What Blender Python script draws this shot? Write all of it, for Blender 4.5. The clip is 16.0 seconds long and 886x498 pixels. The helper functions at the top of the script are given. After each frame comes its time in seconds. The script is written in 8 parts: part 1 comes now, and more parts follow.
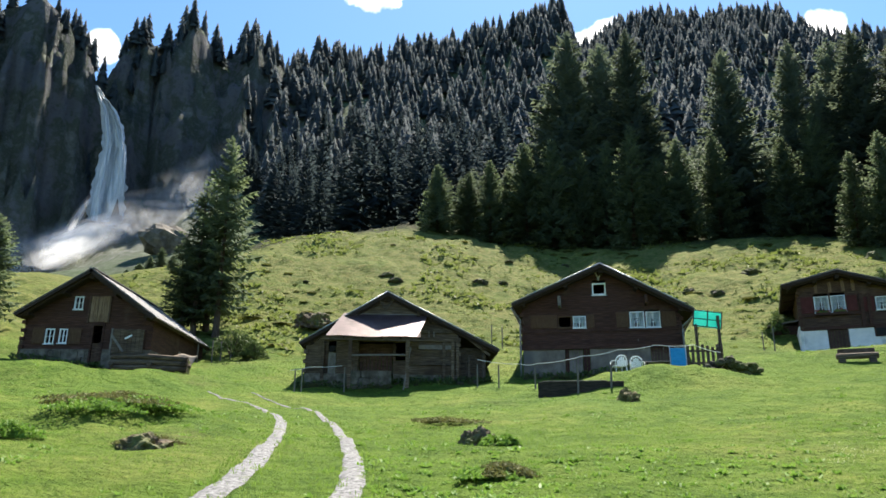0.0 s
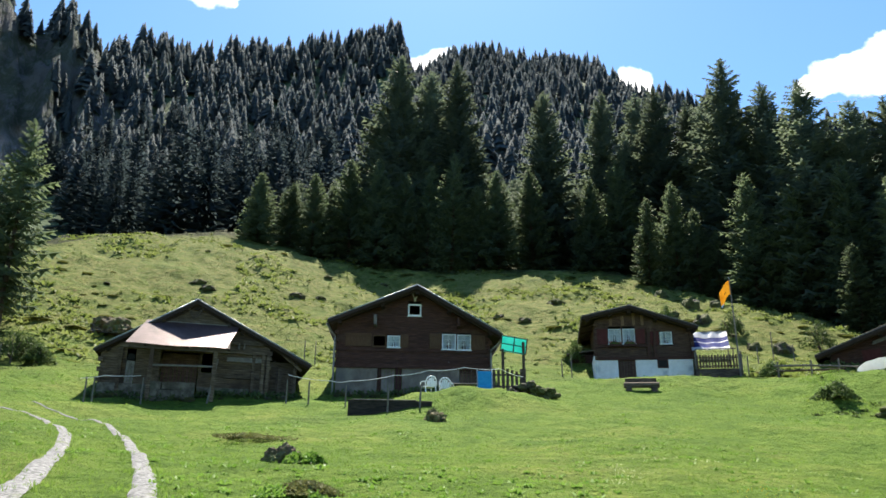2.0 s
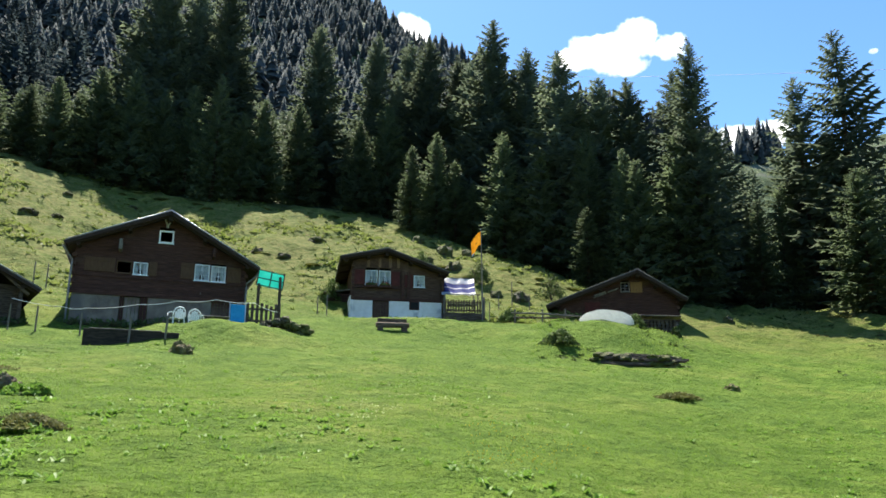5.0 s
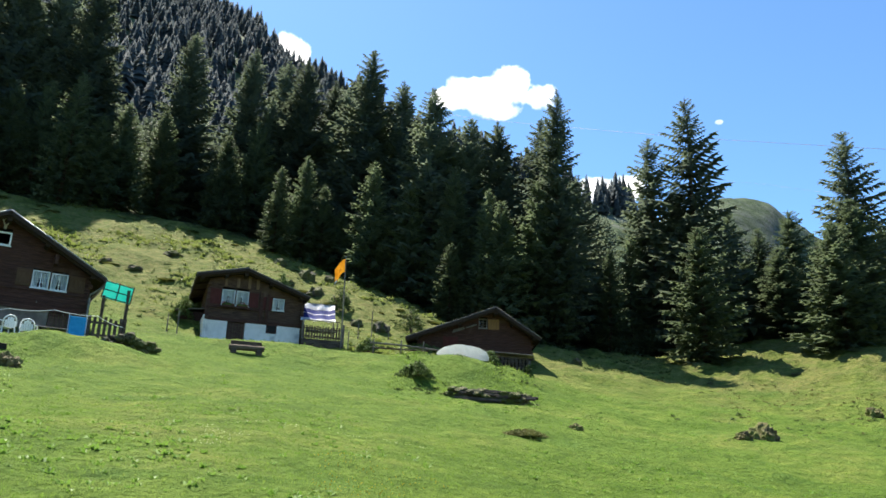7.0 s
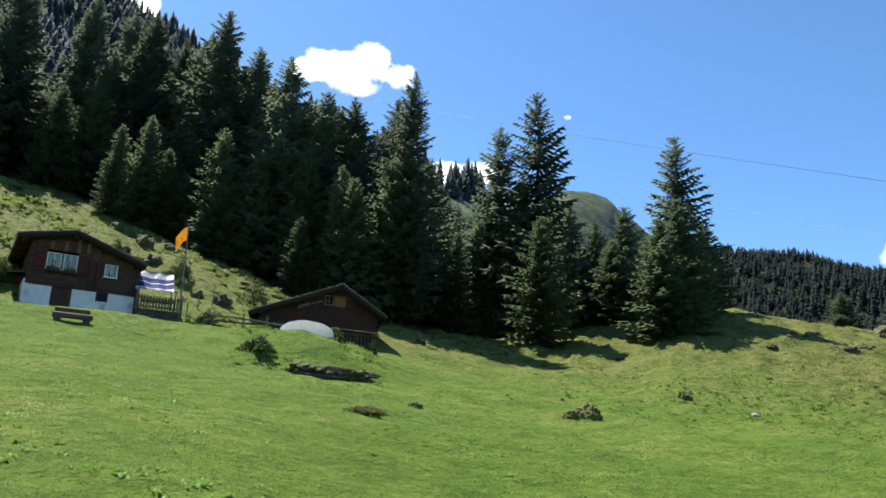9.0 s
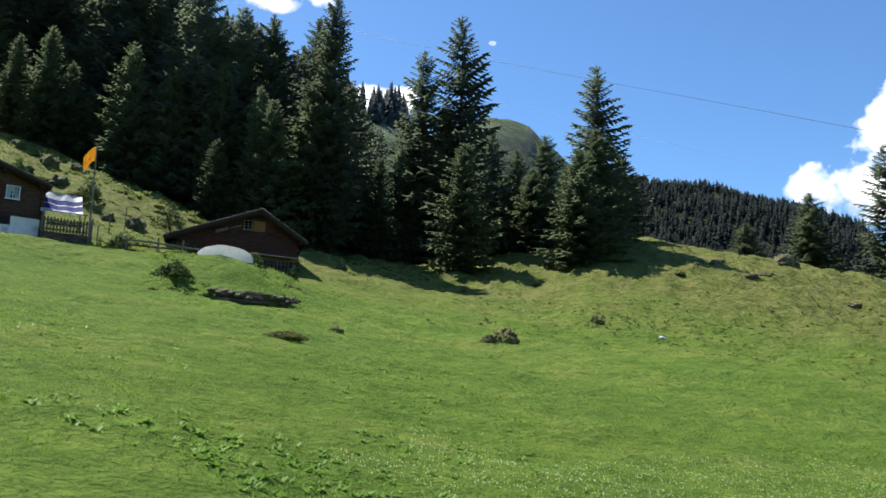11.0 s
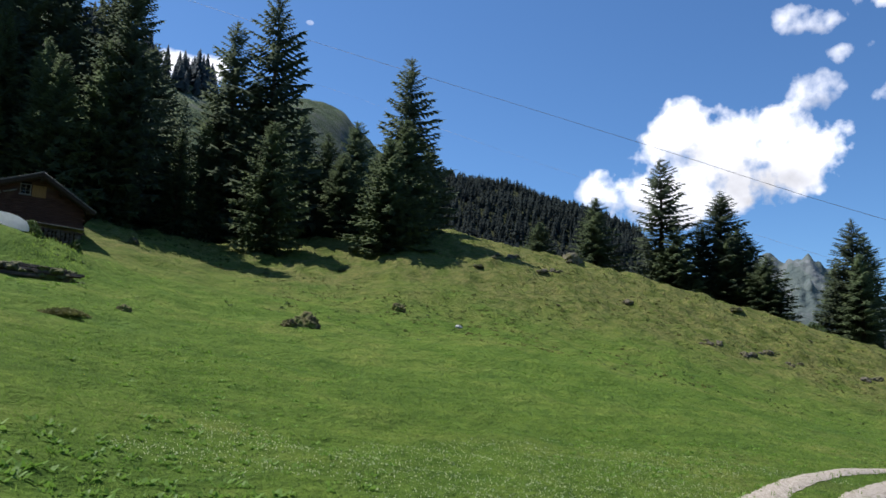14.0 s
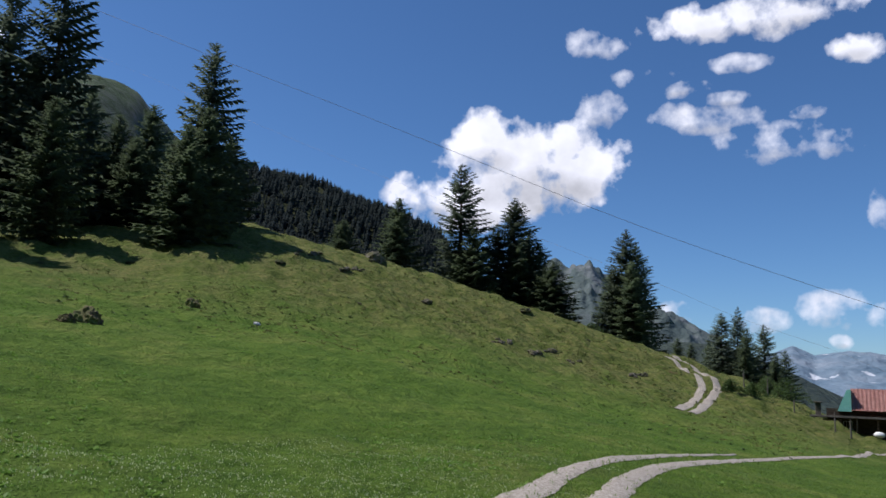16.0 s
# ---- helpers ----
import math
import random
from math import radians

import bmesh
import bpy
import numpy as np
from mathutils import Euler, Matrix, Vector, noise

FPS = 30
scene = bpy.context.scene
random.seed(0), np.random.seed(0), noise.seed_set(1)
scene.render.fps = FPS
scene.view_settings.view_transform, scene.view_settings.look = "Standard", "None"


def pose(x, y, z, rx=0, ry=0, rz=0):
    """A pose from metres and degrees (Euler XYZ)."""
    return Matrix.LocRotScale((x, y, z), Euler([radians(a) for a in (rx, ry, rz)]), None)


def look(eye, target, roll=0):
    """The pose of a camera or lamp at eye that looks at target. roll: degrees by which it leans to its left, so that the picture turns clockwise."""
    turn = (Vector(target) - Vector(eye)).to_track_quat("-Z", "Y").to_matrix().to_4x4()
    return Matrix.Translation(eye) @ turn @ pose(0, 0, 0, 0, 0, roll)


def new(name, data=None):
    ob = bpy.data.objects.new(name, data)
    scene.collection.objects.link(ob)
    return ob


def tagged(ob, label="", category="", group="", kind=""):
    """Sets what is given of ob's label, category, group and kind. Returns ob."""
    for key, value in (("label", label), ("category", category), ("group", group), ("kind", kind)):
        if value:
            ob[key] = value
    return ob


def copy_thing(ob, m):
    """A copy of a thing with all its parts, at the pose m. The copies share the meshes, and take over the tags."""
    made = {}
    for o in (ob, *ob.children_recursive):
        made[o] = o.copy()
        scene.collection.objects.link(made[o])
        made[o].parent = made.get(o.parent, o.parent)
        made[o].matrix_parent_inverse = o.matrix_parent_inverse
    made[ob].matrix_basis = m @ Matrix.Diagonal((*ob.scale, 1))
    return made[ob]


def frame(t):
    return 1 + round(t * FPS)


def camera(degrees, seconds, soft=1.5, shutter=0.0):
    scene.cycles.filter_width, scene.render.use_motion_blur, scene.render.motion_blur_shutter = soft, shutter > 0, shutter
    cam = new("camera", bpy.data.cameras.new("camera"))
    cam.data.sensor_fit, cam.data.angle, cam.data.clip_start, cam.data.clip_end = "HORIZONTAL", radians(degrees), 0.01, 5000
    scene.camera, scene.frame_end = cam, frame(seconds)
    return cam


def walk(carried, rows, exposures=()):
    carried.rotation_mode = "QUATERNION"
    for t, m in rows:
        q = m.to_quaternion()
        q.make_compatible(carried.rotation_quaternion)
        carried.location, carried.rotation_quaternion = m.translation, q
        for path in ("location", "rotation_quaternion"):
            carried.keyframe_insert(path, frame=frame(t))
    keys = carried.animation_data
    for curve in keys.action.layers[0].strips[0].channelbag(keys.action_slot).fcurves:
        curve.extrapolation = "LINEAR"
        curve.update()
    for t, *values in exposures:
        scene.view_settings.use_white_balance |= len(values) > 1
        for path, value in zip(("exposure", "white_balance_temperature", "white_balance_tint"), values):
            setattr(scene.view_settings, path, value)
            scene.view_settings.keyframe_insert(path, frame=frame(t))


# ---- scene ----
from math import sin, cos, tan, pi, sqrt, atan2, exp

# ---- camera: a man turning on the spot, eye 1.6 m over the grass ----
EYE = 1.6
EXPOSURES = [(0.0, 1.4, 6850, 9), (3.5, 1.38, 6800, 7), (7.0, 1.33, 6750, 8), (9.0, 1.06, 6550, 9), (12.5, 0.7, 6400, 11), (14.5, 0.21, 6100, 14), (16.0, -0.13, 5950, 16)]
cam = camera(60.38, 16.0, soft=1.6, shutter=0.0)
walk(cam, [
    (0.0, pose(0, 0, EYE, 107.00, -0.50, -0.00)),
    (0.5, pose(0, 0, EYE, 107.28, -0.56, -3.47)),
    (1.0, pose(0, 0, EYE, 107.46, -0.41, -7.18)),
    (1.5, pose(0, 0, EYE, 107.83, -0.37, -10.42)),
    (2.0, pose(0, 0, EYE, 108.42, -0.58, -14.09)),
    (2.5, pose(0, 0, EYE, 108.68, -0.57, -17.83)),
    (3.0, pose(0, 0, EYE, 107.64, -0.11, -21.72)),
    (3.5, pose(0, 0, EYE, 105.82, 0.17, -24.83)),
    (4.0, pose(0, 0, EYE, 104.40, 0.30, -27.61)),
    (4.2, pose(0, 0, EYE, 104.01, 0.25, -28.71)),
    (6.3, pose(0, 0, EYE, 105.71, -1.64, -38.55)),
    (6.5, pose(0, 0, EYE, 105.97, -1.79, -39.84)),
    (7.0, pose(0, 0, EYE, 106.35, -1.92, -43.34)),
    (7.5, pose(0, 0, EYE, 106.25, -1.91, -46.72)),
    (8.0, pose(0, 0, EYE, 105.95, -1.86, -49.89)),
    (8.5, pose(0, 0, EYE, 105.57, -1.86, -52.52)),
    (9.0, pose(0, 0, EYE, 105.11, -2.02, -55.03)),
    (9.2, pose(0, 0, EYE, 104.86, -1.95, -55.84)),
    (11.3, pose(0, 0, EYE, 99.08, -1.39, -61.92)),
    (11.5, pose(0, 0, EYE, 98.81, -1.35, -62.73)),
    (12.0, pose(0, 0, EYE, 98.76, -1.43, -65.03)),
    (12.5, pose(0, 0, EYE, 99.17, -1.43, -67.06)),
    (13.0, pose(0, 0, EYE, 99.39, -1.47, -69.55)),
    (13.5, pose(0, 0, EYE, 99.35, -1.87, -72.15)),
    (14.0, pose(0, 0, EYE, 99.16, -2.30, -75.77)),
    (14.5, pose(0, 0, EYE, 99.08, -2.05, -78.97)),
    (15.0, pose(0, 0, EYE, 99.07, -1.57, -82.77)),
    (15.5, pose(0, 0, EYE, 99.20, -1.70, -86.89)),
    (16.0, pose(0, 0, EYE, 99.55, -1.91, -90.63)),
], EXPOSURES)

# ---- sky with fair-weather clouds, and the sun ----
SUN_AZ, SUN_EL = 13.0, 58.0      # degrees clockwise from +y, and above the horizon
world = bpy.data.worlds.new("sky")
scene.world = world
world.use_nodes = True
wn, wl = world.node_tree.nodes, world.node_tree.links
wn.clear()


def wnode(kind, **props):
    n = wn.new(kind)
    for key, value in props.items():
        if key == "operation":
            n.operation = value
        elif key == "noise_dimensions":
            n.noise_dimensions = value
    return n


def wmath(op, a, b=None, clamp=False):
    n = wnode("ShaderNodeMath", operation=op)
    n.use_clamp = clamp
    for i, v in enumerate((a, b)):
        if v is None:
            continue
        if isinstance(v, (int, float)):
            n.inputs[i].default_value = v
        else:
            wl.new(v, n.inputs[i])
    return n.outputs[0]


sky = wn.new("ShaderNodeTexSky")
sky.sky_type = "NISHITA"
sky.sun_disc = False
sky.sun_elevation, sky.sun_rotation = radians(SUN_EL), radians(SUN_AZ)
sky.altitude, sky.air_density, sky.dust_density, sky.ozone_density = 1400, 1.0, 0.8, 3.5
coord = wn.new("ShaderNodeTexCoord")
split = wn.new("ShaderNodeSeparateXYZ")
wl.new(coord.outputs["Generated"], split.inputs[0])
w_az = wmath("MULTIPLY", wmath("ARCTAN2", split.outputs[0], split.outputs[1]), 57.2958)
w_el = wmath("MULTIPLY", wmath("ARCSINE", split.outputs[2]), 57.2958)
# cumulus: azimuth, elevation, half width, half height, all in degrees
CLOUDS = [(-6.2, 35.4, 2.4, 1.3), (-27.2, 28.8, 1.2, 1.3), (13, 31.5, 2.4, 2), (29.2, 29.6, 2, 1.5), (44.8, 27.5, 2.8, 1.4), (48.3, 28.6, 2.1, 1.5),
          (50.3, 27.8, 1.8, 1.1), (46.5, 26.8, 3.3, 1), (46.6, 27.8, 4.2, 1.3), (42.3, 27.6, 1.1, 0.8), (56, 20.6, 2.6, 1.3), (96.5, 16.4, 6.5, 3.1), (93.3, 17.7, 3.5, 2.2),
          (88.7, 13.3, 4, 1.9), (100.8, 15.5, 2.8, 2), (92.2, 13, 4, 1.9), (98.5, 13.9, 3.9, 1.8), (114, 25.4, 8, 1.5), (119.7, 22.6, 2.1, 1.1)]
WISPS = [(64.2, 24.9, 0.36, 0.2), (101.5, 24.3, 2.6, 1.2), (105.5, 21.9, 2.8, 0.9), (108.7, 21.1, 2.3, 0.6), (102.5, 19.9, 2, 1.5), (112.2, 22.3, 2, 0.7),
          (109.9, 18.8, 4, 1.1), (114.4, 16.9, 4.2, 1.5), (118.7, 16.5, 2.4, 1), (111.1, 20.1, 1.8, 0.6), (116.7, 18.7, 1.5, 0.6), (120.8, 11.8, 0.9, 2.4),
          (118.1, 5.2, 2.8, 1.2), (118, 3.2, 0.7, 0.5), (108.2, 5.2, 2, 0.9), (113.2, 4.6, 2.1, 1)]


def cloud_field(spots):
    field = None
    for a, e, ra, re in spots:
        u = wmath("DIVIDE", wmath("SUBTRACT", w_az, a), ra)
        v = wmath("DIVIDE", wmath("SUBTRACT", w_el, e), re)
        d = wmath("SUBTRACT", 1.0, wmath("ADD", wmath("MULTIPLY", u, u), wmath("MULTIPLY", v, v)))
        field = d if field is None else wmath("MAXIMUM", field, d)
    return wmath("MAXIMUM", field, -2.0)


def wnoise(scale, detail, rough):
    n = wn.new("ShaderNodeTexNoise")
    n.inputs["Scale"].default_value, n.inputs["Detail"].default_value, n.inputs["Roughness"].default_value = scale, detail, rough
    wl.new(coord.outputs["Generated"], n.inputs["Vector"])
    return n.outputs["Fac"]


puff = wmath("SUBTRACT", wnoise(24.0, 5.0, 0.52), 0.5)
fine = wmath("SUBTRACT", wnoise(10.0, 5.0, 0.6), 0.5)
heap = wmath("ADD", wmath("ADD", cloud_field(CLOUDS), wmath("MULTIPLY", puff, 3.4)), wmath("MULTIPLY", fine, 2.2))
wisp = wmath("ADD", wmath("ADD", wmath("MINIMUM", cloud_field(WISPS), 0.5), wmath("MULTIPLY", puff, 4.6)), wmath("MULTIPLY", fine, 3.6))
heap_mask = wmath("MULTIPLY", wmath("SUBTRACT", heap, 0.0), 1.5, True)
wisp_mask = wmath("MULTIPLY", wmath("MULTIPLY", wmath("SUBTRACT", wisp, 0.1), 0.75, True), 0.92)
mask = wmath("MAXIMUM", heap_mask, wisp_mask)
under = wmath("MULTIPLY", cloud_field([(a, e - 0.75 * re, ra * 0.85, re * 0.6) for a, e, ra, re in CLOUDS + WISPS]), 0.3)
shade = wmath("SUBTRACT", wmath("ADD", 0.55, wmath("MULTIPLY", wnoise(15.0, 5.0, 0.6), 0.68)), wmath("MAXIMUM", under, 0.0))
CLOUD_LIGHT, SKY_LIGHT = 1.2, 0.1
grey = wn.new("ShaderNodeCombineColor")
for i, c in enumerate((1.0, 1.0, 1.02)):
    wl.new(wmath("MULTIPLY", shade, c * CLOUD_LIGHT), grey.inputs[i])
scaled = wn.new("ShaderNodeVectorMath")
scaled.operation = "SCALE"
scaled.inputs["Scale"].default_value = SKY_LIGHT
deeper = wn.new("ShaderNodeHueSaturation")
deeper.inputs["Saturation"].default_value = 1.06
wl.new(sky.outputs[0], deeper.inputs["Color"])
clean = wn.new("ShaderNodeMix")
clean.data_type, clean.blend_type = "RGBA", "MULTIPLY"
clean.inputs["Factor"].default_value = 1.0
clean.inputs[7].default_value = (0.77, 0.955, 1.05, 1)
wl.new(deeper.outputs[0], clean.inputs[6])
wl.new(clean.outputs[2], scaled.inputs[0])
mix = wn.new("ShaderNodeMix")
mix.data_type = "RGBA"
wl.new(mask, mix.inputs["Factor"])
wl.new(scaled.outputs[0], mix.inputs[6])
wl.new(grey.outputs[0], mix.inputs[7])
back = wn.new("ShaderNodeBackground")
wl.new(mix.outputs[2], back.inputs["Color"])
wout = wn.new("ShaderNodeOutputWorld")
wl.new(back.outputs[0], wout.inputs["Surface"])

sun = new("sun", bpy.data.lights.new("sun", "SUN"))
sun.data.energy, sun.data.angle, sun.data.color = 5.0, radians(0.55), (1.0, 0.95, 0.87)
sun_dir = Vector((sin(radians(SUN_AZ)) * cos(radians(SUN_EL)), cos(radians(SUN_AZ)) * cos(radians(SUN_EL)), sin(radians(SUN_EL))))
sun.matrix_world = look(sun_dir * 300, (0, 0, 0))

# ---- materials ----
def shader(name, colours, scale=4.0, detail=6.0, rough=0.85, bump=0.3, bump_scale=None, bump_dist=0.02, stretch=(1, 1, 1),
           vary=0.0, metal=0.0, spots=None, stops=(0.35, 0.65), coords="Object", translucent=0.0):
    """A noise material: colours blend by a noise of the given scale; vary shifts the value from object to object; spots adds a
    second, larger noise of another colour: (colour, scale, threshold, softness)."""
    m = bpy.data.materials.new(name)
    m.use_nodes = True
    n, l = m.node_tree.nodes, m.node_tree.links
    b = n["Principled BSDF"]
    tc = n.new("ShaderNodeTexCoord")
    mp = n.new("ShaderNodeMapping")
    mp.inputs["Scale"].default_value = stretch
    l.new(tc.outputs[coords], mp.inputs["Vector"])
    nz = n.new("ShaderNodeTexNoise")
    nz.inputs["Scale"].default_value, nz.inputs["Detail"].default_value = scale, detail
    nz.inputs["Roughness"].default_value = 0.65
    l.new(mp.outputs[0], nz.inputs["Vector"])
    ramp = n.new("ShaderNodeValToRGB")
    el = ramp.color_ramp.elements
    el[0].position, el[1].position = stops
    el[0].color, el[1].color = (*colours[0], 1), (*colours[-1], 1)
    for i, c in enumerate(colours[1:-1]):
        e = el.new(stops[0] + (stops[1] - stops[0]) * (i + 1) / (len(colours) - 1))
        e.color = (*c, 1)
    l.new(nz.outputs["Fac"], ramp.inputs[0])
    out = ramp.outputs[0]
    if spots:
        colour, sscale, thr, soft = spots
        s = n.new("ShaderNodeTexNoise")
        s.inputs["Scale"].default_value, s.inputs["Detail"].default_value = sscale, 4
        l.new(tc.outputs[coords], s.inputs["Vector"])
        r = n.new("ShaderNodeMapRange")
        r.inputs[1].default_value, r.inputs[2].default_value = thr - soft, thr + soft
        l.new(s.outputs["Fac"], r.inputs[0])
        mx = n.new("ShaderNodeMix")
        mx.data_type = "RGBA"
        l.new(r.outputs[0], mx.inputs["Factor"])
        l.new(out, mx.inputs[6])
        mx.inputs[7].default_value = (*colour, 1)
        out = mx.outputs[2]
    if vary:
        info = n.new("ShaderNodeObjectInfo")
        r = n.new("ShaderNodeMapRange")
        r.inputs[3].default_value, r.inputs[4].default_value = 1 - vary, 1 + vary
        l.new(info.outputs["Random"], r.inputs[0])
        hsv = n.new("ShaderNodeHueSaturation")
        l.new(r.outputs[0], hsv.inputs["Value"])
        l.new(out, hsv.inputs["Color"])
        out = hsv.outputs[0]
    l.new(out, b.inputs["Base Color"])
    b.inputs["Roughness"].default_value, b.inputs["Metallic"].default_value = rough, metal
    b.inputs["Specular IOR Level"].default_value = 0.3 if translucent == 0 else 0.12
    if bump:
        bn = n.new("ShaderNodeTexNoise")
        bn.inputs["Scale"].default_value, bn.inputs["Detail"].default_value = bump_scale or scale * 3, 5
        l.new(mp.outputs[0], bn.inputs["Vector"])
        bp = n.new("ShaderNodeBump")
        bp.inputs["Strength"].default_value, bp.inputs["Distance"].default_value = bump, bump_dist
        l.new(bn.outputs["Fac"], bp.inputs["Height"])
        l.new(bp.outputs[0], b.inputs["Normal"])
    if translucent:
        t = n.new("ShaderNodeBsdfTranslucent")
        l.new(out, t.inputs["Color"])
        ms = n.new("ShaderNodeMixShader")
        ms.inputs[0].default_value = translucent
        o = n["Material Output"]
        l.new(b.outputs[0], ms.inputs[1])
        l.new(t.outputs[0], ms.inputs[2])
        l.new(ms.outputs[0], o.inputs["Surface"])
    return m


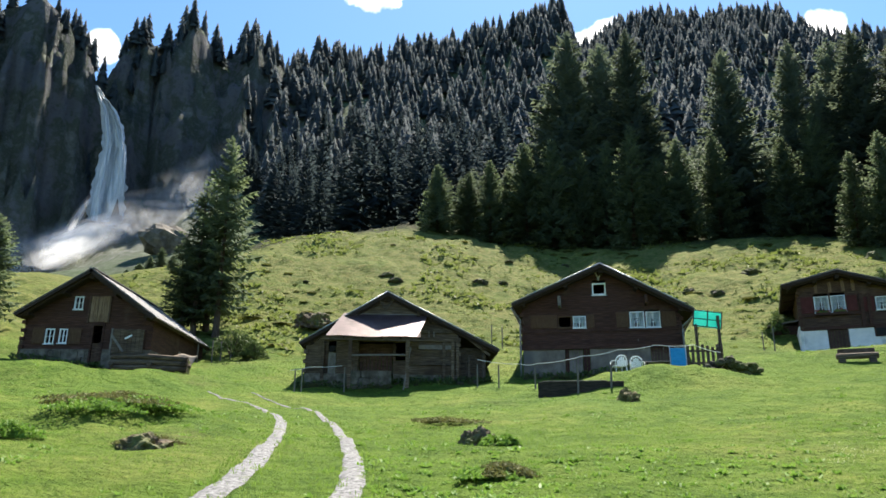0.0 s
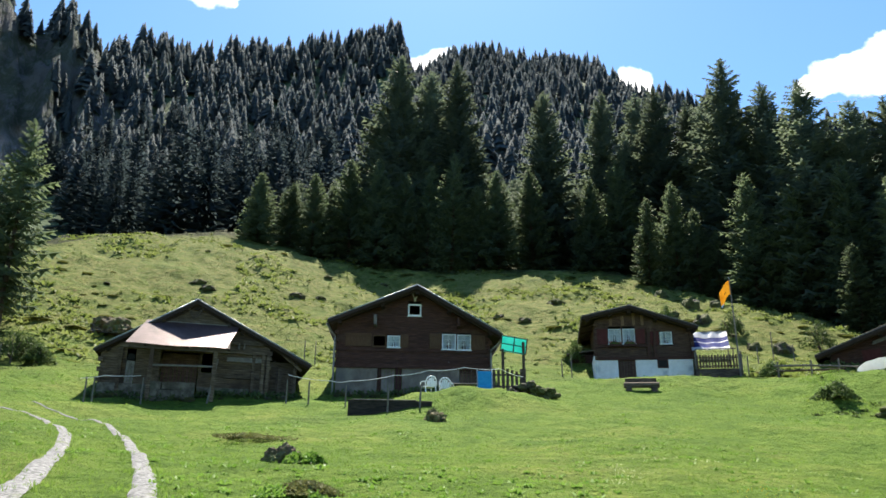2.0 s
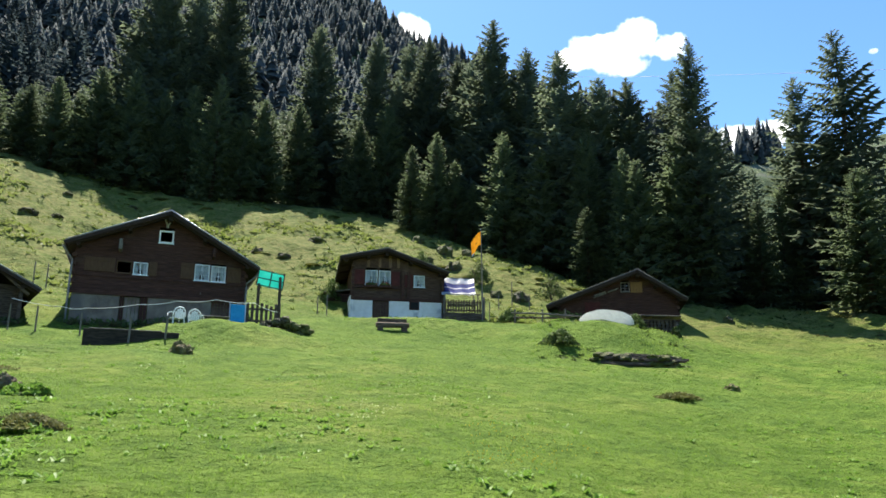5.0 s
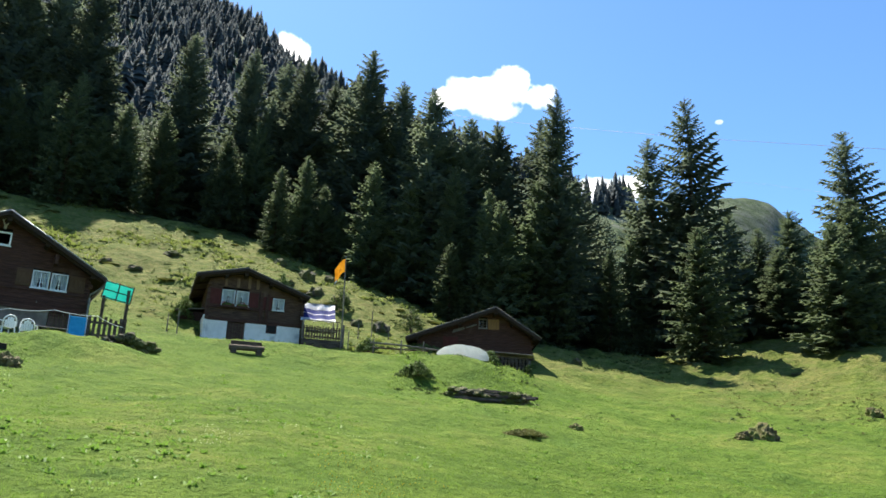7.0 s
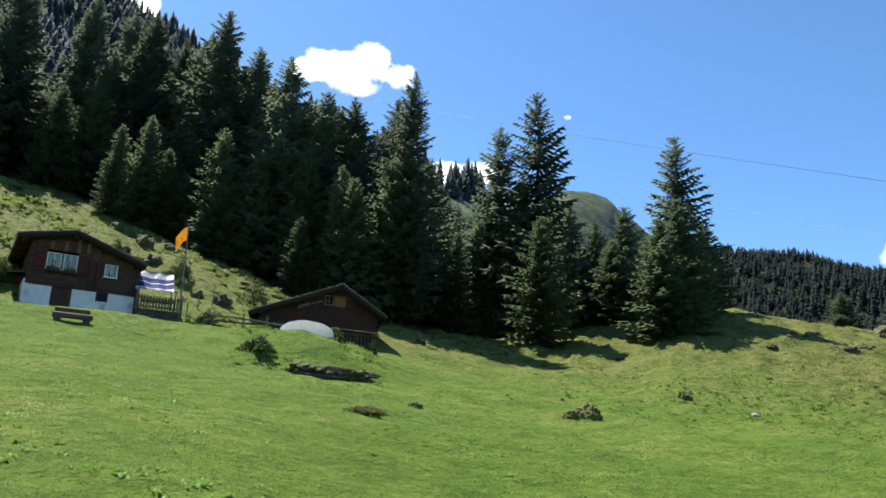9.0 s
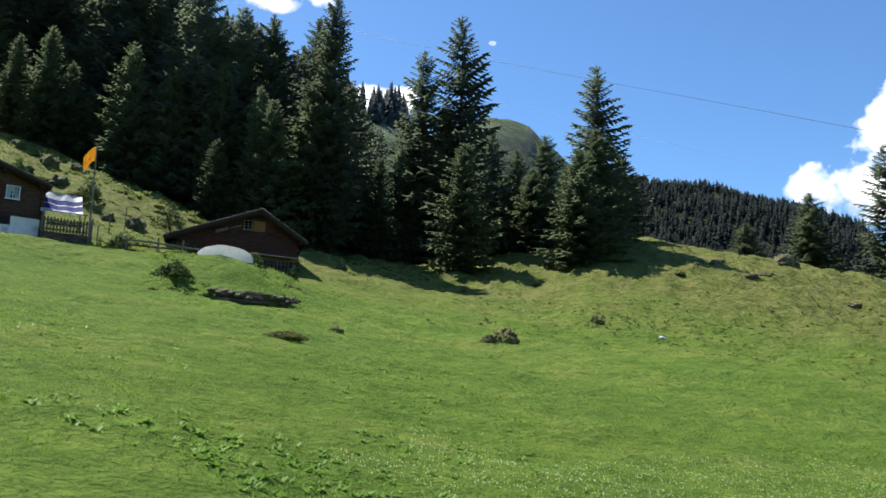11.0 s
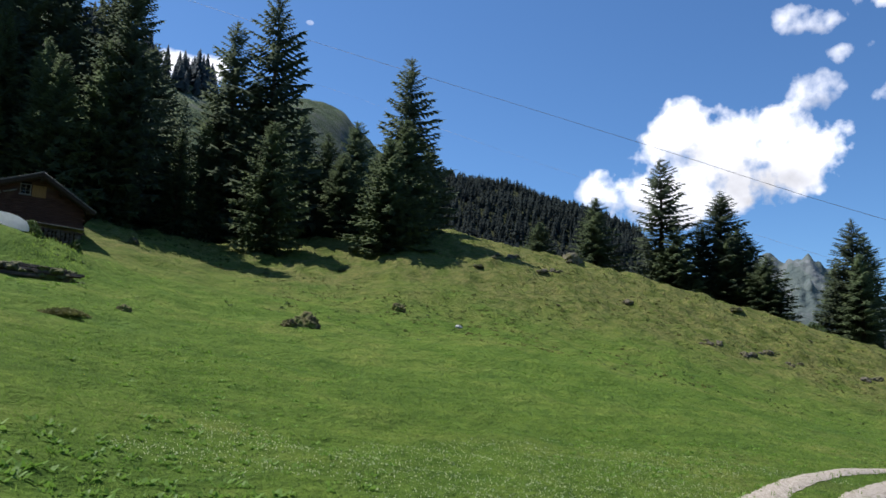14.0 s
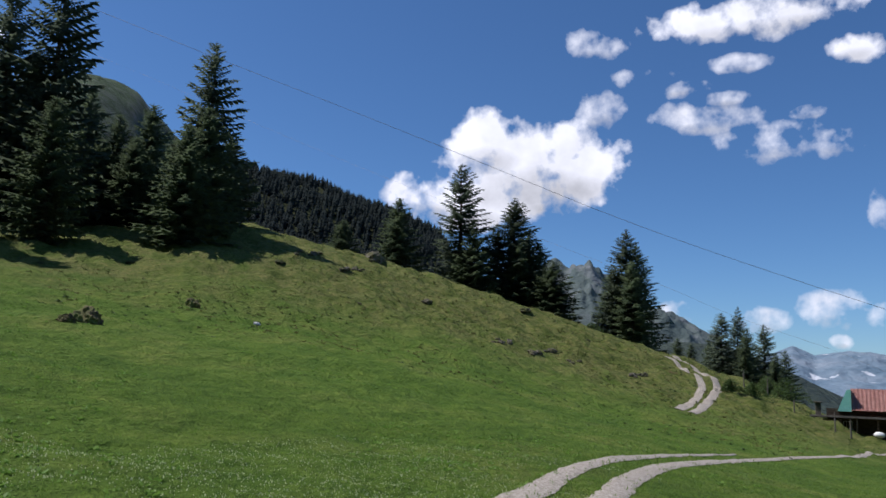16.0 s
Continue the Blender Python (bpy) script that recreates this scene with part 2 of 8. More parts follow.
M = dict(
    dark_boards=shader("dark_boards", [(0.03, 0.012, 0.0085), (0.058, 0.024, 0.016), (0.095, 0.046, 0.031)], 3.0, stretch=(0.6, 0.6, 9), bump=0.5, spots=((0.1, 0.066, 0.045), 0.9, 0.68, 0.1), vary=0.12),
    brown_boards=shader("brown_boards", [(0.035, 0.018, 0.011), (0.075, 0.04, 0.026), (0.13, 0.078, 0.05)], 3.0, stretch=(0.6, 0.6, 9), bump=0.5, spots=((0.15, 0.1, 0.07), 0.8, 0.66, 0.1), vary=0.12),
    grey_boards=shader("grey_boards", [(0.042, 0.026, 0.016), (0.1, 0.068, 0.043), (0.18, 0.132, 0.092)], 3.0, stretch=(0.6, 0.6, 8), bump=0.6, spots=((0.05, 0.03, 0.02), 0.9, 0.6, 0.1), vary=0.2),
    tan_boards=shader("tan_boards", [(0.1, 0.055, 0.03), (0.19, 0.115, 0.068), (0.28, 0.18, 0.11)], 4.0, stretch=(8, 8, 0.6), bump=0.5, vary=0.15),
    shutter=shader("shutter_wood", [(0.07, 0.035, 0.018), (0.11, 0.06, 0.032)], 4.0, stretch=(6, 6, 0.8), bump=0.3),
    red_shutter=shader("red_shutter_paint", [(0.07, 0.016, 0.014), (0.1, 0.026, 0.022)], 4.0, bump=0.2),
    roof_under=shader("roof_timber", [(0.02, 0.012, 0.009), (0.05, 0.03, 0.02)], 3.0, stretch=(6, 0.6, 6), bump=0.4),
    shingle=shader("roof_shingle", [(0.085, 0.0808, 0.0808), (0.145, 0.14, 0.136), (0.212, 0.204, 0.196)], 5.0, bump=0.5, rough=0.75, vary=0.2),
    edge_wood=shader("verge_wood", [(0.12, 0.1, 0.085), (0.24, 0.21, 0.18)], 5.0, bump=0.4),
    stone=shader("field_stone", [(0.0638, 0.0527, 0.0399), (0.123, 0.104, 0.0808), (0.208, 0.178, 0.143)], 3.0, bump=0.8, bump_dist=0.05, spots=((0.0595, 0.068, 0.0425), 1.2, 0.62, 0.08)),
    plaster=shader("grey_plaster", [(0.13, 0.1, 0.078), (0.178, 0.145, 0.115), (0.235, 0.2, 0.16)], 1.6, bump=0.3, spots=((0.12, 0.11, 0.1), 0.7, 0.62, 0.1)),
    white_wall=shader("white_render", [(0.7, 0.66, 0.6), (0.84, 0.8, 0.74)], 2.0, bump=0.25, spots=((0.5, 0.48, 0.45), 1.1, 0.68, 0.06)),
    white_paint=shader("white_paint", [(0.72, 0.72, 0.7), (0.82, 0.82, 0.8)], 6.0, bump=0.1, rough=0.5),
    curtain=shader("white_curtain", [(0.6, 0.6, 0.6), (0.78, 0.78, 0.78)], 5.0, stretch=(12, 12, 0.5), bump=0.3),
    # near-black colour that stands in for the shade inside small openings
    opening_shade=shader("painted_opening_shade", [(0.012, 0.011, 0.01), (0.02, 0.018, 0.016)], 3.0, bump=0),
    zinc=shader("dull_zinc", [(0.16, 0.155, 0.15), (0.26, 0.25, 0.24)], 4.0, rough=0.6, metal=0.2, bump=0.1),
    tin=shader("weathered_tin", [(0.42, 0.42, 0.43), (0.6, 0.6, 0.6)], 3.0, rough=0.35, metal=0.85, bump=0.2, bump_scale=9),
    canopy_tin=shader("canopy_tin", [(0.15, 0.09, 0.086), (0.21, 0.135, 0.128)], 3.0, rough=0.4, metal=0.35, bump=0.02, spots=((0.1, 0.06, 0.056), 1.0, 0.66, 0.06)),
    ochre_boards=shader("ochre_boards", [(0.2, 0.1, 0.035), (0.3, 0.16, 0.06)], 4.0, stretch=(8, 8, 0.6), bump=0.4),
    red_tin=shader("red_roof_sheet", [(0.42, 0.2, 0.16), (0.54, 0.29, 0.24)], 3.0, rough=0.55, bump=0.2),
    bark=shader("spruce_bark", [(0.05, 0.035, 0.026), (0.12, 0.09, 0.07)], 5.0, stretch=(3, 3, 0.7), bump=0.8, bump_dist=0.04),
    needles=shader("spruce_needles", [(0.079, 0.1, 0.0732), (0.118, 0.147, 0.0963), (0.155, 0.187, 0.111)], 1.2, detail=5, rough=0.65, bump=0, vary=0.3, translucent=0.48),
    young_needles=shader("young_spruce_needles", [(0.0765, 0.104, 0.0612), (0.117, 0.153, 0.0828), (0.153, 0.191, 0.0945)], 1.2, detail=5, rough=0.65, bump=0, vary=0.25, translucent=0.48),
    leaves=shader("shrub_leaves", [(0.055, 0.09, 0.026), (0.115, 0.165, 0.05)], 2.0, rough=0.6, bump=0, vary=0.25, translucent=0.3),
    hummock=shader("hummock_turf", [(0.0689, 0.0805, 0.0201), (0.115, 0.129, 0.0287), (0.161, 0.152, 0.0488)], 1.1, detail=8, bump=0.8, bump_scale=6, bump_dist=0.1, translucent=0.35),
    dock=shader("dock_leaves", [(0.126, 0.172, 0.0344), (0.212, 0.247, 0.0749)], 0.8, rough=0.55, bump=0, translucent=0.45),
    blade=shader("grass_blades", [(0.117, 0.207, 0.0342), (0.171, 0.272, 0.045), (0.243, 0.317, 0.0854)], 0.35, detail=8, rough=0.6, bump=0, translucent=0.6, stops=(0.3, 0.7)),
    dry_weeds=shader("dry_weeds", [(0.0915, 0.106, 0.0335), (0.151, 0.151, 0.0523), (0.2, 0.206, 0.0672)], 0.6, rough=0.7, bump=0, translucent=0.25),
    weed_leaves=shader("weed_leaves", [(0.119, 0.23, 0.0319), (0.198, 0.327, 0.0595)], 0.5, rough=0.5, bump=0, translucent=0.42),
    flower=shader("white_clover_heads", [(0.588, 0.647, 0.353), (0.745, 0.784, 0.49)], 5.0, bump=0, translucent=0.5),
    buttercup=shader("yellow_flower_heads", [(0.6, 0.45, 0.04), (0.7, 0.55, 0.06)], 5.0, bump=0),
    rock=shader("grey_rock", [(0.0382, 0.0314, 0.0247), (0.0723, 0.0612, 0.0467), (0.136, 0.117, 0.0935)], 2.5, bump=1.0, bump_dist=0.15, spots=((0.085, 0.0892, 0.0255), 1.3, 0.44, 0.07)),
    light_stone=shader("light_field_stone", [(0.07, 0.058, 0.043), (0.14, 0.12, 0.092), (0.24, 0.215, 0.175)], 3.0, bump=0.9, bump_dist=0.06, spots=((0.1, 0.095, 0.04), 1.3, 0.5, 0.08)),
    pale_rock=shader("pale_limestone", [(0.383, 0.383, 0.374), (0.527, 0.527, 0.51)], 3.0, bump=0.8, bump_dist=0.05),
    earth=shader("mossy_earth", [(0.0595, 0.0442, 0.0238), (0.136, 0.106, 0.0467), (0.238, 0.187, 0.085)], 5.0, bump=1.0, bump_dist=0.06, spots=((0.119, 0.136, 0.0298), 1.6, 0.5, 0.08)),
    brown_earth=shader("red_brown_earth", [(0.05, 0.033, 0.02), (0.11, 0.076, 0.043), (0.19, 0.14, 0.08)], 5.0, bump=0.9, bump_dist=0.05, spots=((0.11, 0.12, 0.04), 1.8, 0.54, 0.08)),
    pebbles=shader("grey_pebbles", [(0.0699, 0.0688, 0.065), (0.154, 0.151, 0.147), (0.26, 0.257, 0.25)], 13.0, bump=1.0, bump_scale=40, bump_dist=0.009, spots=((0.0874, 0.109, 0.0328), 1.9, 0.68, 0.06), stops=(0.38, 0.62)),
    gravel=shader("pale_gravel", [(0.182, 0.155, 0.12), (0.346, 0.297, 0.235), (0.501, 0.444, 0.367)], 16.0, bump=0.8, bump_scale=55, bump_dist=0.01, spots=((0.137, 0.16, 0.0512), 1.6, 0.7, 0.05)),
    water=shader("falling_water", [(0.36, 0.4, 0.448), (0.68, 0.696, 0.72)], 0.2, detail=8, stretch=(3, 3, 0.25), rough=0.5, bump=0.6, bump_dist=0.6),
    cable=shader("steel_cable", [(0.02, 0.02, 0.022), (0.035, 0.035, 0.04)], 2.0, rough=0.9, bump=0),
    rope=shader("white_fence_tape", [(0.6, 0.6, 0.58), (0.78, 0.78, 0.76)], 8.0, bump=0),
    post=shader("weathered_post", [(0.1, 0.085, 0.07), (0.22, 0.19, 0.16)], 6.0, stretch=(5, 5, 0.7), bump=0.5),
    old_timber=shader("old_dark_timber", [(0.03, 0.02, 0.014), (0.075, 0.052, 0.036), (0.13, 0.1, 0.075)], 4.0, stretch=(0.7, 6, 6), bump=0.6),
    trough_timber=shader("soaked_timber", [(0.012, 0.009, 0.007), (0.03, 0.022, 0.016), (0.055, 0.04, 0.03)], 4.0, stretch=(0.7, 6, 6), bump=0.6),
    plastic=shader("white_plastic", [(0.78, 0.78, 0.79), (0.84, 0.84, 0.85)], 2.0, rough=0.35, bump=0),
    blue_cloth=shader("blue_cloth", [(0.02, 0.26, 0.52), (0.04, 0.34, 0.62)], 5.0, rough=0.8, bump=0.2, translucent=0.15),
    turquoise=shader("turquoise_sheet", [(0.11, 0.759, 0.694), (0.22, 0.897, 0.806)], 2.0, rough=0.4, bump=0, translucent=0.8),
    blue_tarp=shader("blue_tarpaulin", [(0.016, 0.026, 0.16), (0.03, 0.045, 0.25)], 2.5, rough=0.75, bump=0.4, bump_dist=0.05, translucent=0.4),
    white_tarp=shader("white_sheeting", [(0.8, 0.8, 0.79), (0.9, 0.9, 0.89)], 1.5, rough=0.35, bump=0.8, bump_dist=0.08, translucent=0.55),
    flag=shader("orange_flag_cloth", [(0.72, 0.25, 0.012), (0.85, 0.36, 0.03)], 3.0, rough=0.8, bump=0.3, translucent=0.35),
    flag_black=shader("black_flag_print", [(0.01, 0.01, 0.01), (0.02, 0.02, 0.02)], 3.0, bump=0),
    bone=shader("bleached_antler", [(0.3, 0.26, 0.2), (0.42, 0.38, 0.31)], 5.0, bump=0.3),
    black_metal=shader("dark_iron", [(0.012, 0.012, 0.012), (0.03, 0.028, 0.026)], 5.0, rough=0.5, metal=0.5, bump=0.1),
    green_paint=shader("mint_paint", [(0.26, 0.68, 0.54), (0.34, 0.76, 0.62)], 3.0, bump=0.1),
    lantern=shader("red_lantern_paint", [(0.35, 0.02, 0.015), (0.5, 0.04, 0.03)], 4.0, rough=0.5, bump=0),
)


def glass_material():
    m = bpy.data.materials.new("window_glass")
    m.use_nodes = True
    b = m.node_tree.nodes["Principled BSDF"]
    b.inputs["Base Color"].default_value = (0.9, 0.95, 0.95, 1)
    b.inputs["Roughness"].default_value, b.inputs["Transmission Weight"].default_value, b.inputs["IOR"].default_value = 0.04, 1.0, 1.1
    return m


M["glass"] = glass_material()
M["canopy_tin"].node_tree.nodes["Principled BSDF"].inputs["Specular IOR Level"].default_value = 1.0


def terrain_material():
    """Pasture, dry hillside, needle floor, scree and rock, told apart by the sheet's own attributes."""
    m = bpy.data.materials.new("alpine_ground")
    m.use_nodes = True
    n, l = m.node_tree.nodes, m.node_tree.links
    b = n["Principled BSDF"]
    tc = n.new("ShaderNodeTexCoord")

    def noise_of(scale, detail=6, rough=0.6):
        x = n.new("ShaderNodeTexNoise")
        x.inputs["Scale"].default_value, x.inputs["Detail"].default_value, x.inputs["Roughness"].default_value = scale, detail, rough
        l.new(tc.outputs["Object"], x.inputs["Vector"])
        return x.outputs["Fac"]

    def ramp(fac, stops):
        r = n.new("ShaderNodeValToRGB")
        el = r.color_ramp.elements
        el[0].position, el[1].position = stops[0][0], stops[-1][0]
        el[0].color, el[1].color = (*stops[0][1], 1), (*stops[-1][1], 1)
        for p, c in stops[1:-1]:
            el.new(p).color = (*c, 1)
        l.new(fac, r.inputs[0])
        return r.outputs[0]

    def mixed(fac, a, c, kind="MIX"):
        x = n.new("ShaderNodeMix")
        x.data_type, x.blend_type = "RGBA", kind
        if isinstance(fac, float):
            x.inputs["Factor"].default_value = fac
        else:
            l.new(fac, x.inputs["Factor"])
        l.new(a, x.inputs[6])
        l.new(c, x.inputs[7])
        return x.outputs[2]

    def attr(name):
        x = n.new("ShaderNodeAttribute")
        x.attribute_name = name
        return x.outputs["Fac"]

    def edge(a, noise_out, width=0.25):
        """The mask a with its edge broken up by a noise."""
        s = n.new("ShaderNodeMath")
        s.operation = "ADD"
        l.new(a, s.inputs[0])
        l.new(noise_out, s.inputs[1])
        r = n.new("ShaderNodeMapRange")
        r.inputs[1].default_value, r.inputs[2].default_value = 1.0 - width, 1.0 + width
        l.new(s.outputs[0], r.inputs[0])
        return r.outputs[0]

    meadow = ramp(noise_of(0.22, 7, 0.62), [(0.3, (0.0752, 0.131, 0.0202)), (0.5, (0.104, 0.167, 0.0259)), (0.66, (0.147, 0.188, 0.0396))])
    tufts = ramp(noise_of(5.0, 5, 0.7), [(0.3, (0.52, 0.58, 0.48)), (0.5, (1.0, 1.0, 1.0)), (0.75, (1.3, 1.24, 1.2))])
    mottle = ramp(noise_of(1.1, 5, 0.65), [(0.32, (0.66, 0.75, 0.62)), (0.5, (1.0, 1.0, 1.0)), (0.68, (1.25, 1.15, 1.15))])
    tired = ramp(noise_of(0.6, 6, 0.7), [(0.4, (0.115, 0.12, 0.0344)), (0.65, (0.138, 0.115, 0.0574))])
    spent = n.new("ShaderNodeMapRange")
    spent.inputs[1].default_value, spent.inputs[2].default_value, spent.inputs[4].default_value = 0.58, 0.72, 0.55
    l.new(noise_of(0.17, 7, 0.72), spent.inputs[0])
    meadow = mixed(spent.outputs[0], meadow, tired)
    lush = n.new("ShaderNodeMapRange")
    lush.inputs[1].default_value, lush.inputs[2].default_value, lush.inputs[4].default_value = 0.54, 0.7, 0.4
    l.new(noise_of(0.31, 6, 0.7), lush.inputs[0])
    meadow = mixed(lush.outputs[0], meadow, ramp(noise_of(2.4, 5, 0.7), [(0.35, (0.05, 0.11, 0.026)), (0.65, (0.085, 0.165, 0.036))]))
    meadow = mixed(0.85, mixed(0.9, meadow, mottle, "MULTIPLY"), tufts, "MULTIPLY")
    dry = ramp(noise_of(0.45, 8, 0.7), [(0.32, (0.0572, 0.0792, 0.0181)), (0.44, (0.109, 0.132, 0.0301)), (0.53, (0.16, 0.162, 0.0543)), (0.6, (0.102, 0.136, 0.0271)), (0.7, (0.121, 0.099, 0.0422))])
    dry = mixed(0.85, mixed(1.0, dry, mottle, "MULTIPLY"), tufts, "MULTIPLY")
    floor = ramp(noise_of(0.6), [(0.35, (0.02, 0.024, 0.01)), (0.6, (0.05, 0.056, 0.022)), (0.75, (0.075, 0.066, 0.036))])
    # green of the far slopes, paled towards grey to put distance haze into it
    green = ramp(noise_of(0.05, 8, 0.7), [(0.35, (0.0488, 0.0675, 0.0375)), (0.52, (0.075, 0.105, 0.0525)), (0.66, (0.128, 0.143, 0.105))])
    rock = ramp(noise_of(0.06, 9, 0.72), [(0.3, (0.105, 0.105, 0.112)), (0.44, (0.188, 0.188, 0.191)), (0.54, (0.0975, 0.116, 0.0825)), (0.7, (0.3, 0.296, 0.292))])
    scree = ramp(noise_of(0.5, 8, 0.75), [(0.35, (0.075, 0.09, 0.0375)), (0.52, (0.165, 0.165, 0.143)), (0.66, (0.315, 0.307, 0.3))])
    coarse, small = noise_of(0.3, 6, 0.65), noise_of(1.3, 6, 0.7)
    c = mixed(edge(attr("dry"), coarse, 0.25), meadow, dry)
    c = mixed(edge(attr("alp"), coarse, 0.25), c, green)
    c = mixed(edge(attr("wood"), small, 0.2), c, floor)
    c = mixed(edge(attr("scree"), coarse, 0.3), c, scree)
    c = mixed(edge(attr("crag"), noise_of(0.08, 8, 0.75), 0.2), c, rock)
    c = mixed(edge(attr("bare"), small, 0.25), c, ramp(noise_of(3.0), [(0.35, (0.06, 0.04, 0.025)), (0.65, (0.15, 0.11, 0.07))]))
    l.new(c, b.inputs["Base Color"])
    b.inputs["Roughness"].default_value = 0.9
    b.inputs["Specular IOR Level"].default_value = 0.06
    bump = n.new("ShaderNodeBump")
    bump.inputs["Strength"].default_value, bump.inputs["Distance"].default_value = 0.9, 0.12
    l.new(noise_of(7.0, 6, 0.75), bump.inputs["Height"])
    bump2 = n.new("ShaderNodeBump")
    bump2.inputs["Strength"].default_value, bump2.inputs["Distance"].default_value = 0.8, 0.7
    l.new(noise_of(0.9, 5, 0.7), bump2.inputs["Height"])
    l.new(bump.outputs[0], bump2.inputs["Normal"])
    crags = n.new("ShaderNodeMath")
    crags.operation = "MULTIPLY"
    l.new(noise_of(0.16, 8, 0.75), crags.inputs[0])
    l.new(attr("crag"), crags.inputs[1])
    bump3 = n.new("ShaderNodeBump")
    bump3.inputs["Strength"].default_value, bump3.inputs["Distance"].default_value = 1.0, 9.0
    l.new(crags.outputs[0], bump3.inputs["Height"])
    l.new(bump2.outputs[0], bump3.inputs["Normal"])
    l.new(bump3.outputs[0], b.inputs["Normal"])
    return m


M["ground"] = terrain_material()

# ---- the lie of the land ----
def lattice(x, y, seed):
    h = np.sin(x * 127.1 + y * 311.7 + seed * 74.7) * 43758.5453
    return h - np.floor(h)


def vnoise(x, y, seed=0.0):
    xi, yi = np.floor(x), np.floor(y)
    u, v = x - xi, y - yi
    u, v = u * u * (3 - 2 * u), v * v * (3 - 2 * v)
    a, b = lattice(xi, yi, seed), lattice(xi + 1, yi, seed)
    c, d = lattice(xi, yi + 1, seed), lattice(xi + 1, yi + 1, seed)
    return (a + (b - a) * u) * (1 - v) + (c + (d - c) * u) * v - 0.5


def fbm(x, y, octaves=4, seed=0.0, gain=0.5):
    total, amp, f = 0.0, 1.0, 1.0
    for k in range(octaves):
        total = total + amp * vnoise(x * f, y * f, seed + k * 3.1)
        amp, f = amp * gain, f * 2.03
    return total


def hermite(xs, ys, x):
    """A smooth curve without overshoot through the knots xs, ys (last axis), at x."""
    h = np.diff(xs, axis=-1)
    s = np.diff(ys, axis=-1) / h
    prod = s[..., :-1] * s[..., 1:]
    inner = np.where(prod > 0, 2 * prod / np.where(np.abs(s[..., :-1] + s[..., 1:]) < 1e-9, 1, s[..., :-1] + s[..., 1:]), 0.0)
    m = np.concatenate([s[..., :1], inner, s[..., -1:]], axis=-1)
    out = np.zeros(np.shape(x))
    for k in range(xs.shape[-1] - 1):
        x0, x1 = xs[..., k], xs[..., k + 1]
        inside = (x >= x0) & ((x < x1) | (k == xs.shape[-1] - 2))
        w = x1 - x0
        t = np.clip((x - x0) / w, 0, 1)
        v = ((2 * t**3 - 3 * t**2 + 1) * ys[..., k] + (t**3 - 2 * t**2 + t) * w * m[..., k]
             + (3 * t**2 - 2 * t**3) * ys[..., k + 1] + (t**3 - t**2) * w * m[..., k + 1])
        out = np.where(inside, v, out)
    return out


COMPASS = np.arange(-180, 541, 0.2)
ROUND = {}


def round_about(az, knots, values):
    """A quantity that changes with the compass direction, smooth from knot to knot and closed round the circle."""
    k = np.array(knots, float)
    v = np.array(values, float)
    key = (tuple(knots), tuple(values))
    if key not in ROUND:
        k3 = np.concatenate([k - 360, k, k + 360])
        v3 = np.concatenate([v, v, v])
        ROUND[key] = hermite(k3, v3, COMPASS)
    return np.interp(np.asarray(az, float), COMPASS, ROUND[key])


# the meadow's height 10 m and 38 m off, by direction
NEAR_AZ = [-60, -30, 0, 30, 60, 91, 120, 180, 240]
NEAR_Z10 = [0.9, 1.35, 1.4, 1.3, 0.45, -0.05, -0.5, -1.4, -0.6]
MID_AZ = [-60, -29, -10, 0, 12, 28, 45, 60, 72, 90, 105, 120, 180, 240]
MID_Z38 = [5.6, 6.3, 6.3, 6.5, 6.7, 6.8, 5.7, 4.3, 3.4, 1.7, -0.5, -2.0, -6.0, -2.5]
# the brow above it or the edge of the wood, then the mountain side behind: valley floor, foot of the cliffs, skyline
LAND_AZ = [-60, -35, -29, -26, -22, -14, -8, -1.7, 9, 19, 27, 31, 40, 48, 57, 66, 75, 84, 90, 93, 107, 120, 180, 240]
BROW_D = [80, 88, 90, 85, 75, 80, 86, 88, 86, 82, 82, 79, 68, 61, 72, 82, 90, 88, 90, 90, 85, 75, 80, 80]
BROW_Z = [14, 20, 22, 20.5, 19.3, 24.9, 28.6, 30.4, 27, 26, 25, 23, 16, 11.5, 12.2, 14.6, 17.6, 14.6, 12.3, 11, 4.5, -2.5, -12, -8]
VALE_Z = [40, 40, 42, 44, 48, 55, 62, 66, 66, 66, 62, 58, 48, 40, 32, 28, 12, 6, 4, 2, -6, -10, -20, -15]
FOOT_D = [300, 320, 325, 330, 330, 330, 330, 330, 330, 330, 330, 320, 300, 300, 300, 400, 600, 600, 600, 600, 300, 300, 300, 300]
FOOT_Z = [95, 72, 82, 95, 108, 140, 155, 160, 165, 160, 150, 140, 115, 98, 78, 100, 90, 70, 55, 10, -20, -25, -30, 0]
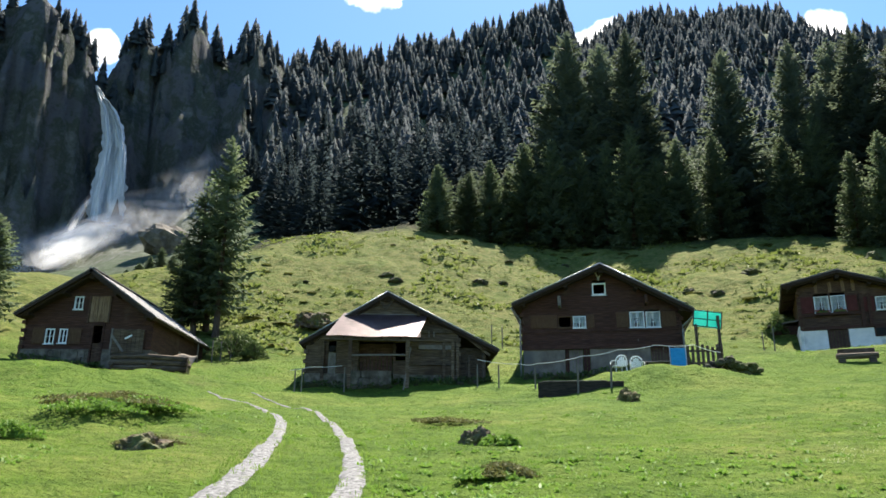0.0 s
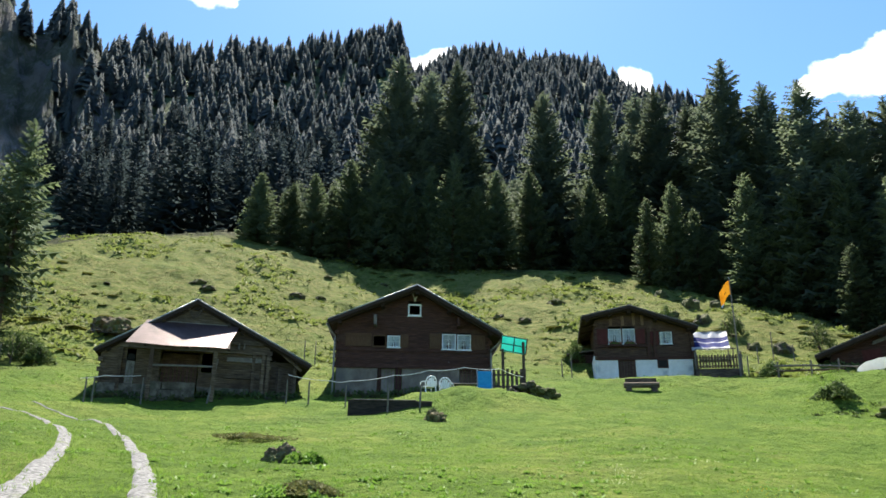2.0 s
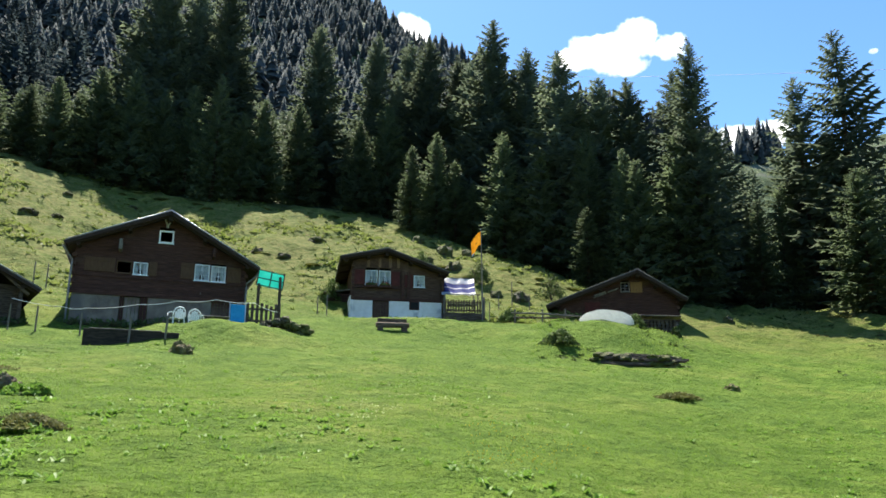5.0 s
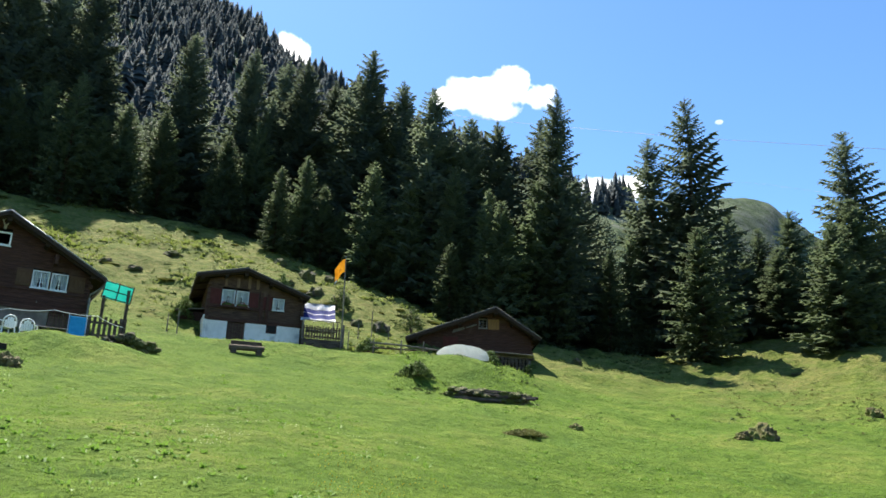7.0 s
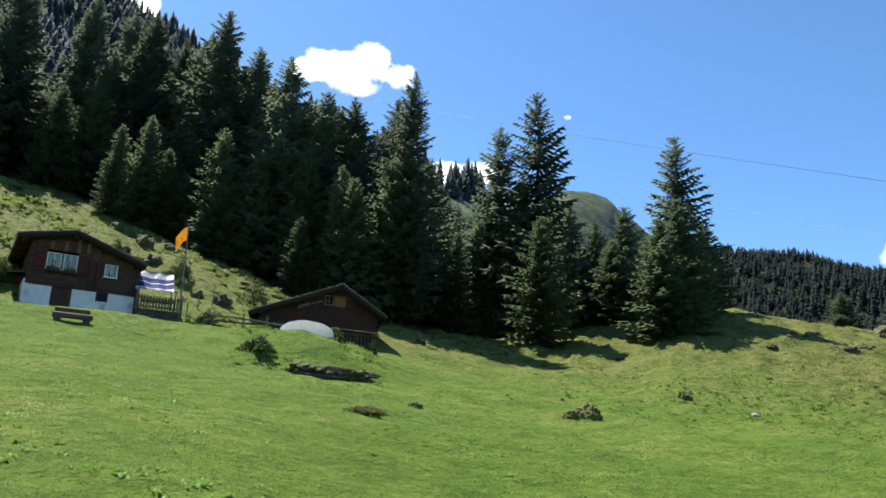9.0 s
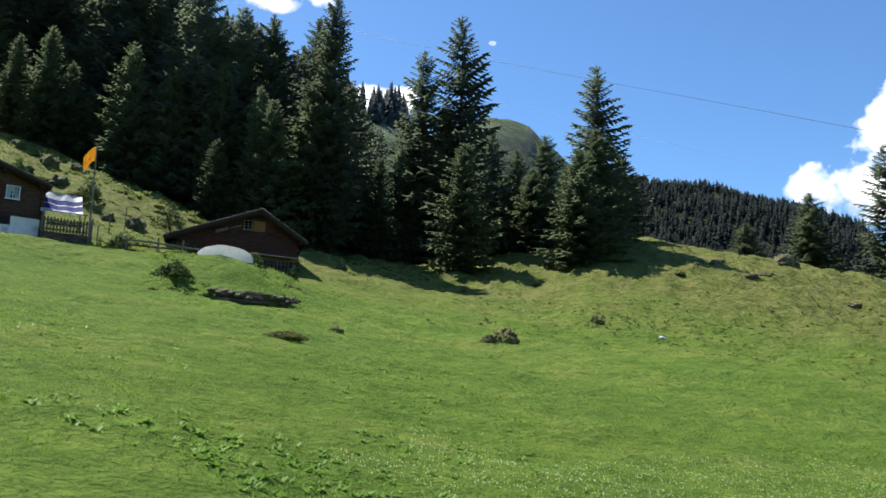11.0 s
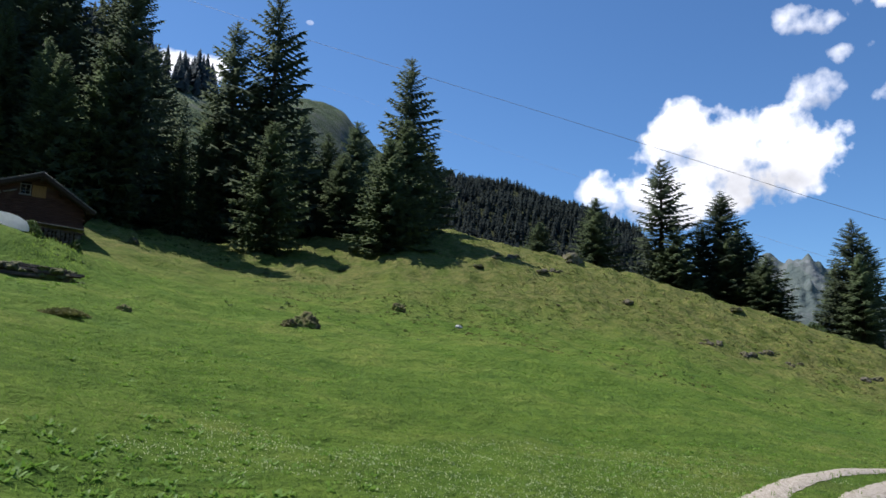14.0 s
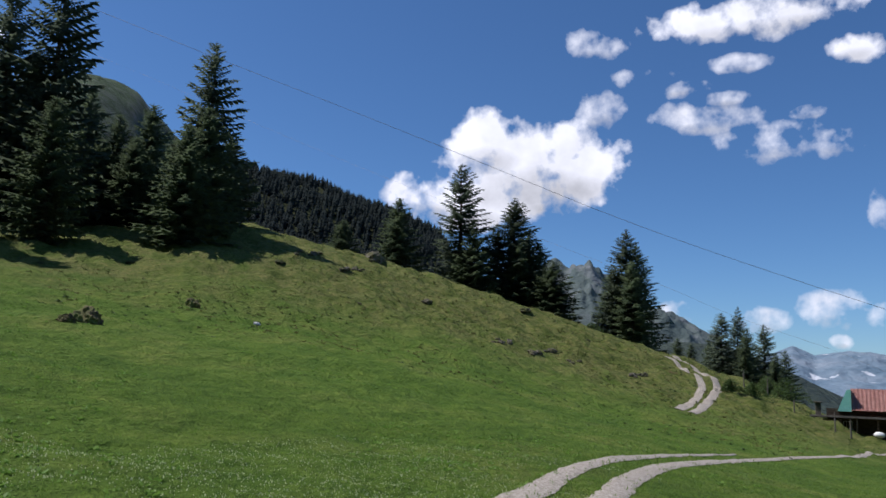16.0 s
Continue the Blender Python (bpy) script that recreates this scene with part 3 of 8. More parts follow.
# the skyline: azimuth, elevation of the tree tops along it, distance
CREST = [(-60, 28.4, 400), (-35, 30.3, 375), (-32.2, 31, 373), (-30.1, 30.2, 372), (-27.9, 28.6, 370), (-26.9, 27.1, 368), (-26, 29.3, 368), (-24.5, 31.1, 372),
         (-20.7, 31.9, 388), (-18.3, 30.9, 400), (-16.2, 31.3, 415), (-13.7, 30.1, 430), (-11, 30.5, 445), (-9.1, 30.6, 460), (-6.7, 29.9, 470), (-3.4, 31.1, 485), (-1, 31, 500),
         (2.9, 31.8, 515), (5.3, 32.7, 525), (7.5, 33.3, 535), (9.6, 33.9, 545), (11, 30.8, 590), (12.2, 30.1, 640), (14.2, 31.1, 690), (18.4, 31.1, 720), (20.7, 30.4, 730),
         (24.3, 30.2, 730), (26.2, 29.9, 720), (27.4, 29.4, 700), (28.8, 27.7, 670), (30.4, 26.9, 630), (33, 27.2, 580), (40, 24.9, 480), (48, 22.3, 460), (55.7, 20.2, 460),
         (57.5, 19.1, 480), (61, 17.6, 660), (64.9, 18.8, 800), (67, 18.5, 800), (68.5, 17.5, 820), (69.7, 16.8, 860), (75, 14.4, 1100), (84, 12.6, 1120), (90, 10.4, 1120),
         (93, 5.1, 1120), (107, -0.8, 1100), (120, -2.3, 600), (180, -2.3, 600), (240, 6.7, 600)]
CREST_AZ, TOP_D = [c[0] for c in CREST], [c[2] for c in CREST]
TOP_Z = [EYE + c[2] * tan(radians(c[1])) - 12 for c in CREST]


def polar(az, d):
    return d * sin(radians(az)), d * cos(radians(az))


# knolls and banks: azimuth, distance, radius across, radius along the view, height
KNOLLS = [(16.2, 32.0, 3.3, 1.7, 0.82), (45.0, 41.0, 4.6, 3.0, 1.05), (41.2, 35.5, 1.6, 1.2, 0.5), (-25.0, 34.0, 5.0, 1.6, 0.5),
          (-23.5, 20.0, 2.4, 1.6, 0.35), (31.0, 41.0, 3.5, 1.2, 0.3), (28.0, 45.4, 4.5, 2.6, -1.1), (49.0, 33.0, 1.2, 1.0, 0.2)]


def ground(x, y):
    x, y = np.asarray(x, float), np.asarray(y, float)
    d = np.sqrt(x * x + y * y) + 1e-6
    az = np.degrees(np.arctan2(x, y))
    az = np.where(az < -90, az + 360, az)
    z10, z38 = round_about(az, NEAR_AZ, NEAR_Z10), round_about(az, MID_AZ, MID_Z38)
    bd, bz, vz = round_about(az, LAND_AZ, BROW_D), round_about(az, LAND_AZ, BROW_Z), round_about(az, LAND_AZ, VALE_Z)
    fd, fz = round_about(az, LAND_AZ, FOOT_D), round_about(az, LAND_AZ, FOOT_Z)
    td, tz = round_about(az, CREST_AZ, TOP_D), round_about(az, CREST_AZ, TOP_Z)
    one = np.ones_like(d)
    xs = np.stack([0 * one, 10 * one, 38 * one, bd, 180 * one, fd, td, td + 160, 2500 * one, 4900 * one], -1)
    far = np.where(tz > 40, tz * 0.72, tz - 4)
    ys = np.stack([0 * one, z10, z38, bz, vz, fz, tz, far, np.minimum(far * 0.5, -20), -40 * one], -1)
    face = np.clip((-8 - az) / 8, 0, 1) * np.clip((az + 62) / 8, 0, 1) * np.clip((d - fd + 40) / 40, 0, 1) * np.clip((td + 60 - d) / 60, 0, 1)
    flutes = 24 * fbm(az * 0.42, d * 0.006, 5, 17.0, 0.6)
    z = hermite(xs, ys, np.clip(d + face * flutes, 0, 4899))
    if np.any(face > 0):
        ledges = 13 * fbm(az * 0.9, z * 0.05, 4, 27.0, 0.6)
        z = hermite(xs, ys, np.clip(d + face * (flutes + ledges), 0, 4899)) + face * 3 * fbm(x * 0.09, y * 0.09, 3, 29.0)
    ramp = lambda a, b: np.clip((d - a) / (b - a), 0, 1)
    calm = 1 - 0.85 * np.clip((az - 90) / 8, 0, 1) * np.clip((70 - d) / 22, 0, 1)
    z = z + 0.11 * fbm(x * 0.9, y * 0.9, 3, 1.0) * ramp(2, 8) * calm + 0.42 * fbm(x * 0.16, y * 0.16, 4, 5.0) * ramp(10, 40) * calm
    z = z + (0.8 * np.abs(fbm(x * 0.33, y * 0.33, 4, 23.0, 0.6)) + 0.3 * fbm(x * 0.9, y * 0.9, 2, 43.0)) * ramp(44, 62) * np.clip((100 - d) / 15, 0, 1)
    z = z + 1.1 * fbm(x * 0.07, y * 0.07, 4, 9.0) * ramp(50, 90)
    wild = ramp(110, 260) * np.clip((tz - 30) / 80, 0, 1)
    z = z + wild * (11 * fbm(x * 0.012, y * 0.012, 5, 13.0, 0.55))
    z = z + 0.2 * calm * fbm(x * 0.42, y * 0.42, 3, 47.0) * ramp(9, 26) * np.clip((60 - d) / 12, 0, 1)
    for a, kd, ra, rr, h in KNOLLS:
        kx, ky = polar(a, kd)
        c, s = cos(radians(a)), sin(radians(a))
        u, v = (x - kx) * c - (y - ky) * s, (x - kx) * s + (y - ky) * c
        z = z + h * np.exp(-(u / ra) ** 2 - (v / rr) ** 2) * (1 + 0.5 * fbm(x * 0.8, y * 0.8, 3, a))
    return z


def ground_z(x, y):
    return float(ground(np.array([x]), np.array([y]))[0])


def spot(az, d, lift=0.0):
    x, y = polar(az, d)
    return Vector((x, y, ground_z(x, y) + lift))


def on_ray(az, el, near=6.0, far=400.0):
    """Where the sight line from the eye at that azimuth and elevation first meets the land."""
    ds = np.geomspace(near, far, 900)
    x, y = ds * sin(radians(az)), ds * cos(radians(az))
    over = ground(x, y) - (EYE + ds * tan(radians(el)))
    k = int(np.argmax(over > 0)) if (over > 0).any() else 0
    return Vector((x[k], y[k], ground_z(x[k], y[k])))


def mesh_from(name, verts, faces, material, smooth=False):
    me = bpy.data.meshes.new(name)
    me.from_pydata([tuple(v) for v in verts], [], [tuple(f) for f in faces])
    me.materials.append(material)
    if smooth:
        me.polygons.foreach_set("use_smooth", [True] * len(me.polygons))
    me.update()
    return me


def grid_mesh(name, vx, vy, vz, rows, cols, material, closed):
    """A grid of rows x cols points as quads; closed joins the last column to the first."""
    me = bpy.data.meshes.new(name)
    n = rows * cols
    co = np.stack([vx, vy, vz], -1).reshape(-1).astype(np.float32)
    r, c = np.meshgrid(np.arange(rows - 1), np.arange(cols if closed else cols - 1), indexing="ij")
    c2 = (c + 1) % cols
    quads = np.stack([r * cols + c, (r + 1) * cols + c, (r + 1) * cols + c2, r * cols + c2], -1).reshape(-1, 4)[:, ::-1]
    me.vertices.add(n)
    me.vertices.foreach_set("co", co)
    me.loops.add(quads.size)
    me.loops.foreach_set("vertex_index", quads.reshape(-1).astype(np.int32))
    me.polygons.add(len(quads))
    me.polygons.foreach_set("loop_start", (np.arange(len(quads)) * 4).astype(np.int32))
    me.polygons.foreach_set("use_smooth", np.ones(len(quads), bool))
    me.materials.append(material)
    me.update(calc_edges=True)
    return me


SHEET = {}


def sheet_z(x, y):
    """The height of the built sheet itself, between its own points."""
    x, y = np.asarray(x, float) - 0.4, np.asarray(y, float) + 0.5
    d, a = np.hypot(x, y), np.degrees(np.arctan2(x, y))
    i = np.clip(np.searchsorted(SHEET["d"], d) - 1, 0, len(SHEET["d"]) - 2)
    j = np.clip(np.searchsorted(SHEET["az"], a) - 1, 0, len(SHEET["az"]) - 2)
    u = (d - SHEET["d"][i]) / (SHEET["d"][i + 1] - SHEET["d"][i])
    v = (a - SHEET["az"][j]) / (SHEET["az"][j + 1] - SHEET["az"][j])
    Z = SHEET["z"]
    return (Z[i, j] * (1 - u) + Z[i + 1, j] * u) * (1 - v) + (Z[i, j + 1] * (1 - u) + Z[i + 1, j + 1] * u) * v


def build_ground():
    az = np.concatenate([np.arange(-42, 132, 0.32), np.arange(132, 318, 3.0)])
    d = np.concatenate([[0.01, 0.6, 1.2], np.geomspace(2.0, 42, 118), np.arange(42.7, 100, 0.75), np.geomspace(102, 318, 46), np.arange(321, 450, 2.6), np.geomspace(455, 700, 22), np.geomspace(712, 1300, 50), np.geomspace(1350, 4800, 14)])
    D, A = np.meshgrid(d, az, indexing="ij")
    X, Y = D * np.sin(np.radians(A)) + 0.4, D * np.cos(np.radians(A)) - 0.5
    Z = ground(X, Y)
    SHEET.update(d=d, az=az, z=Z)
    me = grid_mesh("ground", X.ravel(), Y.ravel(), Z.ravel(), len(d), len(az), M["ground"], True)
    wrapped = np.where(A > 270, A - 360, A)
    bd, tz = round_about(wrapped, LAND_AZ, BROW_D), round_about(wrapped, CREST_AZ, TOP_Z)
    step = lambda v, a, b: np.clip((v - a) / (b - a), 0, 1)
    gz, ga = np.gradient(Z, axis=0), np.gradient(Z, axis=1)
    dd = np.gradient(D, axis=0)
    steep = np.hypot(gz / np.maximum(dd, 1e-3), ga / np.maximum(D * radians(0.32), 1e-3))
    left = step(-wrapped, 14, 20) * step(wrapped, -60, -50)
    masks = {
        "dry": step(D, 34, 55) * (0.75 - 0.2 * step(wrapped, 50, 60) * (1 - step(D, 44, 66)) + 0.1 * step(wrapped, 66, 80) * step(D, 50, 66)),
        # left off past 220 m but for the far ridge: paler ground imitates haze
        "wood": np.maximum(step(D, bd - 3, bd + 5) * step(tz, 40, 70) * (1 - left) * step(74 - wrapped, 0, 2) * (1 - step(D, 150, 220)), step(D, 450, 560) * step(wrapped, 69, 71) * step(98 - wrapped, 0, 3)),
        "alp": step(D, 130, 190),
        "scree": left * step(D, 110, 200) * (D < 345) * (0.2 + 0.45 * step(D, 150, 300)),
        "crag": step(D, 300, 335) * step(steep, 0.7, 1.4) * (0.25 + 0.65 * step(-wrapped, 6, 14)) + 0.28 * step(D, 300, 420) * step(wrapped, 54, 58) * step(70 - wrapped, 0, 2),
        "bare": np.zeros_like(D),
    }
    for name, values in masks.items():
        a = me.attributes.new(name, "FLOAT", "POINT")
        a.data.foreach_set("value", values.ravel().astype(np.float32))
    return tagged(new("ground", me), "green alpine pasture rising to wooded mountain sides", "ground", kind="structure")


build_ground()

# ---- building helpers ----
def part(name, bm, material, parent, label="", smooth=False):
    """Links a bmesh as one mesh object under a thing or a part."""
    me = bpy.data.meshes.new(name)
    bm.to_mesh(me)
    bm.free()
    me.materials.append(material)
    if smooth:
        me.polygons.foreach_set("use_smooth", [True] * len(me.polygons))
    ob = new(name, me)
    ob.parent = parent
    if label:
        tagged(ob, label)
    return ob


def mesh_part(name, me, parent, label=""):
    ob = new(name, me)
    ob.parent = parent
    if label:
        tagged(ob, label)
    return ob


def thing(name, m, label, category, group=""):
    ob = new(name)
    ob.matrix_world = m
    return tagged(ob, label, category, group)


def add_box(bm, x0, x1, y0, y1, z0, z1, m=None):
    vs = [Vector((x, y, z)) for z in (z0, z1) for y in (y0, y1) for x in (x0, x1)]
    if m is not None:
        vs = [m @ v for v in vs]
    v = [bm.verts.new(p) for p in vs]
    for f in ((0, 2, 3, 1), (4, 5, 7, 6), (0, 1, 5, 4), (2, 6, 7, 3), (0, 4, 6, 2), (1, 3, 7, 5)):
        bm.faces.new([v[i] for i in f])
    return v


def box(x0, x1, y0, y1, z0, z1, bevel=0.0, m=None):
    bm = bmesh.new()
    add_box(bm, x0, x1, y0, y1, z0, z1, m)
    if bevel:
        bmesh.ops.bevel(bm, geom=bm.edges[:], offset=bevel, segments=1, affect="EDGES")
    return bm


def add_prism(bm, loop, y0, y1):
    """The outline (x, z) carried from y0 to y1; counter-clockwise as seen from -y."""
    a = [bm.verts.new((x, y0, z)) for x, z in loop]
    b = [bm.verts.new((x, y1, z)) for x, z in loop]
    bm.faces.new(a)
    bm.faces.new(b[::-1])
    for i in range(len(a)):
        j = (i + 1) % len(a)
        bm.faces.new([a[j], a[i], b[i], b[j]])


def add_tube(bm, points, radii, sides=8, cap=True):
    rings = []
    for i, p in enumerate(points):
        p = Vector(p)
        q = Vector(points[min(i + 1, len(points) - 1)]) - Vector(points[max(i - 1, 0)])
        q = q.normalized() if q.length > 1e-6 else Vector((0, 0, 1))
        side = q.cross(Vector((0, 0, 1)) if abs(q.z) < 0.9 else Vector((1, 0, 0))).normalized()
        up = side.cross(q)
        r = radii[i] if isinstance(radii, (list, tuple)) else radii
        rings.append([bm.verts.new(p + (side * cos(2 * pi * k / sides) + up * sin(2 * pi * k / sides)) * r) for k in range(sides)])
    for a, b in zip(rings, rings[1:]):
        for k in range(sides):
            bm.faces.new([a[k], a[(k + 1) % sides], b[(k + 1) % sides], b[k]])
    if cap:
        bm.faces.new(rings[0][::-1])
        bm.faces.new(rings[-1])


def tube(points, radii, sides=8):
    bm = bmesh.new()
    add_tube(bm, points, radii, sides)
    return bm


def facing(az, d, heading, z=0.0):
    """The pose of a thing at azimuth and distance whose back points along the heading (degrees clockwise from +y)."""
    x, y = polar(az, d)
    return pose(x, y, z, 0, 0, -heading)

# ---- the waterfall, its spray, and the far mountains ----
def ridge(name, profile, d0, d1, seed, material, label, rough=1.0):
    """A far mountain: a heightfield over azimuth and depth whose crest follows the profile of azimuth and elevation."""
    az = np.linspace(profile[0][0], profile[-1][0], 150)
    d = np.linspace(d0, d1, 36)
    D, A = np.meshgrid(d, az, indexing="ij")
    crest = np.tan(np.radians(np.interp(A, [p[0] for p in profile], [p[1] for p in profile]))) * d1 * 0.86
    f = np.clip((D - d0) / (0.86 * d1 - d0), 0, None)
    shape = np.where(f < 1, f ** 0.8, np.clip(1 - (f - 1) * 2.2, 0, 1))
    X, Y = D * np.sin(np.radians(A)), D * np.cos(np.radians(A))
    s = 8.0 / d1
    folds = fbm(X * s * 1.3, Y * s * 1.3, 5, seed, 0.6)
    Z = EYE + (crest + 60) * shape - 60 + folds * crest * 0.45 * rough * np.clip(1.6 - 1.5 * np.abs(f - 0.45), 0.08, 1)
    me = grid_mesh(name, X.ravel(), Y.ravel(), Z.ravel(), len(d), len(az), material, False)
    return tagged(new(name, me), label, "mountain", kind="structure")


M["far_wood"] = shader("far_wood", [(0.0234, 0.0351, 0.0273), (0.0468, 0.0624, 0.0429)], 0.05, detail=8, bump=1.0, bump_scale=0.15, bump_dist=6)
# aerial haze is put into the next two base colours as blue and grey
M["hazed_alp"] = shader("hazed_alp", [(0.0546, 0.078, 0.0741), (0.0858, 0.109, 0.0975), (0.14, 0.152, 0.156)], 0.009, detail=9, bump=1.0, bump_scale=0.02, bump_dist=30, coords="Object", stops=(0.38, 0.62))
M["hazed_rock"] = shader("hazed_blue_rock", [(0.109, 0.164, 0.211), (0.156, 0.211, 0.257), (0.218, 0.261, 0.3)], 0.006, detail=9, bump=1.0, bump_scale=0.012, bump_dist=40, spots=((0.585, 0.601, 0.624), 0.009, 0.69, 0.02))
ridge("backdrop_mountain_near", [(91, 3), (94, 6.4), (96.5, 7.6), (98.8, 8.7), (99.8, 8.3), (101.4, 9.1), (103, 7.9), (105, 6.7), (106.9, 5.7), (109, 4.2), (111, 2.7), (114, 0.8)], 1500, 2700, 3.0, M["hazed_alp"], "grey-green rocky mountain across the valley")
ridge("backdrop_mountain_far", [(104, 1.5), (110, 2.0), (113.2, 2.1), (114.2, 2.6), (115, 2.85), (116.4, 2.2), (118.4, 2.55), (120.6, 2.3), (124, 2.6), (132, 1.5)], 2900, 4700, 9.0, M["hazed_rock"], "hazy blue snow-patched range on the horizon", 0.7)
ridge("backdrop_spur", [(103, 2.4), (108, 3.2), (111, 2.9), (114, 1.7), (116, 0.6), (118, -0.4)], 480, 900, 5.0, M["far_wood"], "wooded spur running down to the valley", 0.4)


def waterfall():
    me_rows, me_cols = 60, 14
    fall = thing("waterfall", pose(*polar(-25.8, 336), 95), "tall white waterfall plunging down a dark cliff", "waterfall")
    inv = fall.matrix_world.inverted()
    # centre line and half widths, from lip to foot: azimuth, elevation, half width in degrees
    line = [(-27.21, 26.2, 0.11), (-26.74, 25.5, 0.30), (-26.11, 24.7, 0.57), (-25.68, 23.6, 0.77), (-25.39, 22.3, 0.83), (-25.34, 20.6, 1.02), (-25.36, 18.8, 1.20), (-25.30, 17.1, 1.34)]
    rng = random.Random(5)
    for strand in range(6):
        off = 0 if strand == 0 else rng.uniform(-0.75, 0.75)
        wide = 1.0 if strand == 0 else rng.uniform(0.18, 0.4)
        start = 0.0 if strand < 2 else rng.uniform(0.02, 0.3)
        dd = 338 - 0.9 * strand
        verts, faces = [], []
        for i in range(me_rows + 1):
            s = start + (1 - start) * i / me_rows
            k = min(int(s * 7), 6)
            f = s * 7 - k
            a, e, w = (line[k][j] + (line[k + 1][j] - line[k][j]) * f for j in range(3))
            for c in range(me_cols + 1):
                u = c / me_cols * 2 - 1
                jag = 1 + 0.28 * noise.noise(Vector((strand * 7, s * 26, 3.0 if u > 0 else 9.0)))
                az = a + w * (off * 0.9 + u * wide * jag)
                bulge = 1.6 * (1 - u * u) + 2.2 * noise.noise(Vector((u * 2.4 + strand, s * 5, strand * 3.1))) + 1.0 * noise.noise(Vector((u * 9, s * 9, strand)))
                dist = dd - bulge
                x, y = polar(az, dist)
                verts.append(inv @ Vector((x, y, EYE + dist * tan(radians(e)))))
        n = me_cols + 1
        for i in range(me_rows):
            for c in range(me_cols):
                faces.append((i * n + c, i * n + c + 1, (i + 1) * n + c + 1, (i + 1) * n + c))
        mesh_part("water_strand", mesh_from("water_strand", verts, faces, M["water"], True), fall)


waterfall()


def spray_material():
    """White droplets in the air, thinning out to the sheet's edge."""
    m = bpy.data.materials.new("water_spray")
    m.use_nodes = True
    n, l = m.node_tree.nodes, m.node_tree.links
    n.remove(n["Principled BSDF"])
    dif, tra, clear = n.new("ShaderNodeBsdfDiffuse"), n.new("ShaderNodeBsdfTranslucent"), n.new("ShaderNodeBsdfTransparent")
    for s in (dif, tra):
        s.inputs["Color"].default_value = (0.66, 0.68, 0.72, 1)
    body, mixed = n.new("ShaderNodeMixShader"), n.new("ShaderNodeMixShader")
    l.new(dif.outputs[0], body.inputs[1])
    l.new(tra.outputs[0], body.inputs[2])
    at = n.new("ShaderNodeAttribute")
    at.attribute_name = "thick"
    tc, nz = n.new("ShaderNodeTexCoord"), n.new("ShaderNodeTexNoise")
    nz.inputs["Scale"].default_value, nz.inputs["Detail"].default_value, nz.inputs["Roughness"].default_value = 0.05, 7, 0.62
    l.new(tc.outputs["Object"], nz.inputs["Vector"])
    mr = n.new("ShaderNodeMapRange")
    mr.inputs[1].default_value, mr.inputs[2].default_value = 0.32, 0.72
    l.new(nz.outputs["Fac"], mr.inputs[0])
    mu = n.new("ShaderNodeMath")
    mu.operation = "MULTIPLY"
    l.new(mr.outputs[0], mu.inputs[0])
    l.new(at.outputs["Fac"], mu.inputs[1])
    l.new(mu.outputs[0], mixed.inputs[0])
    l.new(clear.outputs[0], mixed.inputs[1])
    l.new(body.outputs[0], mixed.inputs[2])
    l.new(mixed.outputs[0], n["Material Output"].inputs["Surface"])
    return m


M["spray"] = spray_material()


def spray(az0, el0, az1, el1, half, d, strength, seed):
    """A drifting veil of spray along the line between two directions, bellied towards the valley."""
    nu, nv = 40, 14
    verts, dens = [], []
    for i in range(nu + 1):
        s = i / nu
        for j in range(nv + 1):
            v = j / nv * 2 - 1
            a = az0 + (az1 - az0) * s
            e = el0 + (el1 - el0) * s + v * half
            dist = d - 14 * (1 - v * v) * sin(pi * s) + 6 * noise.noise(Vector((s * 3, v * 2, seed)))
            x, y = polar(a, dist)
            verts.append((x, y, EYE + dist * tan(radians(e))))
            dens.append(strength * max(0.0, sin(pi * s)) ** 0.7 * max(0.0, 1 - v * v) ** 1.2)
    n = nv + 1
    faces = [(i * n + j, (i + 1) * n + j, (i + 1) * n + j + 1, i * n + j + 1) for i in range(nu) for j in range(nv)]
    me = mesh_from("waterfall_spray", verts, faces, M["spray"], True)
    me.attributes.new("thick", "FLOAT", "POINT").data.foreach_set("value", dens)
    ob = new("waterfall_spray", me)
    ob.visible_shadow = False
    return tagged(ob, "white veil of spray drifting at the waterfall's foot", "spray", "waterfall spray", "stuff")


spray(-32.5, 12.6, -23.2, 17.0, 1.7, 314, 1.08, 1.0)
spray(-31.0, 13.6, -24.5, 16.6, 1.2, 308, 1.01, 7.0)
spray(-29.5, 14.2, -24.0, 17.2, 1.4, 304, 1.15, 8.0)
spray(-30.0, 14.6, -22.5, 17.4, 1.5, 322, 0.94, 2.0)
spray(-25.6, 17.2, -17.0, 19.6, 1.9, 312, 0.79, 3.0)
spray(-22.5, 18.4, -16.8, 22.2, 2.4, 326, 0.58, 4.0)
spray(-27.8, 15.6, -26.4, 18.6, 0.9, 312, 0.86, 5.0)

# ---- gravel wheel tracks ----
def spline(points, step):
    """A smooth line through plan points, resampled."""
    p = [Vector((q[0], q[1], 0)) for q in points]
    p = [p[0] * 2 - p[1]] + p + [p[-1] * 2 - p[-2]]
    out = []
    for i in range(1, len(p) - 2):
        n = max(2, int((p[i + 1] - p[i]).length / step))
        for k in range(n):
            t = k / n
            out.append(0.5 * (2 * p[i] + (p[i + 1] - p[i - 1]) * t + (2 * p[i - 1] - 5 * p[i] + 4 * p[i + 1] - p[i + 2]) * t * t
                              + (3 * p[i] - p[i - 1] - 3 * p[i + 1] + p[i + 2]) * t ** 3))
    out.append(p[-2])
    return out


TRACK_LINES = []


